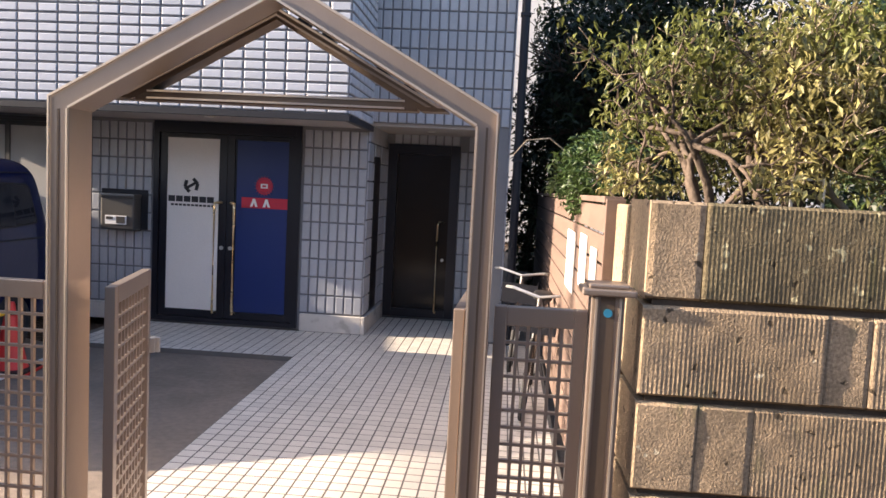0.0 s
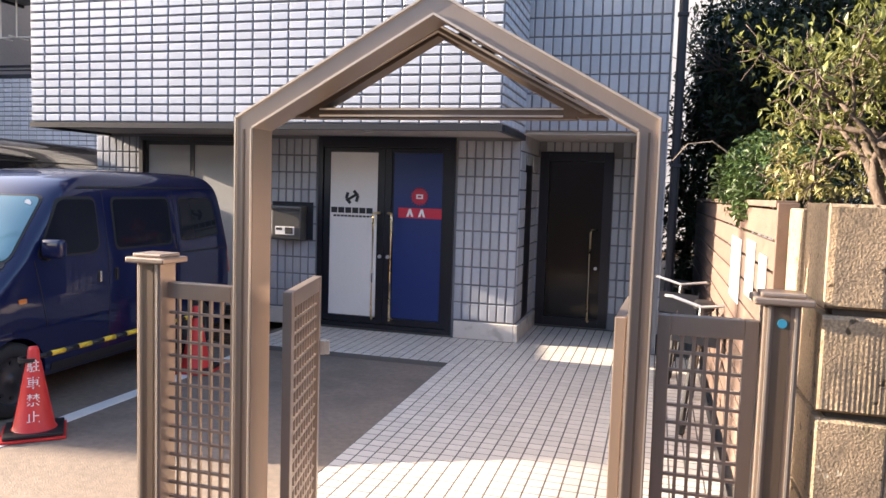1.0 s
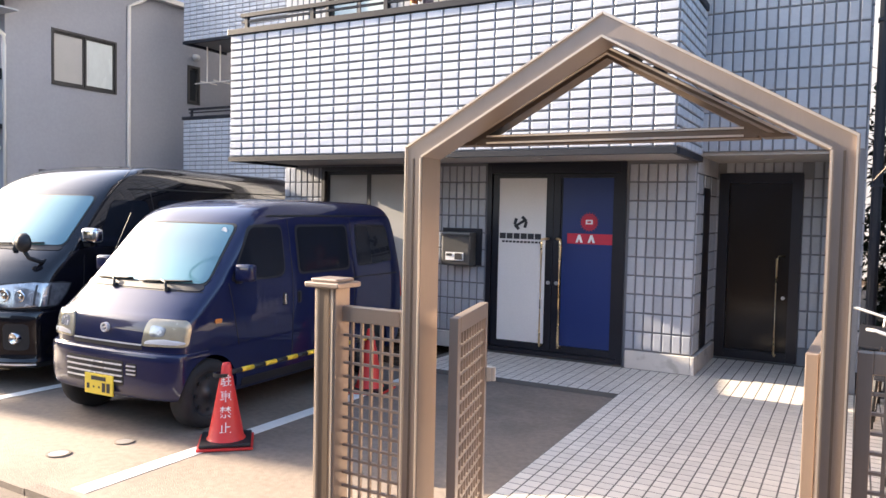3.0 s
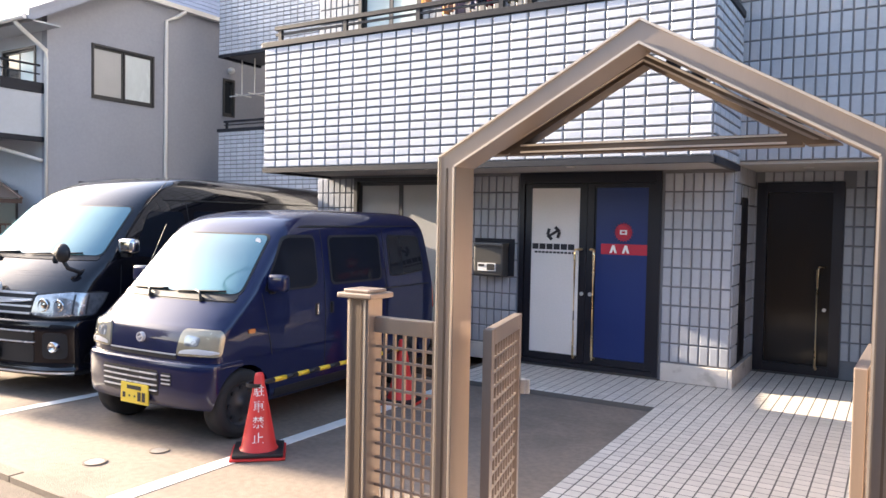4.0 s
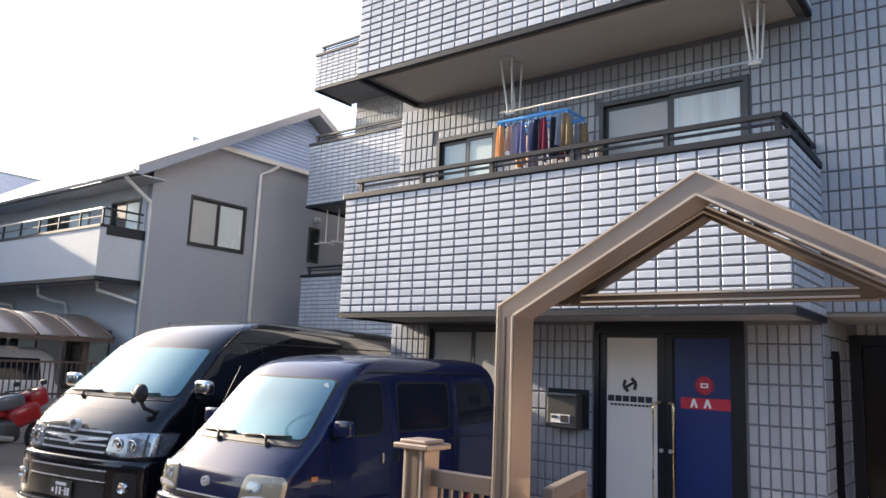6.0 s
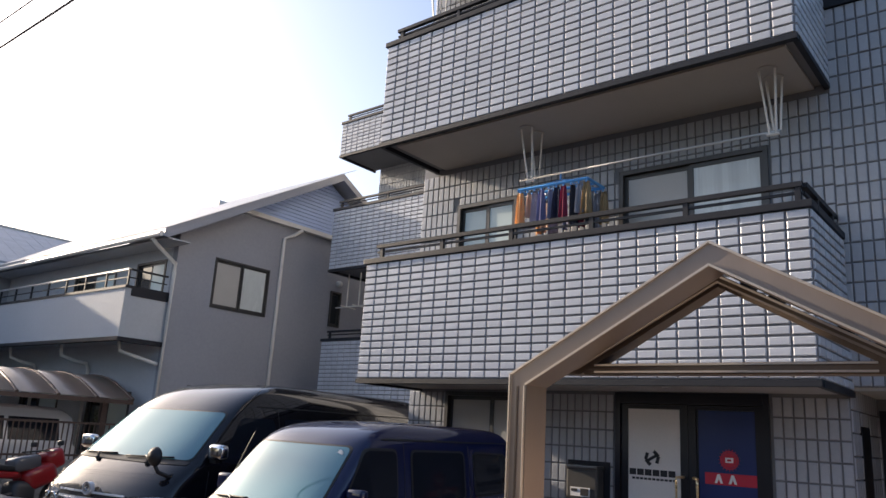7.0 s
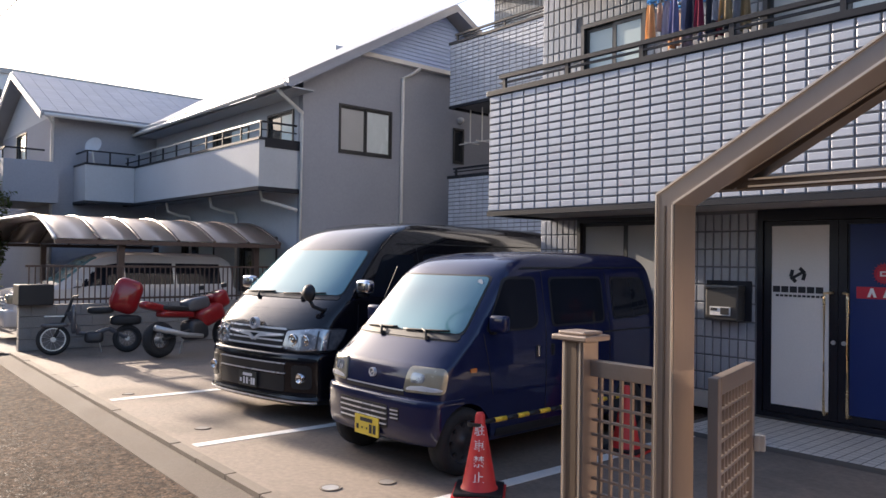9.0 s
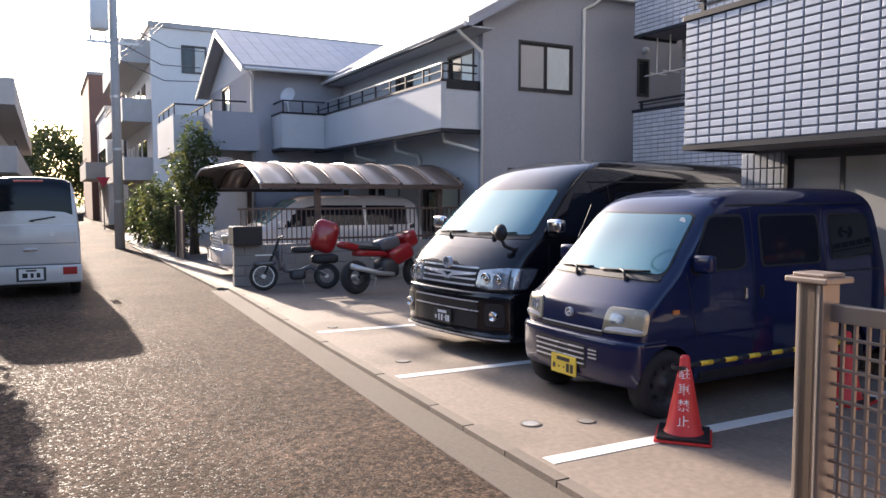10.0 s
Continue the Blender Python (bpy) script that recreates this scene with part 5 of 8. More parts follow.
def rounded(name, mat, parent, cx, cy, cz, sx, sy, sz, label="", rx=0.0):
    bm = bmesh.new()
    bmesh.ops.create_cube(bm, size=1.0)
    bmesh.ops.bevel(bm, geom=bm.edges[:], offset=0.28, segments=4, profile=0.5, affect="EDGES")
    bmesh.ops.transform(bm, matrix=pose(cx, cy, cz, rx) @ Matrix.Diagonal((sx, sy, sz, 1)), verts=bm.verts)
    return part(name, bm, mat, parent, label, True)


def plate(parent, x, y, z, mat, ink, bars, rx=0.0):
    p = part("number_plate", boxes((x - 0.155, x + 0.155, y - 0.012, y, z - 0.078, z + 0.078), bevel=0.004), mat, parent)
    part("plate_print", boxes(*[(x + a, x + b, y - 0.0145, y - 0.0125, z + c, z + d) for a, b, c, d in bars]), ink, p)


BARS = ((-0.08, 0.08, 0.03, 0.06), (-0.13, -0.1, -0.04, 0.0), (-0.06, -0.045, -0.03, -0.015), (0.0, 0.015, -0.03, -0.015), (0.04, 0.075, -0.055, 0.015), (0.09, 0.125, -0.055, 0.015))

class Hull:
    """A vehicle body of level slices: rows of (z, front, rear, half width, front rounding), nose towards -y."""

    def __init__(self, rows, p=2.6, rear_round=0.12):
        self.rows, self.p, self.rear = rows, p, rear_round

    def slice(self, z):
        rows = self.rows
        z = min(max(z, rows[0][0]), rows[-1][0])
        i = max(k for k in range(len(rows) - 1) if rows[k][0] <= z + 1e-9)
        a, b = rows[i], rows[i + 1]
        q, r = rows[max(0, i - 1)], rows[min(len(rows) - 1, i + 2)]
        t = (z - a[0]) / (b[0] - a[0])
        return [self.glide(q[0], a[0], b[0], r[0], q[k], a[k], b[k], r[k], t) for k in range(1, 5)]

    @staticmethod
    def glide(y0, y1, y2, y3, v0, v1, v2, v3, t):
        """Value between v1 and v2 on a curve that never overshoots."""
        h = y2 - y1
        s = (v2 - v1) / h
        s0 = (v1 - v0) / (y1 - y0) if y1 > y0 else s
        s1 = (v3 - v2) / (y3 - y2) if y3 > y2 else s
        m1 = 2 * s0 * s / (s0 + s) if s0 * s > 0 else 0.0
        m2 = 2 * s1 * s / (s1 + s) if s1 * s > 0 else 0.0
        a, b = t * t * (3 - 2 * t), t * (1 - t)
        return v1 * (1 - a) + v2 * a + h * (m1 * b * (1 - t) - m2 * b * t)

    def plan(self, z, n=14):
        """Half of the outline at one height, from the middle of the nose round to the middle of the tail."""
        yf, yr, w, rf = self.slice(z)
        k = 2 / self.p
        rr = min(self.rear, (yr - yf) * 0.3)
        pts = []
        for j in range(n + 1):
            th = (j / n) * math.pi / 2
            pts.append((w * math.sin(th) ** k, yf + rf * (1 - math.cos(th) ** k if j < n else 1.0)))
        for j in range(1, 12):
            pts.append((w, yf + rf + (yr - rr - yf - rf) * j / 12))
        for j in range(n, -1, -1):
            th = (j / n) * math.pi / 2
            pts.append((w * math.sin(th) ** k, yr - rr * (1 - math.cos(th) ** k if j < n else 1.0)))
        return pts

    def front(self, a, z):
        """The skin at height z, a metres round the nose from its middle."""
        pts, left = self.plan(z, 40), abs(a)
        for (x0, y0), (x1, y1) in zip(pts, pts[1:]):
            d = math.hypot(x1 - x0, y1 - y0)
            if left <= d and d > 0:
                f = left / d
                return Vector(((x0 + (x1 - x0) * f) * (1 if a >= 0 else -1), y0 + (y1 - y0) * f, z))
            left -= d
        return Vector((0, pts[-1][1], z))

    def flank(self, y, z, s=1):
        """The skin of one flank at y along the vehicle."""
        yf, yr, w, rf = self.slice(z)
        rr = min(self.rear, (yr - yf) * 0.3)
        d, r = (y - yf, rf) if y < yf + rf else (yr - y, rr)
        f = 1 - min(1.0, max(0.0, d / r))
        return Vector((s * w * max(0.0, 1 - f ** self.p) ** (1 / self.p), y, z))

    def mesh(self, cuts=(), steps=4):
        bm = bmesh.new()
        zs = sorted({a[0] + (b[0] - a[0]) * k / steps for a, b in zip(self.rows, self.rows[1:]) for k in range(steps + 1)})
        rings = []
        for z in zs:
            half = self.plan(z)
            rings.append([bm.verts.new((x, y, z)) for x, y in half[:-1]] + [bm.verts.new((0, half[-1][1], z))] + [bm.verts.new((-x, y, z)) for x, y in half[-2:0:-1]])
        n = len(rings[0])
        for a, b in zip(rings, rings[1:]):
            for k in range(n):
                bm.faces.new((a[k], a[(k + 1) % n], b[(k + 1) % n], b[k]))
        bm.faces.new(rings[0][::-1]), bm.faces.new(rings[-1])
        bmesh.ops.recalc_face_normals(bm, faces=bm.faces[:])
        me = bpy.data.meshes.new("body")
        bm.to_mesh(me)
        bm.free()
        if cuts:
            tmp = new("body", me)
            cb = bmesh.new()
            for y, r, x in cuts:
                for s in (-1, 1):
                    disc(cb, (s * x, y, r), "x", r * 1.13, 0.52, 32)
            cm = bpy.data.meshes.new("cut")
            bmesh.ops.recalc_face_normals(cb, faces=cb.faces[:])
            cb.to_mesh(cm)
            cb.free()
            cutter = new("cut", cm)
            mod = tmp.modifiers.new("cut", "BOOLEAN")
            mod.operation, mod.object, mod.solver = "DIFFERENCE", cutter, "EXACT"
            me = bpy.data.meshes.new_from_object(tmp.evaluated_get(bpy.context.evaluated_depsgraph_get()))
            bpy.data.objects.remove(tmp), bpy.data.objects.remove(cutter)
        me.shade_smooth()
        me.set_sharp_from_angle(angle=radians(35))
        return me


def soft_outline(outline, r):
    """The outline with its corners rounded."""
    out, n = [], len(outline)
    for i in range(n):
        p, a, b = (Vector(outline[k % n]) for k in (i, i - 1, i + 1))
        ra, rb = min(r, (a - p).length * 0.45), min(r, (b - p).length * 0.45)
        q0, q1 = p + (a - p).normalized() * ra, p + (b - p).normalized() * rb
        for j in range(6):
            t = j / 5
            out.append((q0 * (1 - t) + p * t) * (1 - t) + (p * (1 - t) + q1 * t) * t)
    return out


def skin(surf, outline, off=0.005, r=0.03, nz=12, na=14, sink=0.006):
    """A panel that follows a skin: surf(a, z) gives the skin, outline is of (a, z) pairs, off how far it stands proud."""
    poly = soft_outline(outline, r)
    z0, z1 = min(p[1] for p in poly), max(p[1] for p in poly)
    bm, grid = bmesh.new(), []
    mid = Vector((0, 1.6, 0.9))
    for i in range(nz + 1):
        z = z0 + (z1 - z0) * (0.5 - 0.5 * math.cos(math.pi * (0.02 + 0.96 * i / nz)))
        cross = []
        for p, q in zip(poly, poly[1:] + poly[:1]):
            if (p[1] - z) * (q[1] - z) <= 0 and abs(q[1] - p[1]) > 1e-9:
                cross.append(p[0] + (q[0] - p[0]) * (z - p[1]) / (q[1] - p[1]))
        a0, a1 = min(cross), max(cross)
        row = []
        for j in range(na + 1):
            a = a0 + (a1 - a0) * j / na
            c = surf(a, z)
            n = (surf(a + 0.01, z) - surf(a - 0.01, z)).cross(surf(a, z + 0.01) - surf(a, z - 0.01)).normalized()
            if n.dot(c - mid) < 0:
                n = -n
            row.append((c, n))
        grid.append(row)
    top = [[bm.verts.new(c + n * off) for c, n in row] for row in grid]
    for i in range(nz):
        for j in range(na):
            bm.faces.new((top[i][j], top[i][j + 1], top[i + 1][j + 1], top[i + 1][j]))
    rim = [(0, j) for j in range(na)] + [(i, na) for i in range(nz)] + [(nz, j) for j in range(na, 0, -1)] + [(i, 0) for i in range(nz, 0, -1)]
    low = [bm.verts.new(grid[i][j][0] - grid[i][j][1] * sink) for i, j in rim]
    for k in range(len(rim)):
        (i, j), (i2, j2) = rim[k], rim[(k + 1) % len(rim)]
        bm.faces.new((top[i][j], low[k], low[(k + 1) % len(rim)], top[i2][j2]))
    return bm


def skin_part(name, mat, parent, surf, outline, off=0.005, r=0.03, label="", nz=12, na=14):
    me = bpy.data.meshes.new(name)
    bm = skin(surf, outline, off, r, nz, na)
    bmesh.ops.recalc_face_normals(bm, faces=bm.faces[:])
    bm.to_mesh(me)
    bm.free()
    me.shade_smooth()
    me.set_sharp_from_angle(angle=radians(40))
    return from_mesh(name, me, mat, parent, label)


def rect(a0, a1, z0, z1):
    return [(a0, z0), (a1, z0), (a1, z1), (a0, z1)]


def arm_wiper(parent, hull, a0, a1, z0, z1):
    """A wiper: its pivot, a bent arm and the blade with its rubber, lying on the screen."""
    def on(a, z, off):
        c = hull.front(a, z)
        n = (hull.front(a + 0.02, z) - hull.front(a - 0.02, z)).cross(hull.front(a, z + 0.02) - hull.front(a, z - 0.02)).normalized()
        return c + (n if n.y < 0 else -n) * off
    w = part("wiper", tube(bmesh.new(), [on(a0 + (a1 - a0) * k / 8, z0 + (z1 - z0) * k / 8, 0.018) for k in range(9)], 0.009, 6), M_BLACKPLASTIC, parent, "", True)
    am = a0 + (a1 - a0) * 0.45
    part("arm", tube(bmesh.new(), [on(am + 0.1, z0 - 0.045, 0.02), on(am + 0.06, z0 - 0.01, 0.035), on(am, z0 + (z1 - z0) * 0.45, 0.03)], 0.011, 6, 0.007), M_BLACKPLASTIC, w, "", True)
    part("pivot", disc(bmesh.new(), on(am + 0.1, z0 - 0.045, 0.012), "z", 0.02, 0.03, 12), M_BLACKPLASTIC, w)


# small dark blue van
kei = thing("van", "dark navy blue compact van parked in the yard", "van")
M_NAVY = car_paint("navy_paint", (0.0065, 0.011, 0.05), 0.3)
K1 = Hull([(0.22, 0.10, 3.20, 0.655, 0.15), (0.28, 0.03, 3.26, 0.69, 0.16), (0.45, 0.0, 3.28, 0.706, 0.16), (0.62, 0.0, 3.29, 0.714, 0.16),
           (0.74, 0.012, 3.29, 0.716, 0.165), (0.82, 0.03, 3.285, 0.716, 0.17), (0.855, 0.05, 3.282, 0.7155, 0.18), (0.885, 0.085, 3.28, 0.715, 0.19),
           (0.99, 0.205, 3.275, 0.712, 0.19), (1.07, 0.295, 3.265, 0.708, 0.19), (1.13, 0.355, 3.255, 0.702, 0.19), (1.34, 0.55, 3.22, 0.675, 0.18),
           (1.54, 0.74, 3.175, 0.645, 0.17), (1.61, 0.82, 3.15, 0.628, 0.17), (1.67, 0.92, 3.11, 0.602, 0.19), (1.715, 1.05, 3.06, 0.566, 0.22),
           (1.747, 1.22, 2.98, 0.51, 0.26), (1.764, 1.40, 2.88, 0.43, 0.28), (1.774, 1.62, 2.72, 0.31, 0.3), (1.778, 1.95, 2.45, 0.13, 0.2)])
KB = Hull([(0.25, 0.03, 0.36, 0.685, 0.14), (0.268, -0.02, 0.36, 0.712, 0.16), (0.36, -0.042, 0.36, 0.72, 0.165), (0.55, -0.046, 0.36, 0.722, 0.165),
           (0.592, -0.04, 0.36, 0.72, 0.165), (0.61, -0.02, 0.36, 0.713, 0.16), (0.614, 0.02, 0.36, 0.7, 0.14)], rear_round=0.02)
KW = ((0.37, 0.265, 0.62), (2.66, 0.265, 0.62))
from_mesh("body", K1.mesh(KW), M_NAVY, kei)
from_mesh("bumper", KB.mesh(KW[:1]), M_NAVY, kei, "navy painted front bumper")
skin_part("screen_seal", M_GLASS_SEAL, kei, K1.front, [(-0.655, 1.075), (0.655, 1.075), (0.575, 1.56), (-0.575, 1.56)], 0.004, 0.06, nz=16, na=24)
skin_part("windscreen", M_SCREEN, kei, K1.front, [(-0.635, 1.095), (0.635, 1.095), (0.558, 1.545), (-0.558, 1.545)], 0.007, 0.055, "sloping windscreen reflecting the sky", 18, 28)
skin_part("cowl", M_BLACKPLASTIC, kei, K1.front, [(-0.64, 1.045), (0.64, 1.045), (0.645, 1.08), (-0.645, 1.08)], 0.006, 0.012, "", 3, 24)
skin_part("bonnet_gap", M_GLASS_SEAL, kei, K1.front, rect(-0.66, 0.66, 1.036, 1.042), 0.0015, 0.002, "", 2, 24)
for s in (-1, 1):
    flank = lambda y, z, s=s: K1.flank(y, z, s)
    for ol, nm in (([(0.60, 1.12), (1.17, 1.12), (1.235, 1.16), (1.235, 1.53), (0.86, 1.53)], "front door window"), ([(1.45, 1.13), (2.2, 1.13), (2.2, 1.53), (1.45, 1.53)], "sliding door window"), ([(2.38, 1.15), (3.0, 1.17), (2.93, 1.52), (2.38, 1.53)], "rear quarter window")):
        mid = (sum(p[0] for p in ol) / len(ol), sum(p[1] for p in ol) / len(ol))
        skin_part("window_seal", M_GLASS_SEAL, kei, flank, [(mid[0] + (a - mid[0]) * 1.07, mid[1] + (z - mid[1]) * 1.1) for a, z in ol], 0.003, 0.06)
        skin_part("side_window", M_CARGLASS, kei, flank, ol, 0.005, 0.05, nm)
    for y in (1.335, 2.29):
        skin_part("door_gap", M_GLASS_SEAL, kei, flank, [(y, 0.32), (y + 0.009, 0.32), (y + 0.009, 1.6), (y, 1.6)], 0.0015, 0.003, "", 14, 1)
    skin_part("door_gap", M_GLASS_SEAL, kei, flank, [(0.665, 0.60), (0.674, 0.60), (0.56, 1.10), (0.551, 1.10)], 0.0015, 0.003, "", 10, 1)
    skin_part("sill_trim", M_BLACKPLASTIC, kei, flank, rect(0.72, 2.3, 0.25, 0.32), 0.006, 0.02)
    skin_part("slide_rail", M_GLASS_SEAL, kei, flank, rect(2.2, 3.1, 1.02, 1.035), 0.003, 0.006, "", 3, 12)
    skin_part("roof_gutter", M_GLASS_SEAL, kei, flank, [(1.05, 1.615), (3.0, 1.625), (3.0, 1.637), (1.1, 1.632)], 0.008, 0.004, "", 3, 24)
    lamp = skin_part("headlamp", M_LAMP, kei, K1.front, [(s * 0.375, 0.655), (s * 0.745, 0.66), (s * 0.755, 0.80), (s * 0.72, 0.848), (s * 0.42, 0.852), (s * 0.395, 0.80)], 0.014, 0.035, "headlamp lens with a warm sunlit glow in its colour", 12, 16)
    skin_part("lamp_core", M_CLEARLAMP, lamp, K1.front, [(s * 0.44, 0.73), (s * 0.57, 0.73), (s * 0.58, 0.80), (s * 0.45, 0.81)], 0.018, 0.03, "", 8, 8)
    skin_part("lamp_foot", M_CHROME_LIT, lamp, K1.front, [(s * 0.40, 0.672), (s * 0.72, 0.676), (s * 0.73, 0.70), (s * 0.56, 0.715), (s * 0.42, 0.70)], 0.017, 0.01, "", 6, 12)
    part("mirror", boxes((s * 0.80 - 0.09, s * 0.80 + 0.09, 0.60, 0.68, 1.11, 1.25), bevel=0.03), M_NAVY, kei, "navy door mirror housing", True)
    part("mirror_arm", boxes((s * 0.71 - 0.04, s * 0.71 + 0.04, 0.63, 0.67, 1.09, 1.13), bevel=0.01), M_BLACKPLASTIC, kei)
    skin_part("indicator", M_AMBER, kei, flank, rect(0.40, 0.47, 0.80, 0.835), 0.008, 0.01, "", 4, 4)
    for y in (1.20, 1.40):
        skin_part("handle_cup", M_GLASS_SEAL, kei, flank, rect(y, y + 0.06, 0.86, 0.97), 0.002, 0.02, "", 6, 4)
        part("door_handle", boxes((s * 0.716 - 0.012, s * 0.716 + 0.014, y + 0.015, y + 0.04, 0.87, 0.96), bevel=0.006), M_CHROME if y < 1.3 else M_BLACKPLASTIC, kei)
    skin_part("tail_lamp", M_REDLENS, kei, flank, rect(3.2, 3.27, 0.75, 1.12), 0.01, 0.02, "", 6, 4)
    for y, r, x in KW:
        wheel(kei, s * x, y, r, s, M_RIM, 0.16)
skin_part("bumper_grille", M_BLACKPLASTIC, kei, KB.front, rect(-0.40, 0.24, 0.345, 0.535), 0.003, 0.02, "", 8, 18)
for k in range(4):
    skin_part("grille_slat", M_CHROME_LIT, kei, KB.front, rect(-0.39, 0.23, 0.375 + k * 0.042, 0.386 + k * 0.042), 0.012, 0.004, "", 3, 16)
skin_part("side_vent", M_BLACKPLASTIC, kei, KB.front, rect(0.27, 0.37, 0.43, 0.525), 0.003, 0.01, "", 4, 6)
for k in range(3):
    skin_part("grille_slat", M_CHROME_LIT, kei, KB.front, rect(0.275, 0.365, 0.44 + k * 0.03, 0.45 + k * 0.03), 0.01, 0.003, "", 2, 4)
skin_part("upper_grille", M_BLACKPLASTIC, kei, K1.front, rect(-0.375, 0.375, 0.625, 0.665), 0.004, 0.01, "", 4, 18)
skin_part("grille_slat", M_CHROME_LIT, kei, K1.front, rect(-0.37, 0.37, 0.655, 0.665), 0.009, 0.003, "", 3, 18)
em = part("emblem", disc(bmesh.new(), (0, -0.006, 0.765), "y", 0.036, 0.03, 24, 0.026), M_CHROME_LIT, kei)
part("emblem_bar", beam(bmesh.new(), (-0.024, -0.014, 0.752), (0.024, -0.014, 0.778), 0.012, 0.012), M_CHROME_LIT, em)
plate(kei, -0.005, -0.05, 0.335, M_YELLOW, M_BLACKINK, BARS)
arm_wiper(kei, K1, -0.52, -0.08, 1.09, 1.10)
arm_wiper(kei, K1, 0.02, 0.52, 1.09, 1.105)
c = K1.front(0.50, 1.5)
part("inspection_sticker", disc(bmesh.new(), (c.x, c.y - 0.012, c.z), "y", 0.028, 0.006, 20), M_WHITEINK, kei, "round white windscreen sticker")
part("antenna", tube(bmesh.new(), [(-0.60, 0.52, 1.2), (-0.62, 0.75, 1.62)], 0.005, 5, 0.003), M_BLACKPLASTIC, kei)
part("underbody", boxes((-0.5, 0.5, 0.3, 3.0, 0.17, 0.26)), M_BLACKPLASTIC, kei)
kei.matrix_basis = pose(-5.12, 5.10, 0, 0, 0, 1.8)

# large black van
big = thing("van", "glossy black high-roof van with chrome grille", "van")
M_BLACKPAINT = car_paint("black_paint", (0.006, 0.006, 0.009), 0.25)
B1 = Hull([(0.20, 0.12, 4.95, 0.85, 0.22), (0.27, 0.04, 5.02, 0.90, 0.25), (0.45, 0.0, 5.05, 0.918, 0.26), (0.70, 0.0, 5.06, 0.925, 0.26),
           (0.86, 0.02, 5.06, 0.926, 0.27), (0.95, 0.042, 5.055, 0.925, 0.28), (1.03, 0.085, 5.05, 0.923, 0.29), (1.12, 0.16, 5.045, 0.92, 0.29),
           (1.22, 0.27, 5.04, 0.912, 0.29), (1.30, 0.375, 5.03, 0.90, 0.28), (1.36, 0.44, 5.02, 0.89, 0.27), (1.56, 0.66, 4.985, 0.85, 0.24),
           (1.77, 0.89, 4.94, 0.80, 0.23), (1.86, 1.0, 4.92, 0.775, 0.24), (1.97, 1.17, 4.88, 0.735, 0.27), (2.05, 1.35, 4.83, 0.685, 0.30),
           (2.10, 1.53, 4.77, 0.62, 0.34), (2.128, 1.72, 4.68, 0.53, 0.36), (2.143, 1.98, 4.5, 0.40, 0.38), (2.15, 2.4, 4.2, 0.2, 0.3)])
BB = Hull([(0.19, 0.03, 0.62, 0.88, 0.22), (0.205, -0.05, 0.62, 0.93, 0.26), (0.25, -0.065, 0.62, 0.94, 0.27), (0.285, -0.05, 0.62, 0.932, 0.27), (0.45, -0.045, 0.62, 0.93, 0.27),
           (0.64, -0.05, 0.62, 0.934, 0.27), (0.685, -0.04, 0.62, 0.932, 0.27), (0.705, -0.02, 0.62, 0.927, 0.26), (0.71, 0.03, 0.62, 0.9, 0.24)], rear_round=0.02)
BW = ((0.98, 0.32, 0.82), (3.9, 0.32, 0.82))
from_mesh("body", B1.mesh(BW), M_BLACKPAINT, big)
from_mesh("bumper", BB.mesh(BW[:1]), M_BLACKPAINT, big, "black bumper with a lip spoiler")
skin_part("screen_seal", M_GLASS_SEAL, big, B1.front, [(-0.865, 1.275), (0.865, 1.275), (0.76, 1.785), (-0.76, 1.785)], 0.004, 0.07, nz=16, na=24)
skin_part("windscreen", M_SCREEN, big, B1.front, [(-0.845, 1.295), (0.845, 1.295), (0.742, 1.772), (-0.742, 1.772)], 0.007, 0.06, "wide sloping windscreen reflecting the sky", 18, 28)
skin_part("cowl", M_BLACKPLASTIC, big, B1.front, [(-0.85, 1.25), (0.85, 1.25), (0.86, 1.28), (-0.86, 1.28)], 0.006, 0.01, "", 3, 24)
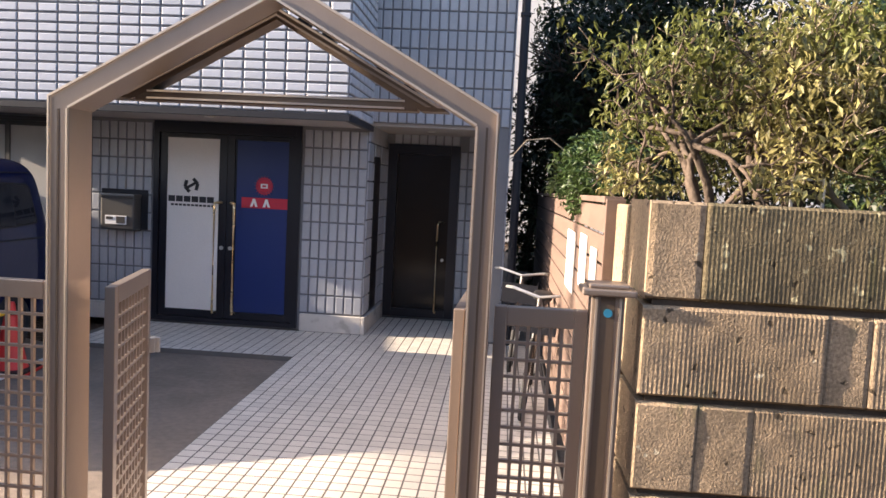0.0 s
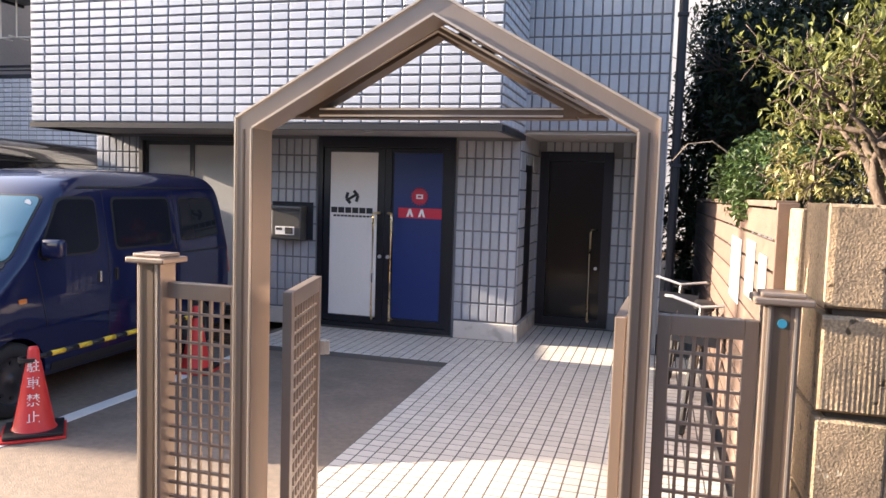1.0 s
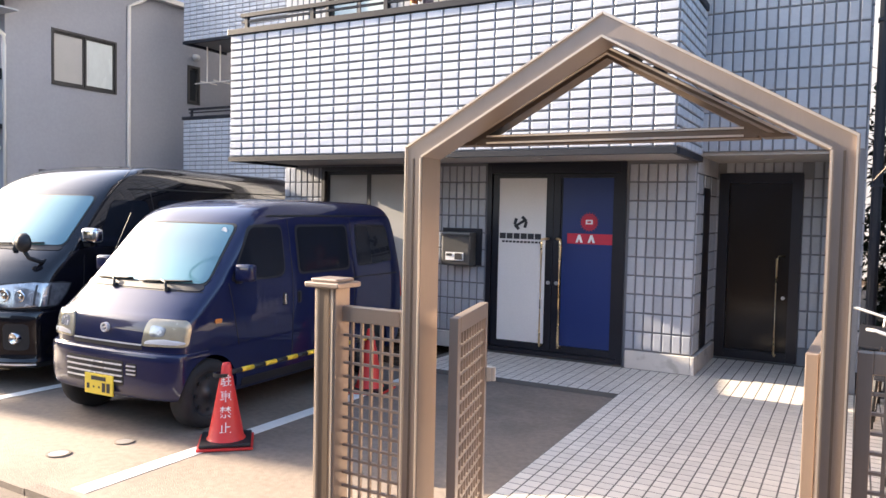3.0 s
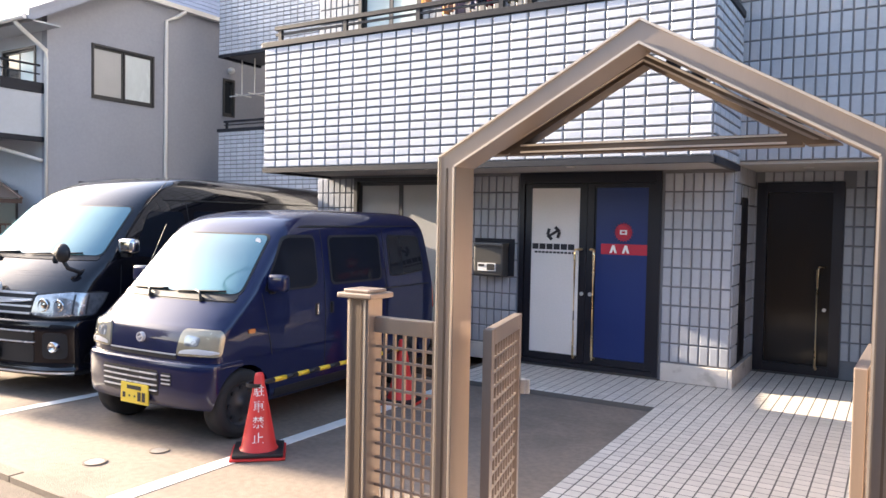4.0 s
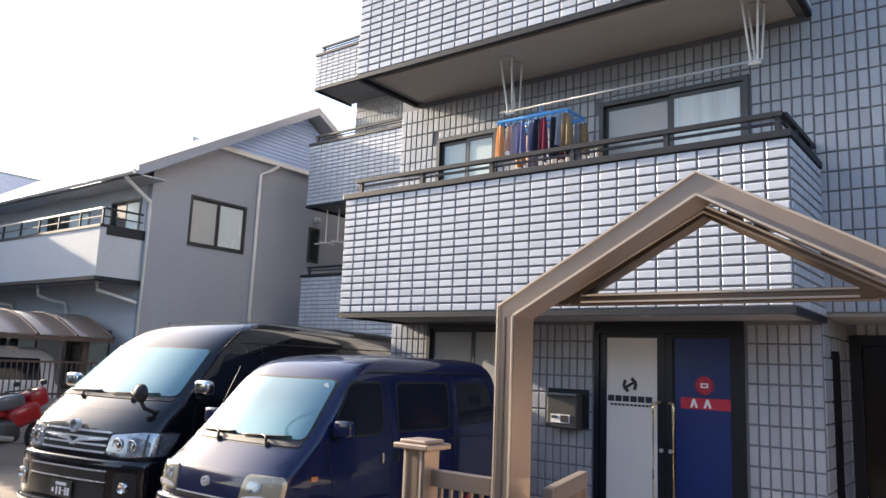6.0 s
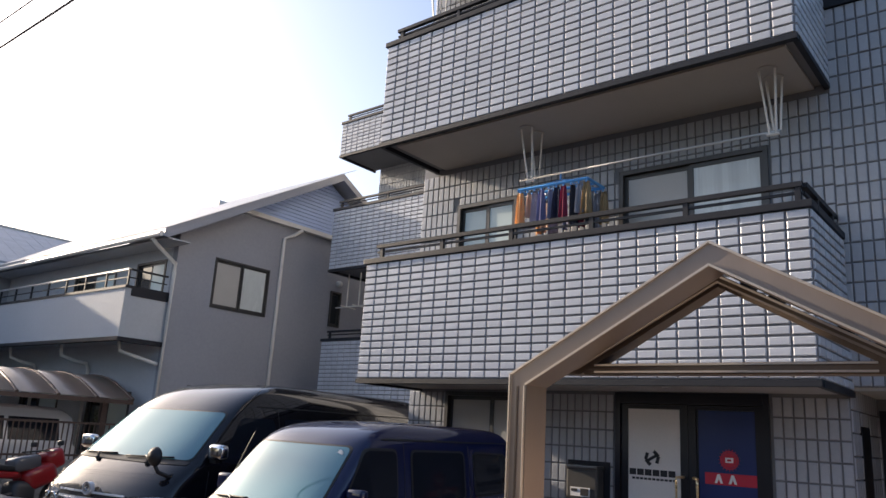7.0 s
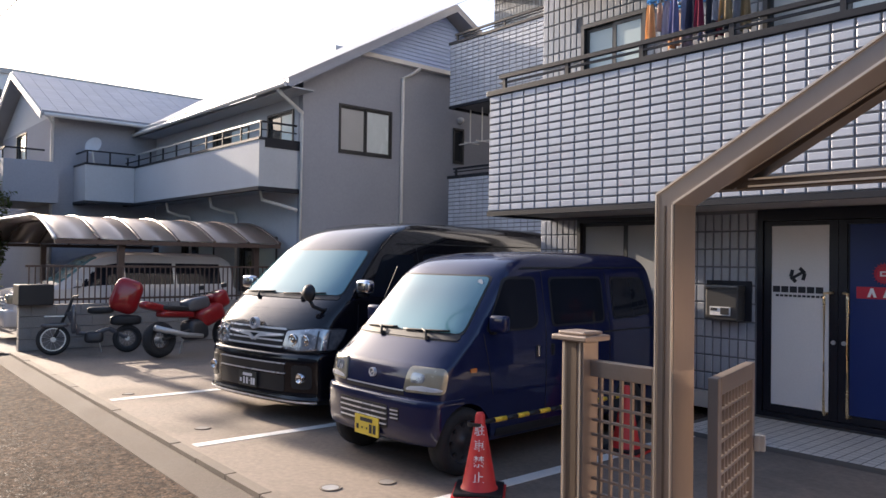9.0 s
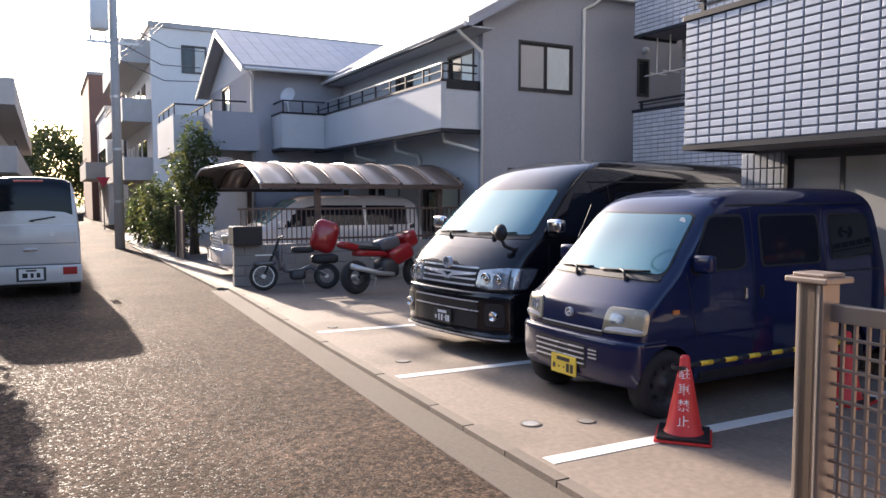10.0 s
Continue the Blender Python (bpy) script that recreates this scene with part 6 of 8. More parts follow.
for s in (-1, 1):
    flank = lambda y, z, s=s: B1.flank(y, z, s)
    for ol in ([(0.80, 1.27), (1.62, 1.24), (1.62, 1.74), (1.12, 1.74)], [(1.78, 1.24), (3.1, 1.24), (3.1, 1.75), (1.78, 1.75)], [(3.25, 1.24), (4.75, 1.24), (4.68, 1.75), (3.25, 1.75)]):
        skin_part("side_window", M_CARGLASS, big, flank, ol, 0.005, 0.06, "dark tinted side window")
    for y in (1.69, 3.17):
        skin_part("door_gap", M_GLASS_SEAL, big, flank, [(y, 0.35), (y + 0.01, 0.35), (y + 0.01, 1.85), (y, 1.85)], 0.0015, 0.003, "", 14, 1)
    skin_part("door_gap", M_GLASS_SEAL, big, flank, [(0.62, 0.74), (0.63, 0.74), (0.66, 1.2), (0.65, 1.2)], 0.0015, 0.003, "", 10, 1)
    skin_part("roof_gutter", M_GLASS_SEAL, big, flank, [(1.35, 1.86), (4.8, 1.87), (4.8, 1.882), (1.4, 1.875)], 0.008, 0.004, "", 3, 28)
    for y in (1.5, 1.82):
        part("door_handle", boxes((s * 0.925 - 0.014, s * 0.925 + 0.016, y, y + 0.12, 1.05, 1.08), bevel=0.006), M_CHROME, big)
    lamp = skin_part("headlamp", M_CLEARLAMP, big, B1.front, [(s * 0.47, 0.755), (s * 0.66, 0.735), (s * 1.08, 0.75), (s * 1.17, 0.86), (s * 1.20, 0.955), (s * 0.84, 0.965), (s * 0.50, 0.93)], 0.012, 0.03, "clear chrome-backed headlamp", 12, 20)
    for a, r in ((0.60, 0.062), (0.76, 0.055)):
        c = B1.front(s * a, 0.845)
        cup = part("lamp_core", lathe(bmesh.new(), [(r, -0.014), (r * 0.9, -0.026), (r * 0.7, -0.012), (r * 0.35, -0.02), (0.002, -0.024)], (c.x, c.y, c.z), "y", 22), M_CHROME, lamp, "", True)
    for a in (0.88, 0.99):
        skin_part("lamp_divider", M_RIM, lamp, B1.front, rect(s * a - 0.008, s * a + 0.008, 0.765, 0.945), 0.0145, 0.004, "", 6, 2)
    skin_part("lamp_bezel", M_BLACKPLASTIC, big, B1.front, [(s * 0.45, 0.738), (s * 0.66, 0.72), (s * 1.10, 0.732), (s * 1.2, 0.86), (s * 1.225, 0.965), (s * 0.84, 0.978), (s * 0.48, 0.943)], 0.004, 0.03, "", 10, 20)
    c = BB.front(s * 0.76, 0.47)
    fog = part("fog_lamp", lathe(bmesh.new(), [(0.052, 0.02), (0.052, -0.03), (0.044, -0.034), (0.036, -0.018), (0.002, -0.014)], (c.x, c.y, c.z), "y", 22), M_CHROME, big, "round fog lamp", True)
    skin_part("fog_recess", M_BLACKPLASTIC, big, BB.front, rect(s * 0.76 - 0.12, s * 0.76 + 0.12, 0.36, 0.6), 0.003, 0.05, "", 8, 8)
    rounded("mirror", M_CHROME, big, s * 1.01, 0.66, 1.39, 0.2, 0.12, 0.15, "chrome door mirror")
    part("mirror_arm", boxes((s * 0.93 - 0.06, s * 0.93 + 0.06, 0.66, 0.72, 1.28, 1.33), bevel=0.01), M_BLACKPLASTIC, big)
    for y, r, x in BW:
        wheel(big, s * x, y, r, s, M_RIMBRIGHT, 0.19)
skin_part("grille", M_BLACKPLASTIC, big, B1.front, [(-0.47, 0.745), (0.47, 0.745), (0.49, 0.95), (-0.49, 0.95)], 0.006, 0.02, "", 8, 20)
for k in range(3):
    z = 0.755 + k * 0.062
    skin_part("grille_slat", M_CHROME_LIT, big, B1.front, [(-0.465, z), (0.465, z), (0.47, z + 0.018), (-0.47, z + 0.018)], 0.022, 0.006, "", 4, 20)
for s in (-1, 1):
    skin_part("grille_wing", M_CHROME_LIT, big, B1.front, [(s * 0.02, 0.80), (s * 0.10, 0.855), (s * 0.47, 0.868), (s * 0.47, 0.885), (s * 0.09, 0.88), (s * 0.0, 0.83)], 0.026, 0.006, "", 6, 16)
skin_part("grille_surround", M_CHROME_LIT, big, B1.front, [(-0.49, 0.935), (-0.14, 0.935), (0.14, 0.935), (0.49, 0.935), (0.49, 0.953), (-0.49, 0.953)], 0.02, 0.006, "", 4, 20)
for z, h in ((0.60, 0.012), (0.50, 0.012)):
    skin_part("bumper_slat", M_CHROME_LIT, big, BB.front, rect(-0.56, 0.56, z, z + h), 0.014, 0.004, "", 3, 20)
for z0, z1 in ((0.515, 0.595), (0.32, 0.485)):
    skin_part("bumper_mouth", M_BLACKPLASTIC, big, BB.front, rect(-0.55, 0.55, z0, z1), 0.004, 0.02, "", 5, 20)
skin_part("lip_trim", M_CHROME_LIT, big, BB.front, rect(-0.95, 0.95, 0.225, 0.24), 0.006, 0.004, "", 3, 26)
em = part("emblem", disc(bmesh.new(), (0, 0.01, 0.985), "y", 0.062, 0.05, 28, 0.05), M_CHROME_LIT, big)
part("emblem_bar", disc(bmesh.new(), (0, -0.005, 0.985), "y", 0.03, 0.03, 20, 0.02), M_CHROME, em)
plate(big, 0.0, -0.062, 0.40, material("dark_plate", (0.03, 0.035, 0.03), 0.4), M_WHITEINK, BARS[:2] + ((-0.07, -0.045, -0.055, 0.015), (-0.02, 0.01, -0.055, 0.015), (0.03, 0.05, -0.02, -0.01), (0.06, 0.085, -0.055, 0.015), (0.095, 0.13, -0.055, 0.015)))
arm_wiper(big, B1, -0.68, -0.12, 1.285, 1.30)
arm_wiper(big, B1, 0.05, 0.66, 1.285, 1.305)
fm = part("fender_mirror", lathe(bmesh.new(), [(0.002, -0.05), (0.05, -0.042), (0.085, -0.005), (0.09, 0.02), (0.082, 0.026), (0.002, 0.024)], (0.74, 0.12, 1.33), "y", 24), M_BLACKPLASTIC, big, "black round fender mirror", True)
part("mirror_stalk", tube(bmesh.new(), [(0.79, 0.36, 1.16), (0.79, 0.27, 1.15), (0.76, 0.17, 1.19), (0.74, 0.13, 1.27)], 0.02, 8), M_BLACKPLASTIC, fm, "", True)
part("antenna", tube(bmesh.new(), [(0.80, 1.0, 1.72), (0.88, 1.35, 2.1)], 0.006, 5, 0.003), M_BLACKPLASTIC, big)
part("underbody", boxes((-0.6, 0.6, 0.35, 4.8, 0.2, 0.3)), M_BLACKPLASTIC, big)
big.matrix_basis = pose(-7.5, 5.25, 0, 0, 0, 8.7)

# white van down the road, seen from behind
wv = thing("van", "white compact van standing on the road", "van")
M_WHITEPAINT = car_paint("white_paint", (0.62, 0.62, 0.62), 0.3)
L3 = Loft([(0.0, 0.24, 0.55, 0.7, 0.6, 0.58), (0.1, 0.2, 0.7, 0.9, 0.69, 0.6), (0.4, 0.2, 1.0, 1.09, 0.70, 0.6), (0.95, 0.2, 1.02, 1.7, 0.70, 0.58), (1.3, 0.2, 1.02, 1.83, 0.70, 0.575), (3.0, 0.22, 1.02, 1.84, 0.70, 0.575), (3.12, 0.24, 1.02, 1.76, 0.695, 0.575), (3.2, 0.3, 1.0, 1.12, 0.68, 0.6)])
from_mesh("body", L3.body([(0.48, 0.27, 0.62), (2.66, 0.27, 0.62)]), M_WHITEPAINT, wv)
part("rear_window", L3.patch(3.03, 3.178, 5.0, 10.0, 0.008, 8, 16), M_CARGLASS, wv, "dark rear window", True)
part("hatch", boxes((-0.655, 0.655, 3.15, 3.222, 0.5, 1.13), bevel=0.03), M_WHITEPAINT, wv, "", True)
part("hatch_crease", boxes((-0.64, 0.64, 3.2215, 3.2255, 0.83, 0.838)), M_GLASS_SEAL, wv)
part("bumper", boxes((-0.70, 0.70, 3.1, 3.27, 0.22, 0.5), bevel=0.035), M_WHITEPAINT, wv, "", True)
part("bumper_gap", boxes((-0.69, 0.69, 3.14, 3.235, 0.5005, 0.508)), M_GLASS_SEAL, wv)
part("high_brake_lamp", boxes((-0.2, 0.2, 3.06, 3.13, 1.765, 1.80), bevel=0.01), M_REDLENS, wv)
part("hatch_handle", boxes((-0.1, 0.1, 3.223, 3.24, 0.72, 0.76), bevel=0.006), M_CHROME, wv)
part("emblem", disc(bmesh.new(), (-0.3, 3.226, 0.98), "y", 0.04, 0.014, 16), M_CHROME_LIT, wv)
p = part("number_plate", boxes((-0.165, 0.165, 3.272, 3.28, 0.29, 0.455)), M_WHITEINK, wv)
part("plate_frame", boxes((-0.2, 0.2, 3.2705, 3.2725, 0.265, 0.475)), M_RIM, p)
part("plate_print", boxes((-0.07, 0.07, 3.2805, 3.2825, 0.415, 0.44), (-0.12, -0.07, 3.2805, 3.2825, 0.32, 0.39), (-0.03, 0.01, 3.2805, 3.2825, 0.32, 0.39), (0.05, 0.12, 3.2805, 3.2825, 0.32, 0.39)), M_BLACKINK, p)
for s in (-1, 1):
    part("tail_lamp", boxes((s * 0.53 - 0.1, s * 0.53 + 0.1, 3.23, 3.285, 0.35, 0.47), bevel=0.012), M_REDLENS, wv, "red tail lamp in the bumper")
    part("mirror", boxes((s * 0.78 - 0.06, s * 0.78 + 0.06, 0.72, 0.78, 1.1, 1.26), bevel=0.02), M_BLACKPLASTIC, wv)
    for y in (0.48, 2.66):
        wheel(wv, s * 0.615, y, 0.27, s, M_RIMBRIGHT, 0.155)
    u0, u1 = (3.12, 3.9) if s > 0 else (11.88, 11.1)
    part("side_window", L3.patch(1.5, 2.9, u0, u1, 0.006, 4, 4), M_CARGLASS, wv, "", True)
wiper(wv, (0.0, 3.22, 1.16), (-0.35, 3.2, 1.22))
part("underbody", boxes((-0.5, 0.5, 0.25, 3.1, 0.17, 0.26)), M_BLACKPLASTIC, wv)
wv.matrix_basis = pose(-18.7, 1.1, -0.04, 0, 0, -90) @ Matrix.Scale(1.14, 4)

# silver people carrier under the carport
mpv = thing("car", "silver people carrier parked under the carport", "car")
M_SILVER = car_paint("silver_paint", (0.62, 0.6, 0.59), 0.25)
L4 = Loft([(0.0, 0.3, 0.6, 0.75, 0.70, 0.66), (0.08, 0.25, 0.8, 0.95, 0.8, 0.68), (0.8, 0.22, 0.98, 1.08, 0.86, 0.68), (1.7, 0.22, 1.0, 1.68, 0.86, 0.6), (2.2, 0.22, 1.0, 1.76, 0.86, 0.6), (4.3, 0.24, 1.0, 1.74, 0.86, 0.6), (4.6, 0.28, 1.0, 1.6, 0.84, 0.6), (4.7, 0.3, 0.9, 1.0, 0.8, 0.6)])
from_mesh("body", L4.body([(0.85, 0.31, 0.78), (3.6, 0.31, 0.78)]), M_SILVER, mpv)
part("windscreen", L4.patch(0.9, 1.66, 5.4, 9.6, 0.009, 18, 21), M_SCREEN, mpv, "", True)
for u0, u1, s in ((3.12, 3.9, 1), (11.88, 11.1, -1)):
    for ya, yb, s0 in ((1.1, 2.1, 0.5), (2.18, 3.2, 0.0), (3.28, 4.3, 0.0)):
        part("side_window", L4.patch(ya, yb, u0, u1, 0.006, 5, 5, s0, 0.0), M_CARGLASS, mpv, "", True)
for s in (-1, 1):
    part("headlamp", boxes((s * 0.62 - 0.16, s * 0.62 + 0.16, -0.02, 0.2, 0.72, 0.9), bevel=0.03), M_LAMP, mpv, "", True)
    part("mirror", boxes((s * 0.95 - 0.1, s * 0.95 + 0.1, 1.15, 1.25, 1.05, 1.2), bevel=0.03), M_SILVER, mpv, "", True)
    for y in (0.85, 3.6):
        wheel(mpv, s * 0.77, y, 0.31, s, M_RIMBRIGHT, 0.19)
part("bumper", boxes((-0.82, 0.82, -0.08, 0.2, 0.26, 0.6), bevel=0.05), M_SILVER, mpv, "", True)
for k in range(4):
    part("grille_slat", boxes((-0.42, 0.42, -0.03, 0.0, 0.62 + k * 0.065, 0.65 + k * 0.065), bevel=0.005), M_CHROME_LIT, mpv)
part("underbody", boxes((-0.6, 0.6, 0.3, 4.4, 0.2, 0.28)), M_BLACKPLASTIC, mpv)
mpv.matrix_basis = pose(-17.3, 4.7, 0)

# ---- cones and the striped bar ----
M_CONE = material("red_cone_plastic", (0.62, 0.035, 0.03), 0.45, vary=0.12, scale=5, grain=0.08)
CH, CR = 0.585, 0.125


def cone_r(z):
    return 0.028 + (CR - 0.028) * (1 - (z - 0.05) / (CH - 0.05))


def cone_thing(label):
    c = thing("traffic_cone", label, "traffic cone", group="cones by the van")
    bm = bmesh.new()
    lathe(bm, [(CR + 0.012, 0.045), (CR, 0.06), (cone_r(0.3), 0.3), (cone_r(CH - 0.1), CH - 0.1), (0.04, CH - 0.09), (0.034, CH - 0.02), (0.026, CH), (0.001, CH + 0.004)], (0, 0, 0), "z", 32)
    part("cone_body", bm, M_CONE, c, "", True)
    part("skirt", boxes((-0.19, 0.19, -0.19, 0.19, 0.004, 0.02), bevel=0.004), M_CONE, c, "red rubber foot")
    bm = boxes((-0.175, 0.175, -0.175, 0.175, 0.021, 0.045), bevel=0.008)
    part("weight", bm, M_BLACKPLASTIC, c, "black rubber weight")
    return c


cone = cone_thing("red traffic cone with white upright lettering")
for k, ch in enumerate("駐車禁止"):
    cu = bpy.data.curves.new("letter", "FONT")
    cu.body, cu.size, cu.align_x = ch, 0.085, "CENTER"
    tmp = new("letter", cu)
    me = bpy.data.meshes.new_from_object(tmp.evaluated_get(bpy.context.evaluated_depsgraph_get()))
    bpy.data.objects.remove(tmp)
    zc = 0.435 - k * 0.108
    for v in me.vertices:
        z = zc + v.co.y
        r = cone_r(z) + 0.0025
        a = v.co.x / max(r, 0.05) - math.pi / 2
        v.co = (r * math.cos(a), r * math.sin(a), z)
    from_mesh("letter", me, M_WHITEINK, cone)
cone.matrix_basis = pose(-4.05, 5.28, 0, 0, 0, 42)
cone2 = cone_thing("red traffic cone behind the lattice panel")
cone2.matrix_basis = pose(-4.1, 7.15, 0, 0, 0, 10)
bar = thing("striped_bar", "yellow and black striped bar between two cones", "barrier bar", (-4.04, 6.2, 0.5))
M_BARYEL = material("bar_yellow", (0.75, 0.5, 0.03), 0.4, vary=0.06)
for k in range(14):
    a, b = 5.33 + k * 0.127, 5.33 + (k + 1) * 0.127
    part("segment", tube(bmesh.new(), [(-4.08 - 0.03 * (a - 5.36) / 1.8, a, 0.50), (-4.08 - 0.03 * (b - 5.36) / 1.8, b, 0.50)], 0.018, 10), M_BLACKPLASTIC if k % 2 == 0 else M_BARYEL, bar, "", True)
for y, x in ((5.27, -4.08), (7.15, -4.1)):
    part("ring", disc(bmesh.new(), (x, y, 0.50), "z", 0.065, 0.025, 20, 0.046), M_BLACKPLASTIC, bar)

# ---- laundry on the balcony ----
M_GALV = material("galvanised", (0.55, 0.55, 0.55), 0.4, 0.7)
def pole_bracket(x, up=0.0, rise=0.0):
    br = thing("pole_bracket", "white metal clothes-pole bracket under the soffit", "bracket", (x, 8.8, 5.37 + rise), "clothes-pole brackets")
    part("foot", disc(bmesh.new(), (x, 8.7, 5.362 + rise), "z", 0.1, 0.012, 18), M_SOFFIT, br)
    part("foot", disc(bmesh.new(), (x, 8.92, 5.362 + rise), "z", 0.1, 0.012, 18), M_SOFFIT, br)
    for dx in (-0.06, 0.06):
        part("rod", tube(bmesh.new(), [(x + dx * 1.3, 8.68, 5.355 + rise), (x + dx * 0.5, 8.80, 4.86 + up)], 0.012, 6), M_PIPE, br)
        part("rod", tube(bmesh.new(), [(x + dx * 1.3, 8.92, 5.355 + rise), (x + dx * 0.5, 8.96, 4.95 + up)], 0.012, 6), M_PIPE, br)
    part("hook", tube(bmesh.new(), [(x - 0.06, 8.8, 4.86 + up), (x + 0.06, 8.8, 4.86 + up)], 0.014, 6), M_PIPE, br)
    part("hook", tube(bmesh.new(), [(x - 0.03, 8.78, 4.93 + up), (x - 0.03, 8.98, 4.95 + up)], 0.012, 6), M_PIPE, br)


pole_bracket(-4.85, -0.1, LIFT)
pole_bracket(-2.02, -0.1, LIFT)
pole_bracket(-6.56, 2.55, 3.05 + LIFT)
pole_bracket(-3.6, 2.55, 3.05 + LIFT)
tagged(part("clothes_pole", tube(bmesh.new(), [(-6.68, 8.8, 7.44), (-3.4, 8.8, 7.44)], 0.014, 8), M_GALV, None, "", True), "thin steel clothes pole below the balcony soffit", "clothes pole")
tagged(part("clothes_pole", tube(bmesh.new(), [(-5.0, 8.8, 4.785), (-1.95, 8.8, 4.785)], 0.014, 8), M_GALV, None, "", True), "thin steel clothes pole below the balcony soffit", "clothes pole")
rear_rack = thing("pole_bracket", "white metal clothes rack under the rear balcony", "bracket", (-13.69, 14.2, 5.3), "clothes-pole brackets")
for dx in (0.0, 0.42):
    part("rod", tube(bmesh.new(), [(-13.69 + dx, 14.2, 5.446), (-13.69 + dx, 14.2, 4.61)], 0.016, 6), M_PIPE, rear_rack)
    part("hook", tube(bmesh.new(), [(-13.69 + dx, 14.0, 4.61), (-13.69 + dx, 14.5, 4.61)], 0.016, 6), M_PIPE, rear_rack)
part("rail", tube(bmesh.new(), [(-13.69 - 0.4, 14.2, 4.61), (-13.69 + 1.6, 14.2, 4.61)], 0.016, 6), M_PIPE, rear_rack)
hanger = thing("clothes_hanger", "sky-blue plastic peg hanger on the clothes pole", "peg hanger", (-4.42, 8.8, 4.88))
M_HBLUE = material("blue_plastic", (0.1, 0.36, 0.8), 0.4)
part("hook", tube(bmesh.new(), [(-4.42, 8.8, 4.80), (-4.42, 8.8, 4.70)], 0.012, 6), M_HBLUE, hanger)
for xa, ya, xb, yb in ((-4.88, 8.6, -3.96, 8.6), (-4.88, 9.0, -3.96, 9.0), (-4.88, 8.6, -4.88, 9.0), (-3.96, 8.6, -3.96, 9.0), (-4.88, 8.8, -3.96, 8.8)):
    part("frame_bar", tube(bmesh.new(), [(xa, ya, 4.58), (xb, yb, 4.58)], 0.019, 6), M_HBLUE, hanger)
for xa, ya in ((-4.8, 8.62), (-4.04, 8.62), (-4.8, 8.98), (-4.04, 8.98)):
    part("chain", tube(bmesh.new(), [(-4.42, 8.8, 4.70), (xa, ya, 4.58)], 0.006, 5), M_HBLUE, hanger)
WASH = ((0.75, 0.45, 0.22), (0.7, 0.5, 0.4), (0.55, 0.5, 0.62), (0.22, 0.22, 0.42), (0.32, 0.34, 0.5), (0.04, 0.04, 0.08), (0.3, 0.04, 0.09), (0.05, 0.05, 0.07), (0.42, 0.44, 0.52), (0.45, 0.34, 0.2))
for k in range(20):
    x = -4.85 + (k // 2) * 0.098
    y = 8.6 if k % 2 == 0 else 9.0
    col = WASH[(k // 2) % 10]
    drop = 0.3 + 0.16 * random.random()
    wide = 0.085 + 0.04 * random.random()
    bm = bmesh.new()
    n, m = 6, 6
    vs = []
    for i in range(n + 1):
        row = []
        for j in range(m + 1):
            f, g = i / n, j / m
            row.append(bm.verts.new((x + (f - 0.5) * wide * (0.6 + 0.5 * g ** 0.5), y + 0.03 * math.sin(f * 9 + k) * (0.3 + g) + 0.02 * (k % 3), 4.545 - drop * g)))
        vs.append(row)
    for i in range(n):
        for j in range(m):
            bm.faces.new((vs[i][j], vs[i + 1][j], vs[i + 1][j + 1], vs[i][j + 1]))
    ext = bmesh.ops.solidify(bm, geom=bm.faces[:], thickness=0.006)
    tagged(part("hung_cloth", bm, material("cloth", col, 0.9, vary=0.15, scale=12), None, "", True), "small coloured cloth pegged to the hanger", "laundry", "pegged laundry")
    part("peg", boxes((x - 0.008, x + 0.008, y - 0.01, y + 0.01, 4.535, 4.585)), M_HBLUE, hanger)


# ---- plants ----
def leaf_material(name, color, second, each=0.45, glow=0.25):
    m = material(name, color, 0.45, vary=0.25, scale=0.8, grain=0.15, each=each, island=True, second=second, second_scale=1.6, second_at=0.5)
    b = m.node_tree.nodes["Principled BSDF"]
    n, l = m.node_tree.nodes, m.node_tree.links
    lit = n.new("ShaderNodeBsdfTranslucent")
    mix = n.new("ShaderNodeMixShader")
    mix.inputs[0].default_value = glow
    l.new(b.inputs["Base Color"].links[0].from_socket, lit.inputs[0])
    l.new(b.outputs[0], mix.inputs[1]), l.new(lit.outputs[0], mix.inputs[2])
    l.new(mix.outputs[0], n["Material Output"].inputs[0])
    return m


M_BARK = material("bark", (0.085, 0.063, 0.047), 0.9, vary=0.3, scale=6, bump=0.9, bump_scale=40, grain=0.3)
M_BARKPALE = material("pale_bark", (0.3, 0.25, 0.19), 0.9, vary=0.3, scale=6, bump=0.8, bump_scale=40, grain=0.3)
M_LEAFYELLOW = leaf_material("yellowing_leaves", (0.12, 0.135, 0.035), (0.24, 0.215, 0.085), glow=0.35)
M_LEAFGREEN = leaf_material("green_leaves", (0.045, 0.08, 0.022), (0.1, 0.13, 0.035))
# near-black green: the deep shade is put into the leaf colour
M_LEAFDARK = leaf_material("shaded_leaves", (0.018, 0.032, 0.014), (0.03, 0.045, 0.018))
M_LEAFHEDGE = leaf_material("hedge_leaves", (0.07, 0.095, 0.03), (0.16, 0.16, 0.05), glow=0.45)


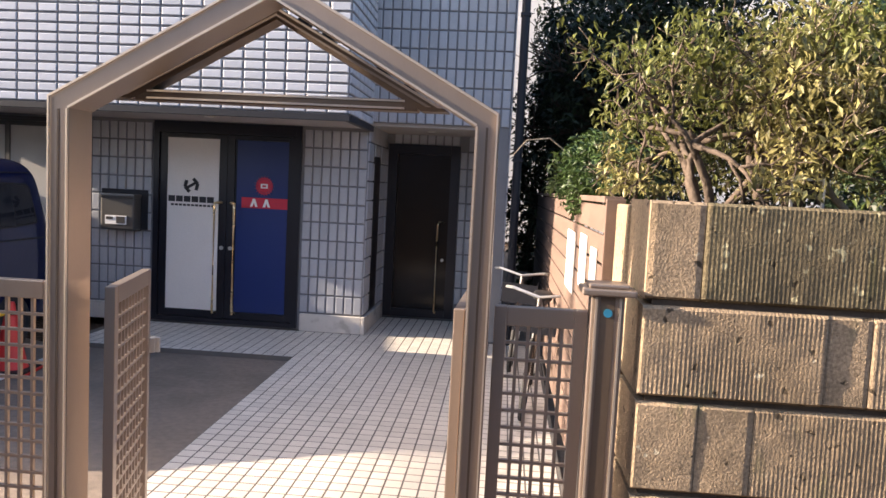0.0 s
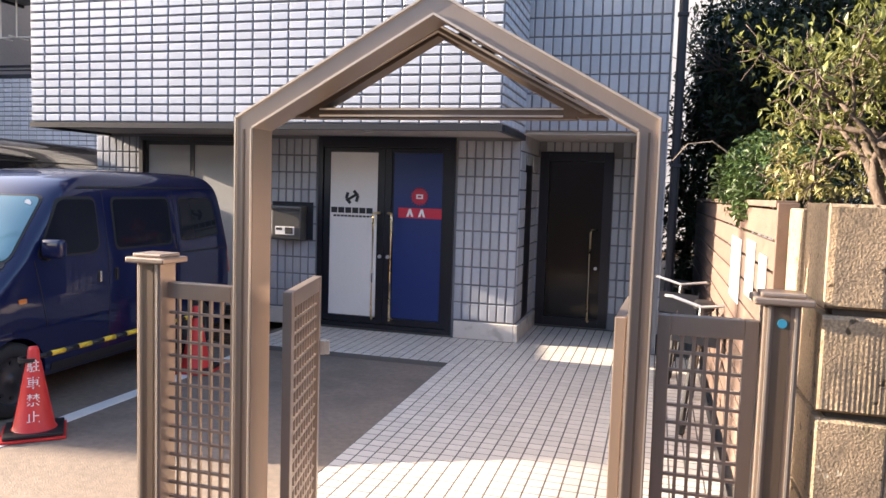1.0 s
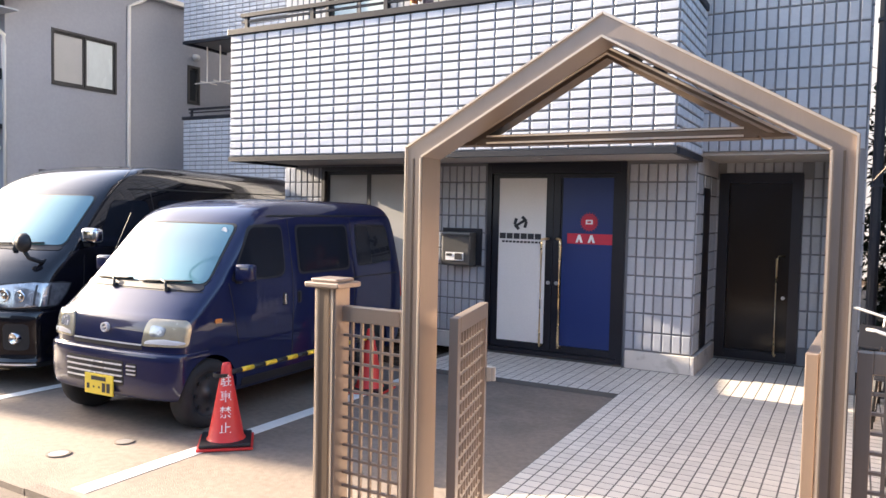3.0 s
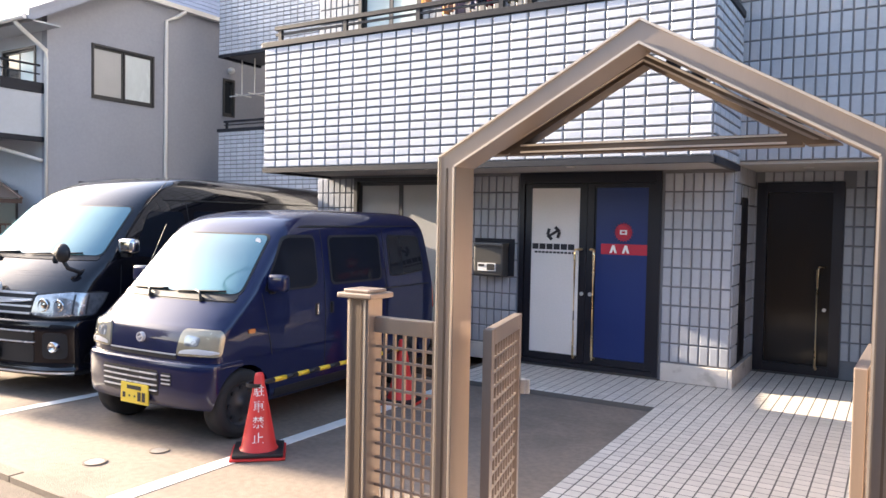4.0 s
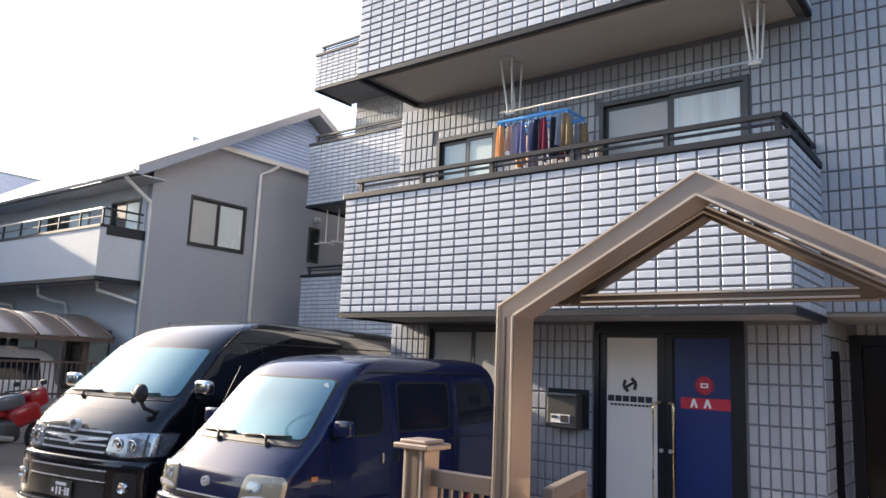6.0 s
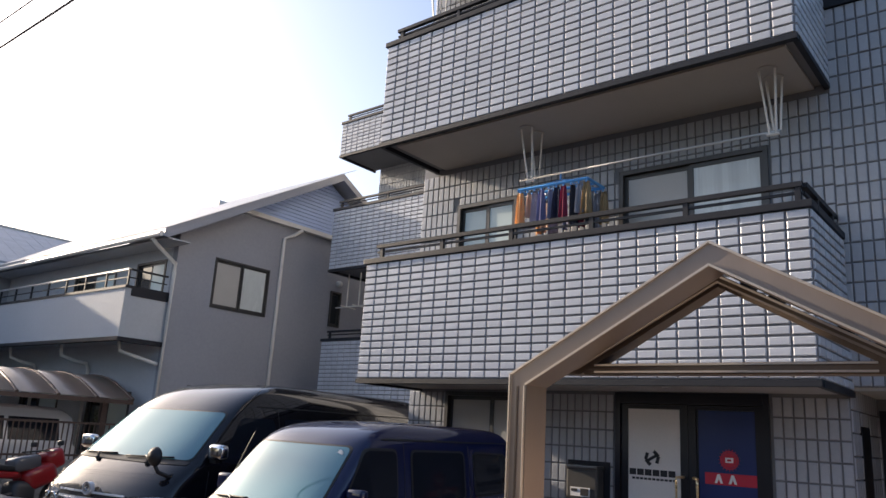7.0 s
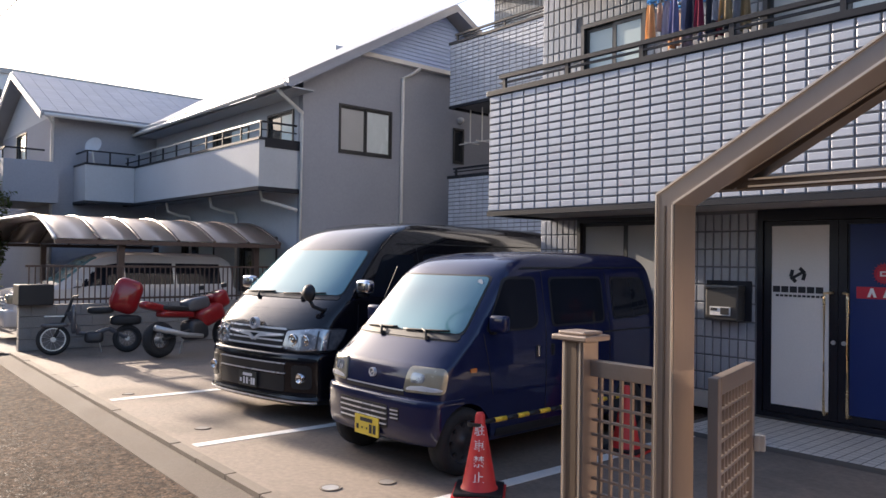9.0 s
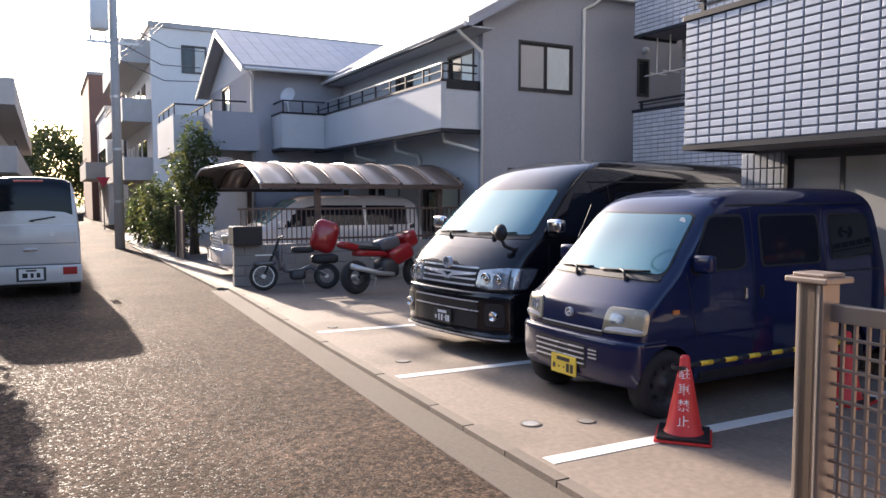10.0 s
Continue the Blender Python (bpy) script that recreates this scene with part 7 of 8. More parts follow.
def leaves(name, spots, size, mat, parent, droop=0.4, seed=1):
    """A crown of many folded leaves, one at each spot."""
    rng = np.random.default_rng(seed)
    vs, fs = [], []
    for p in spots:
        a, b = rng.uniform(0, math.tau), rng.normal(-droop, 0.5)
        d = np.array((math.cos(a) * math.cos(b), math.sin(a) * math.cos(b), math.sin(b)))
        s = np.cross(d, (0, 0, 1.0))
        s /= max(1e-6, np.linalg.norm(s))
        n = np.cross(s, d)
        tw = rng.uniform(-0.9, 0.9)
        s = s * math.cos(tw) + n * math.sin(tw)
        n = np.cross(s, d)
        ln = size * rng.uniform(0.6, 1.3)
        w = ln * rng.uniform(0.17, 0.25)
        k = len(vs)
        p = np.array(p)
        vs += [tuple(p), tuple(p + d * ln * 0.45 + s * w + n * w * 0.35), tuple(p + d * ln - n * ln * 0.12), tuple(p + d * ln * 0.45 - s * w + n * w * 0.35), tuple(p + d * ln * 0.5)]
        fs += [(k, k + 1, k + 4), (k + 1, k + 2, k + 4), (k, k + 4, k + 3), (k + 4, k + 2, k + 3)]
    me = bpy.data.meshes.new(name)
    me.from_pydata(vs, [], fs)
    me.update()
    return from_mesh(name, me, mat, parent)


def grow(rng, base, way, length, radius, depth, bm, tips, spread=0.6):
    """Limbs that fork and taper; the ends are gathered in tips."""
    pts, p, d = [Vector(base)], Vector(base), Vector(way).normalized()
    for k in range(4):
        d = (d + Vector(rng.normal(0, 0.16, 3))).normalized()
        p = p + d * (length / 4)
        pts.append(p.copy())
    tube(bm, pts, radius, 7 if depth > 1 else 5, radius * 0.62)
    if depth == 0:
        tips += [pts[2], pts[3], pts[4]]
        return
    tips.append(pts[4])
    for k in range(3 if depth > 1 else 4):
        nd = (d + Vector(rng.normal(0, spread, 3)) + Vector((0, 0, 0.12))).normalized()
        grow(rng, pts[4 if k else 3], nd, length * rng.uniform(0.6, 0.85), radius * 0.58, depth - 1, bm, tips, spread)


def tree(label, base, height, way, radius, depth, n_leaf, size, leaf_mat, bark, seed, cloud=0.14, spread=0.6, limit=None):
    rng = np.random.default_rng(seed)
    t = thing("tree", label, "tree", base)
    bm, tips = bmesh.new(), []
    grow(rng, base, way, height, radius, depth, bm, tips, spread)
    part("trunk", bm, bark, t, "", True)
    spots = []
    while len(spots) < n_leaf:
        c = tips[rng.integers(len(tips))]
        q = np.array(c) + rng.normal(0, cloud, 3)
        if limit is None or limit(q):
            spots.append(q)
    leaves("crown", spots, size, leaf_mat, t, 0.5, seed)
    return t


over_wall = lambda q: q[2] > 1.72 and q[1] > 4.15 and q[0] > 0.33 - 0.8 * max(0.0, q[2] - 2.0)
def shrub_tree(label, base, stems, length, radius, depth, n_leaf, size, leaf_mat, bark, seed):
    """Several crooked stems from one foot, finely twigged."""
    rng = np.random.default_rng(seed)
    t = thing("tree", label, "tree", base)
    bm, tips = bmesh.new(), []
    for k in range(stems):
        a = k * math.tau / stems + rng.uniform(-0.4, 0.4)
        grow(rng, (base[0] + 0.03 * math.cos(a), base[1] + 0.03 * math.sin(a), base[2]), (0.55 * math.cos(a), 0.4 * math.sin(a), 1), length, radius * rng.uniform(0.7, 1.1), depth, bm, tips, 0.75)
    part("trunk", bm, bark, t, "", True)
    spots = []
    while len(spots) < n_leaf:
        q = np.array(tips[rng.integers(len(tips))]) + rng.normal(0, 0.055, 3)
        if over_wall(q):
            spots.append(q)
    leaves("crown", spots, size, leaf_mat, t, 0.6, seed)


shrub_tree("gnarled shrub tree with yellowing leaves above the stone wall", (0.74, 4.75, 1.6), 4, 0.36, 0.027, 4, 4600, 0.043, M_LEAFYELLOW, M_BARK, 11)
shrub_tree("gnarled shrub tree with yellowing leaves above the stone wall", (1.06, 4.8, 1.6), 4, 0.36, 0.027, 4, 4600, 0.043, M_LEAFYELLOW, M_BARK, 12)
shrub_tree("slender shrub tree with sparse pale leaves", (1.42, 4.75, 1.6), 2, 0.4, 0.021, 4, 3400, 0.045, M_LEAFYELLOW, M_BARKPALE, 13)
shrub_tree("slender shrub tree with green leaves", (1.85, 5.3, 1.6), 3, 0.5, 0.03, 4, 4200, 0.07, M_LEAFGREEN, M_BARKPALE, 14)
bush = thing("bush", "dense glossy green bush leaning over the board fence", "bush", (0.55, 6.1, 0))
rng = np.random.default_rng(5)
bm, tips = bmesh.new(), []
grow(rng, (0.55, 6.15, 0.0), (0, 0, 1), 1.5, 0.03, 0, bm, tips, 0.5)
part("stem", bm, M_BARK, bush, "", True)
spots = []
while len(spots) < 5200:
    q = rng.normal(0, 1, 3)
    q = q / np.linalg.norm(q) * rng.uniform(0.55, 1.0)
    q = np.array((0.47, 6.1, 1.8)) + q * np.array((0.33, 0.45, 0.29)) * (1 + 0.2 * noise.noise(Vector(q * 3)))
    spots.append(q)
leaves("crown", spots, 0.05, M_LEAFGREEN, bush, 0.3, 6)
twig = bmesh.new()
tube(twig, [(0.3, 6.1, 1.9), (0.12, 6.0, 2.02), (-0.02, 5.95, 2.0), (-0.1, 5.9, 1.9)], 0.006, 5, 0.002)
part("twig", twig, M_BARKPALE, bush)
# dark trees behind the passage
for k, (x, y, h, sd) in enumerate(((1.2, 12.5, 1.5, 21), (2.6, 11.2, 1.6, 22), (4.4, 9.6, 1.5, 23), (3.4, 7.4, 1.1, 24), (0.75, 15.5, 1.7, 25), (1.0, 19.5, 1.8, 26))):
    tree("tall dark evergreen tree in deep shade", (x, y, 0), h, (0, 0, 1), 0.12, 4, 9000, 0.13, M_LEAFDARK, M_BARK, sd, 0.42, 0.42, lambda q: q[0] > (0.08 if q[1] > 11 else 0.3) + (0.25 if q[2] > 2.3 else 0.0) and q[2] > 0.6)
tagged(part("wire_frame", boxes((0.98, 0.99, 4.45, 4.46, 1.67, 1.8), (1.1, 1.11, 4.45, 4.46, 1.67, 1.8), (0.991, 1.099, 4.45, 4.46, 1.79, 1.8)), M_STEEL), "small pale metal frame behind the stone wall", "frame")

# hedge, garden tree and far trees along the road
def blob(label, c, r, n, size, mat, seed, name="hedge", cat="hedge", limit=None):
    h = thing(name, label, cat, (c[0], c[1], 0))
    rng = np.random.default_rng(seed)
    bm = bmesh.new()
    for k in range(5):
        tube(bm, [(c[0] + rng.uniform(-0.3, 0.3), c[1] + rng.uniform(-0.2, 0.2), 0), (c[0] + rng.uniform(-0.7, 0.7) * r[0], c[1] + rng.uniform(-0.6, 0.6) * r[1], c[2] + 0.3 * r[2])], 0.04 * r[2], 6, 0.015)
    part("stem", bm, M_BARK, h)
    spots = []
    while len(spots) < n:
        q = rng.normal(0, 1, 3)
        q = q / np.linalg.norm(q)
        f = 0.55 + 0.45 * rng.random() ** 0.5
        f *= 0.8 + 0.75 * noise.noise(Vector(q * 2.2) + Vector((seed, 0, 0)))
        q = np.array(c) + q * f * np.array(r)
        if limit is None or limit(q):
            spots.append(q)
    leaves("crown", spots, size, mat, h, 0.3, seed)


blob("leafy sunlit shrub beside the utility pole", (-27.2, 4.75, 1.3), (1.3, 0.7, 1.3), 2600, 0.17, M_LEAFHEDGE, 31, "shrub", "shrub")
blob("leafy sunlit shrub beside the utility pole", (-25.4, 4.95, 1.0), (1.2, 0.6, 1.1), 2200, 0.16, M_LEAFHEDGE, 32, "shrub", "shrub")
blob("olive-green garden tree beside the carport", (-24.0, 5.4, 2.3), (1.4, 0.75, 1.7), 3600, 0.18, M_LEAFHEDGE, 33, "tree", "tree")
blob("leafy shrub at the roadside", (-31.5, 4.6, 1.0), (1.5, 0.6, 1.2), 1500, 0.2, M_LEAFHEDGE, 34, "shrub", "shrub")
# dark shrub added to fill a bright gap with shade
blob("dark shrub added to close the bright gap behind the passage", (0.45, 13.6, 1.7), (0.6, 0.8, 2.1), 5200, 0.13, M_LEAFDARK, 35, "shrub", "shrub")
for k, (x, y, z, r) in enumerate(((-105, -4, 5.8, 6.3), (-112, 2, 6.4, 6.8), (-108, 9, 5.2, 5.8), (-118, -12, 6.3, 6.8))):
    blob("hazy green tree at the far end of the road", (x, y, z), (r, r, r), 5200, 0.8, M_LEAFHEDGE, 41 + k, "tree", "tree")

# ---- two-wheelers ----
M_REDPAINT = car_paint("red_paint", (0.27, 0.011, 0.013), 0.3)
M_GREYPAINT = car_paint("grey_paint", (0.09, 0.09, 0.1), 0.35)


def spoked_wheel(parent, y, r, w=0.05, tyre=0.04, rim=None):
    bm = bmesh.new()
    prof = [(r - tyre + tyre * math.cos(a), w * 0.8 * math.sin(a)) for a in [k * math.tau / 10 for k in range(11)]]
    lathe(bm, prof, (0, y, r), "x", 26)
    wh = part("wheel", bm, M_TYRE, parent, "", True)
    part("rim", disc(bmesh.new(), (0, y, r), "x", r - tyre * 1.7, w * 0.7, 26, r - tyre * 2.4), rim or M_STEEL, wh)
    part("hub", disc(bmesh.new(), (0, y, r), "x", r * 0.16, w * 1.2, 14), M_STEEL, wh)
    bm = bmesh.new()
    for k in range(12):
        a = k * math.tau / 12
        tube(bm, [(0.015 * (-1) ** k, y + 0.1 * r * math.cos(a), r + 0.1 * r * math.sin(a)), (0, y + (r - tyre * 2) * math.cos(a + 0.3), r + (r - tyre * 2) * math.sin(a + 0.3))], 0.003, 4)
    part("spokes", bm, M_STEEL, wh)


moped = thing("moped", "dark delivery moped with a big red box", "moped")
spoked_wheel(moped, 0.0, 0.26, 0.05, 0.035)
spoked_wheel(moped, 1.15, 0.24, 0.06, 0.045, M_RIM)
part("fork", tube(bmesh.new(), [(0, 0.0, 0.26), (0, 0.22, 0.75), (0, 0.28, 0.95)], 0.025, 8), M_BLACKPLASTIC, moped)
part("frame_tube", tube(bmesh.new(), [(0, 0.22, 0.72), (0, 0.38, 0.36), (0, 0.6, 0.32), (0, 0.85, 0.42), (0, 1.15, 0.26)], 0.045, 8), M_GREYPAINT, moped)
rounded("engine", M_RIM, moped, 0, 0.62, 0.28, 0.22, 0.3, 0.2)
rounded("front_fender", M_GREYPAINT, moped, 0, 0.02, 0.5, 0.12, 0.42, 0.08)
rounded("leg_shield", M_GREYPAINT, moped, 0, 0.3, 0.6, 0.34, 0.08, 0.5)
rounded("seat", M_BLACKPLASTIC, moped, 0, 0.72, 0.74, 0.26, 0.42, 0.12)
rounded("rear_box", M_REDPAINT, moped, 0, 1.12, 0.98, 0.42, 0.48, 0.6, "glossy red delivery box", -18)
rounded("rear_fender", M_BLACKPLASTIC, moped, 0, 1.12, 0.56, 0.2, 0.5, 0.18)
part("handlebar", tube(bmesh.new(), [(-0.34, 0.36, 0.98), (-0.15, 0.3, 0.98), (0, 0.28, 0.94), (0.15, 0.3, 0.98), (0.34, 0.36, 0.98)], 0.014, 8), M_BLACKPLASTIC, moped)
part("front_rack", boxes((-0.14, 0.14, -0.14, 0.16, 0.64, 0.66)), M_STEEL, moped)
part("stand", tube(bmesh.new(), [(-0.1, 0.7, 0.25), (-0.16, 0.75, 0.0)], 0.012, 6), M_STEEL, moped)
moped.matrix_basis = pose(-13.88, 4.85, 0, 0, -4, -14)

bike = thing("motorcycle", "red sports motorcycle with a grey tank panel", "motorcycle")
spoked_wheel(bike, 0.0, 0.3, 0.12, 0.07, M_RIM)
spoked_wheel(bike, 1.42, 0.3, 0.09, 0.06, M_RIM)
part("swing_arm", tube(bmesh.new(), [(0.1, 0.0, 0.3), (0.1, 0.55, 0.42)], 0.03, 8), M_RIM, bike)
part("exhaust", tube(bmesh.new(), [(0.16, 0.75, 0.3), (0.18, 0.4, 0.34), (0.18, -0.2, 0.5)], 0.04, 10, 0.05), M_STEEL, bike, "steel exhaust pipe", True)
rounded("engine", M_RIM, bike, 0, 0.72, 0.42, 0.36, 0.42, 0.36)
rounded("side_fairing", M_REDPAINT, bike, 0, 1.0, 0.66, 0.42, 0.6, 0.34, "", 18)
rounded("tank", M_GREYPAINT, bike, 0, 0.76, 0.86, 0.32, 0.5, 0.24, "grey painted tank", 8)
rounded("seat", M_BLACKPLASTIC, bike, 0, 0.3, 0.8, 0.26, 0.6, 0.1, "", -6)
rounded("tail", M_REDPAINT, bike, 0, -0.05, 0.84, 0.2, 0.55, 0.13, "", -14)
rounded("seat_side", M_REDPAINT, bike, 0, 0.35, 0.7, 0.25, 0.7, 0.12, "", -4)
rounded("front_fairing", M_REDPAINT, bike, 0, 1.25, 0.92, 0.36, 0.34, 0.32, "", 20)
part("fork", tube(bmesh.new(), [(0.09, 1.42, 0.3), (0.09, 1.14, 1.0)], 0.026, 8), M_STEEL, bike)
part("fork", tube(bmesh.new(), [(-0.09, 1.42, 0.3), (-0.09, 1.14, 1.0)], 0.026, 8), M_STEEL, bike)
part("handlebar", tube(bmesh.new(), [(-0.36, 1.0, 1.04), (-0.1, 1.1, 1.05), (0.1, 1.1, 1.05), (0.36, 1.0, 1.04)], 0.014, 8), M_BLACKPLASTIC, bike)
for s in (-1, 1):
    rounded("mirror", M_BLACKPLASTIC, bike, s * 0.3, 1.16, 1.16, 0.12, 0.05, 0.08)
part("side_stand", tube(bmesh.new(), [(-0.15, 0.6, 0.3), (-0.22, 0.55, 0.0)], 0.014, 6), M_STEEL, bike)
bike.matrix_basis = pose(-12.55, 6.15, 0, 0, -6, 16)


def bicycle(label, m):
    b = thing("bicycle", label, "bicycle", group="bicycles in the passage")
    spoked_wheel(b, 0.0, 0.31, 0.025, 0.02)
    spoked_wheel(b, 1.02, 0.31, 0.025, 0.02)
    for pts in (((0, 0, 0.31), (0, 0.12, 0.72), (0, 0.16, 0.9)), ((0, 0.13, 0.7), (0, 0.55, 0.32)), ((0, 0.55, 0.32), (0, 0.72, 0.8)), ((0, 0.14, 0.76), (0, 0.68, 0.62)), ((0, 0.55, 0.32), (0, 1.02, 0.31)), ((0, 0.68, 0.62), (0, 1.02, 0.31))):
        part("frame_tube", tube(bmesh.new(), pts, 0.016, 7), M_GREYPAINT, b)
    part("handlebar", tube(bmesh.new(), [(-0.27, 0.32, 0.93), (-0.21, 0.18, 0.95), (0, 0.13, 0.91), (0.21, 0.18, 0.95), (0.27, 0.32, 0.93)], 0.012, 7), M_STEEL, b)
    rounded("saddle", M_BLACKPLASTIC, b, 0, 0.76, 0.84, 0.16, 0.26, 0.07)
    part("crank", disc(bmesh.new(), (0.03, 0.55, 0.32), "x", 0.09, 0.01, 18, 0.07), M_STEEL, b)
    part("basket", boxes((-0.16, 0.16, -0.12, 0.12, 0.68, 0.69), (-0.16, 0.16, -0.12, -0.115, 0.691, 0.86), (-0.16, -0.155, -0.114, 0.12, 0.691, 0.86), (0.155, 0.16, -0.114, 0.12, 0.691, 0.86)), M_DARKMETAL, b)
    part("mudguard", tube(bmesh.new(), [(0, 1.02 + 0.34 * math.cos(a), 0.31 + 0.34 * math.sin(a)) for a in [0.2 + k * 0.3 for k in range(8)]], 0.02, 5), M_RIM, b)
    part("stand", tube(bmesh.new(), [(0.05, 0.98, 0.3), (0.14, 1.0, 0.0)], 0.008, 5), M_RIM, b)
    b.matrix_basis = m
    return b


bicycle("city bicycle parked along the board fence", pose(0.08, 6.9, 0.0, 0, 5, -6))
bicycle("second city bicycle behind the first", pose(0.0, 8.3, 0.0, 0, 4, -4))

# ---- pole, cables, far buildings ----
# concrete grey raised to take the haze into its colour
M_POLE = material("hazed_concrete", (0.42, 0.41, 0.4), 0.85, vary=0.12, bump=0.2)
up = thing("utility_pole", "grey concrete utility pole with a transformer", "utility pole", (-28.6, 3.6, -0.04))
part("shaft", tube(bmesh.new(), [(-28.6, 3.6, -0.04), (-28.6, 3.6, 11.5)], 0.17, 14, 0.12), M_POLE, up, "", True)
part("transformer", lathe(bmesh.new(), [(0.001, 7.4), (0.28, 7.4), (0.3, 7.45), (0.3, 8.45), (0.2, 8.55), (0.001, 8.55)], (-28.45, 3.15, 0), "z", 20), M_PIPE, up, "grey transformer drum", True)
for z, w in ((7.0, 0.9), (9.4, 1.1), (10.4, 1.0)):
    part("cross_arm", boxes((-28.66, -28.54, 3.6 - w, 3.6 + w, z, z + 0.08)), M_STEEL, up)
    for dy in (-0.8, -0.3, 0.3, 0.8):
        part("insulator", tube(bmesh.new(), [(-28.6, 3.6 + dy * w, z + 0.08), (-28.6, 3.6 + dy * w, z + 0.25)], 0.04, 8), M_PIPE, up)
for z in (1.6, 3.4, 5.2):
    part("band", disc(bmesh.new(), (-28.6, 3.6, z), "z", 0.18, 0.08, 16), M_STEEL, up)
M_CABLE = material("cable", (0.07, 0.07, 0.075), 0.6)
for y, z, e, r in ((3.75, 6.4, 6.0, 0.010), (3.95, 6.6, 6.4, 0.008), (4.05, 7.1, 6.9, 0.008), (3.3, 9.6, 9.0, 0.012)):
    pts = []
    for k in range(25):
        f = k / 24
        pts.append((-28.6 + 44 * f, 3.6 + (y - 3.6) * min(1, f * 3), z + (e - z) * f - 1.3 * 4 * f * (1 - f) * 0.9))
    tagged(part("cable", tube(bmesh.new(), pts, r, 5), M_CABLE), "thin black overhead cable along the road", "cable", "overhead cables")
for dz, dy in ((0, 0), (0.7, 0.3), (-0.6, 0.1)):
    tagged(part("cable", tube(bmesh.new(), [(-28.6, 3.7, 7.1 + dz), (-31.5, 5.5 + dy, 6.9 + dz), (-34.5, 7.5 + dy, 7.4 + dz)], 0.02, 5), M_CABLE), "short service cable from the pole to a house", "cable", "overhead cables")

M_FARWHITE = material("pale_render", (0.72, 0.71, 0.69), 0.85, vary=0.1, scale=0.4, bump=0.2)
M_FARBRICK = material("brown_brick_render", (0.22, 0.12, 0.09), 0.9, vary=0.2, scale=0.6, bump=0.4, bump_scale=12)


def block_of_flats(label, x0, x1, y0, y1, h, mat, wins_x=(), balcony_levels=(), face_y=None):
    """A far building with openings on its road end wall (facing +x) and balconies on its road front."""
    b = thing("far_building", label, "building", ((x0 + x1) / 2, (y0 + y1) / 2, 0))
    part("wall", wall_bm(y0, y1, 0, h, wins_x, lambda u, v, w: (x1 - w, u, v), 0.25), mat, b, "end wall with window openings")
    parts("wall", mat, b, (x0, x1 - 0.251, y0, y0 + 0.25, 0, h), (x0, x1 - 0.251, y1 - 0.25, y1, 0, h), (x0, x0 + 0.25, y0 + 0.251, y1 - 0.251, 0, h))
    part("roof", boxes((x0 - 0.1, x1 + 0.1, y0 - 0.1, y1 + 0.1, h, h + 0.25)), M_POLE, b)
    for w in wins_x:
        window(b, w, x1, 2, [M_GLASS, M_FROST], 0.12, axis="x", sgn=1)
    for z in balcony_levels:
        fy = y0 if face_y is None else face_y
        s = -1 if fy == y0 else 1
        lo, hi = sorted((fy, fy + s * 1.3))
        part("balcony", boxes((x0 + 0.5, x1 - 0.3, lo, hi - 0.001, z, z + 0.15), (x1 - 0.42, x1 - 0.3, lo, hi - 0.001, z + 0.151, z + 1.1), (x0 + 0.5, x1 - 0.421, lo if s < 0 else hi - 0.12, lo + 0.12 if s < 0 else hi, z + 0.151, z + 1.1)), M_POLE, b, "balcony with solid parapet")
        part("handrail", beam(bmesh.new(), (x0 + 0.5, fy + s * 1.24, z + 1.3), (x1 - 0.3, fy + s * 1.24, z + 1.3), 0.05, 0.05), M_DARKMETAL, b)
        for k in range(4):
            xx = x0 + 1.2 + k * (x1 - x0 - 2.5) / 4
            part("window", boxes((xx, xx + 1.6, min(fy, fy + s * 0.03), max(fy, fy + s * 0.03), z + 0.2, z + 2.1)), M_GLASS, b)
    return b


block_of_flats("white three-storey apartment house with balconies", -52, -38.8, 6.0, 18, 9.9, M_FARWHITE, ((7.4, 8.6, 7.8, 9.15), (11, 12.5, 7.4, 9.0)), (2.6, 5.4, 8.2))
block_of_flats("brown brick building down the road", -80, -66, 4.6, 12, 11.5, M_FARBRICK, ((5.6, 6.8, 3.5, 5.0), (5.6, 6.8, 6.5, 8.0)), ())
block_of_flats("pale house down the road", -64, -54, 5.0, 12, 7.5, M_FARWHITE, ((6, 7.5, 4.2, 5.6),), (3.0,))
# pale render on this house carries the haze over it
block_of_flats("apartment house across the road, haze put into its pale walls", -78, -36, -12, -0.95, 8.5, M_FARWHITE, ((-3.2, -1.8, 3.6, 5.0),), (2.8, 5.6), -0.95)
block_of_flats("pale building behind the garden trees", -4, 10, 26, 34, 9.0, M_FARWHITE, ((28, 30, 3, 5),), ())
sign = thing("road_sign", "small red road sign on a pole far down the road", "road sign", (-46, 4.2, 0))
part("pole", tube(bmesh.new(), [(-46, 4.2, -0.04), (-46, 4.2, 3.0)], 0.03, 8), M_STEEL, sign)
part("plate", prism(bmesh.new(), [(3.85, 2.9), (4.55, 2.9), (4.2, 2.3)], "x", -45.95, -45.92), M_REDFILM, sign)
# unseen house added across the road; it blocks low light and sky
part_wall = thing("far_building", "unseen plain house added on the other side of the road", "building", (-26, -4, 0))
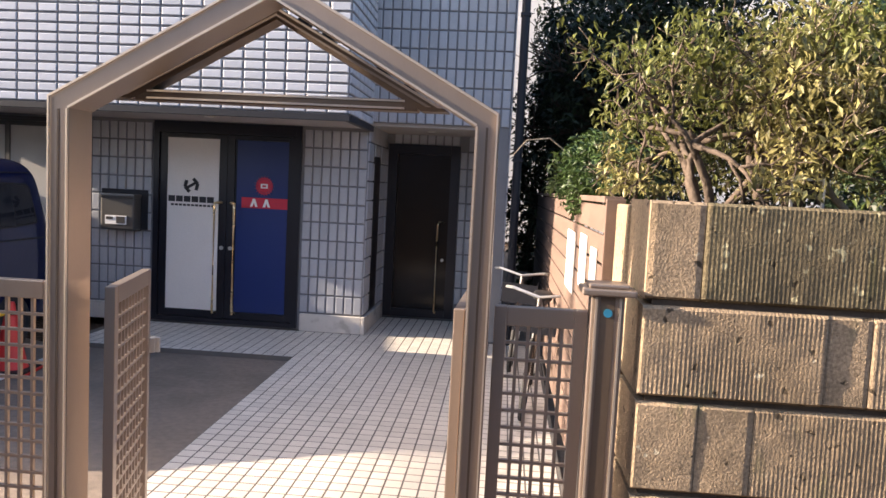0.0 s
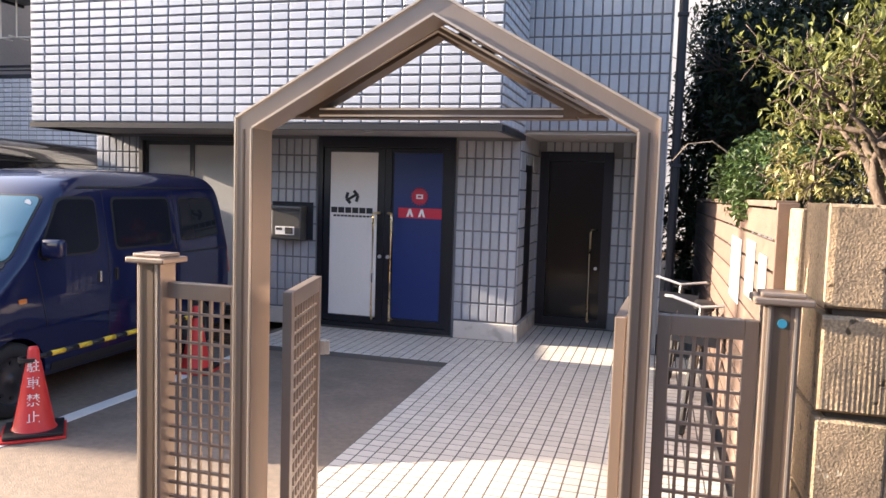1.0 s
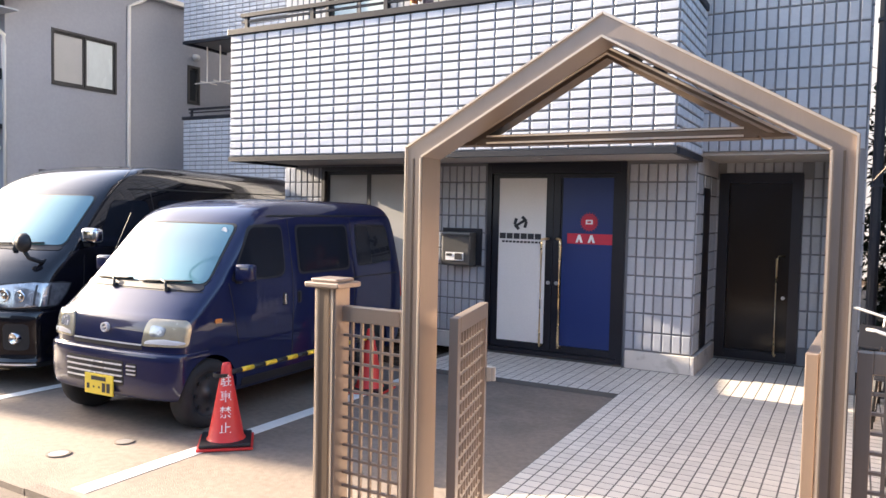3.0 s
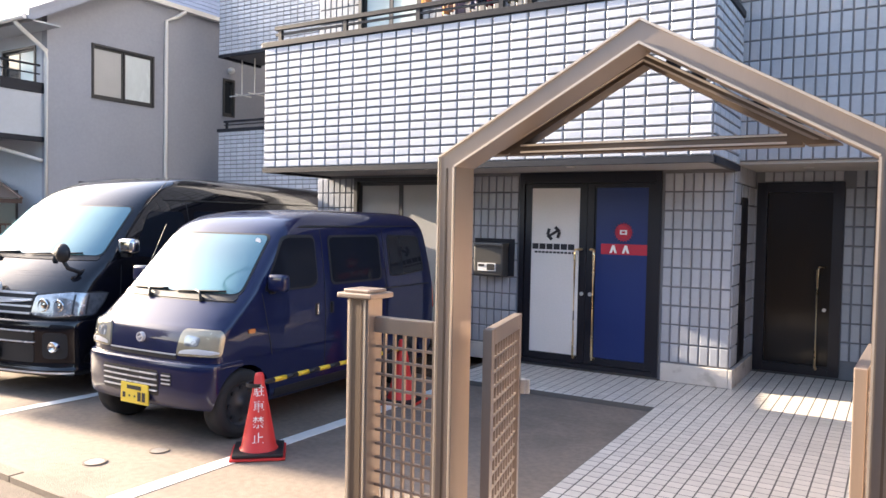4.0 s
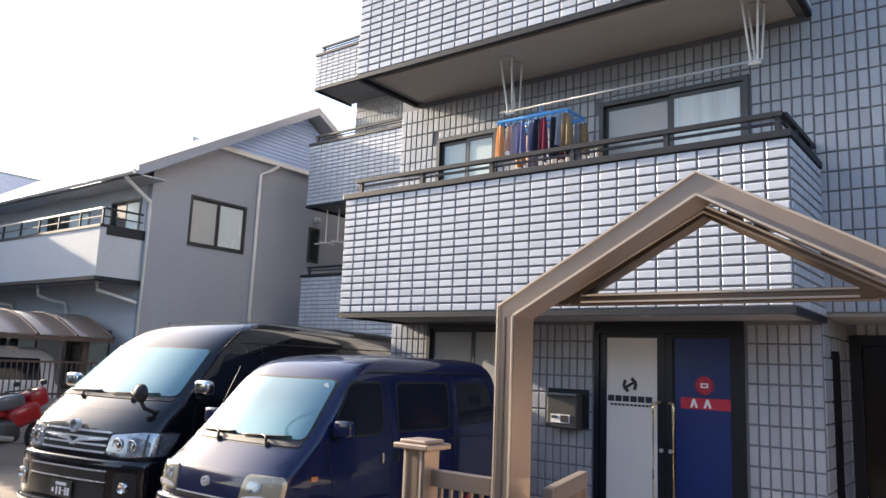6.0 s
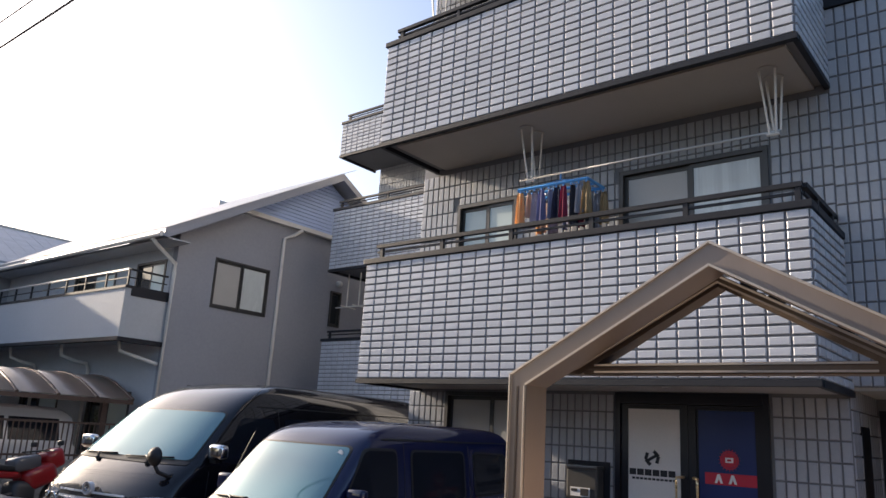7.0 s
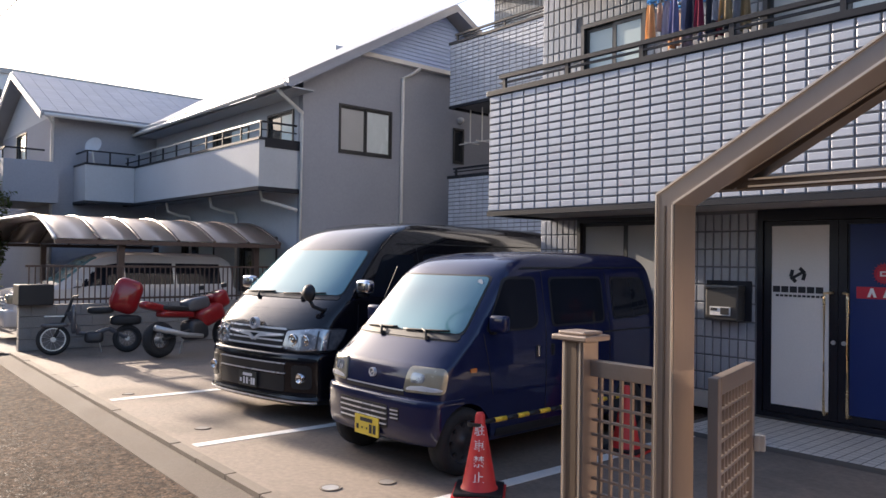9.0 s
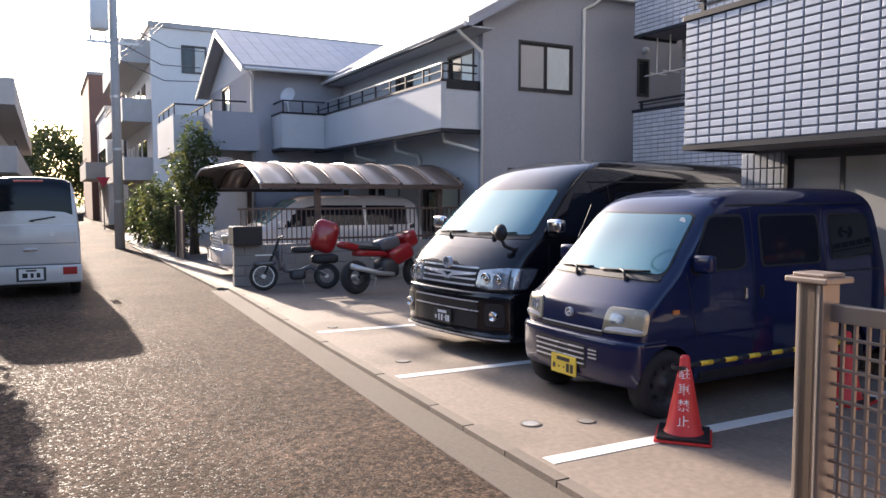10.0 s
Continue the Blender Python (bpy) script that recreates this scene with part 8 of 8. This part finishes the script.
parts("wall", M_FARWHITE, part_wall, (-30, -21, -1.95, -1.7, -0.04, 8.0), (-30, -29.75, -8, -1.951, -0.04, 8.0), (-21.25, -21, -8, -1.951, -0.04, 8.0))
part("roof", boxes((-30.2, -20.8, -8.2, -1.6, 8.0, 8.2)), M_POLE, part_wall)
# unseen walls added opposite, to cut skylight on faces towards -y
sky_blocker = thing("far_building", "unseen grey walls added to cut light on the apartment front", "building", (0, -8, 0))
parts("wall", M_STUCCO, sky_blocker, (-9, 14, -6.25, -6.0, -0.04, 5.2), (-9, -8.75, -11, -6.251, -0.04, 5.2), (13.75, 14, -11, -6.251, -0.04, 5.2))
part("roof", boxes((-9.3, 14.3, -11.2, -5.7, 5.2, 5.4)), M_ROOF, sky_blocker)
# unseen wall added to close off the road's other side
tagged(part("garden_wall", boxes((-20.5, 12, -3.3, -3.1, -0.04, 1.7)), M_BLOCK), "unseen block wall added on the other side of the road", "wall")
# unseen tree, placed and clipped only to throw its rounded shadow on the road
blob("unseen leafy roadside tree added to cast the rounded road shadow", (-12.2, -0.4, 2.75), (1.8, 1.6, 1.6), 11000, 0.2, M_LEAFHEDGE, 51, "tree", "tree", lambda q: q[1] < 0.62)


# ---- floor and facade pieces ----
balcony(*BALC_LOW, singles=True)
apartment.location.z = LIFT
one = tile_mesh("tile", [(0, 0.1, 0, 0.1)], lambda u, v, w: (u, v, w), 0.011, 0.0018, 0.0006)
one.materials.append(M_FLOORTILE)
for j in range(13):
    for i in range(23):
        ob = new("tile", one)
        ob.parent, ob.matrix_parent_inverse = path_bed, Matrix()
        ob.matrix_basis = pose(-2.02 + i * 0.1, 4.06 + j * 0.1, -0.0038 - 0.0006 * random.random())
cells = [(-2.02 + i * 0.1, -1.92 + i * 0.1, 5.36 + j * 0.1, 5.46 + j * 0.1) for i in range(23) for j in range(28)]
cells += [(-4.22 + i * 0.1, -4.12 + i * 0.1, 8.16 + j * 0.1, 8.26 + j * 0.1) for i in range(45) for j in range(24) if j < 12 or 26 <= i < 40]
tagged(from_mesh("tiles", tile_mesh("tiles", cells, lambda u, v, w: (u, v, w - 0.004 + LIFT * min(1.0, max(0.0, (v - 5.36) / 2.8))), 0.011, 0.0018, 0.0006), M_FLOORTILE_I, path_bed), kind="stuff")
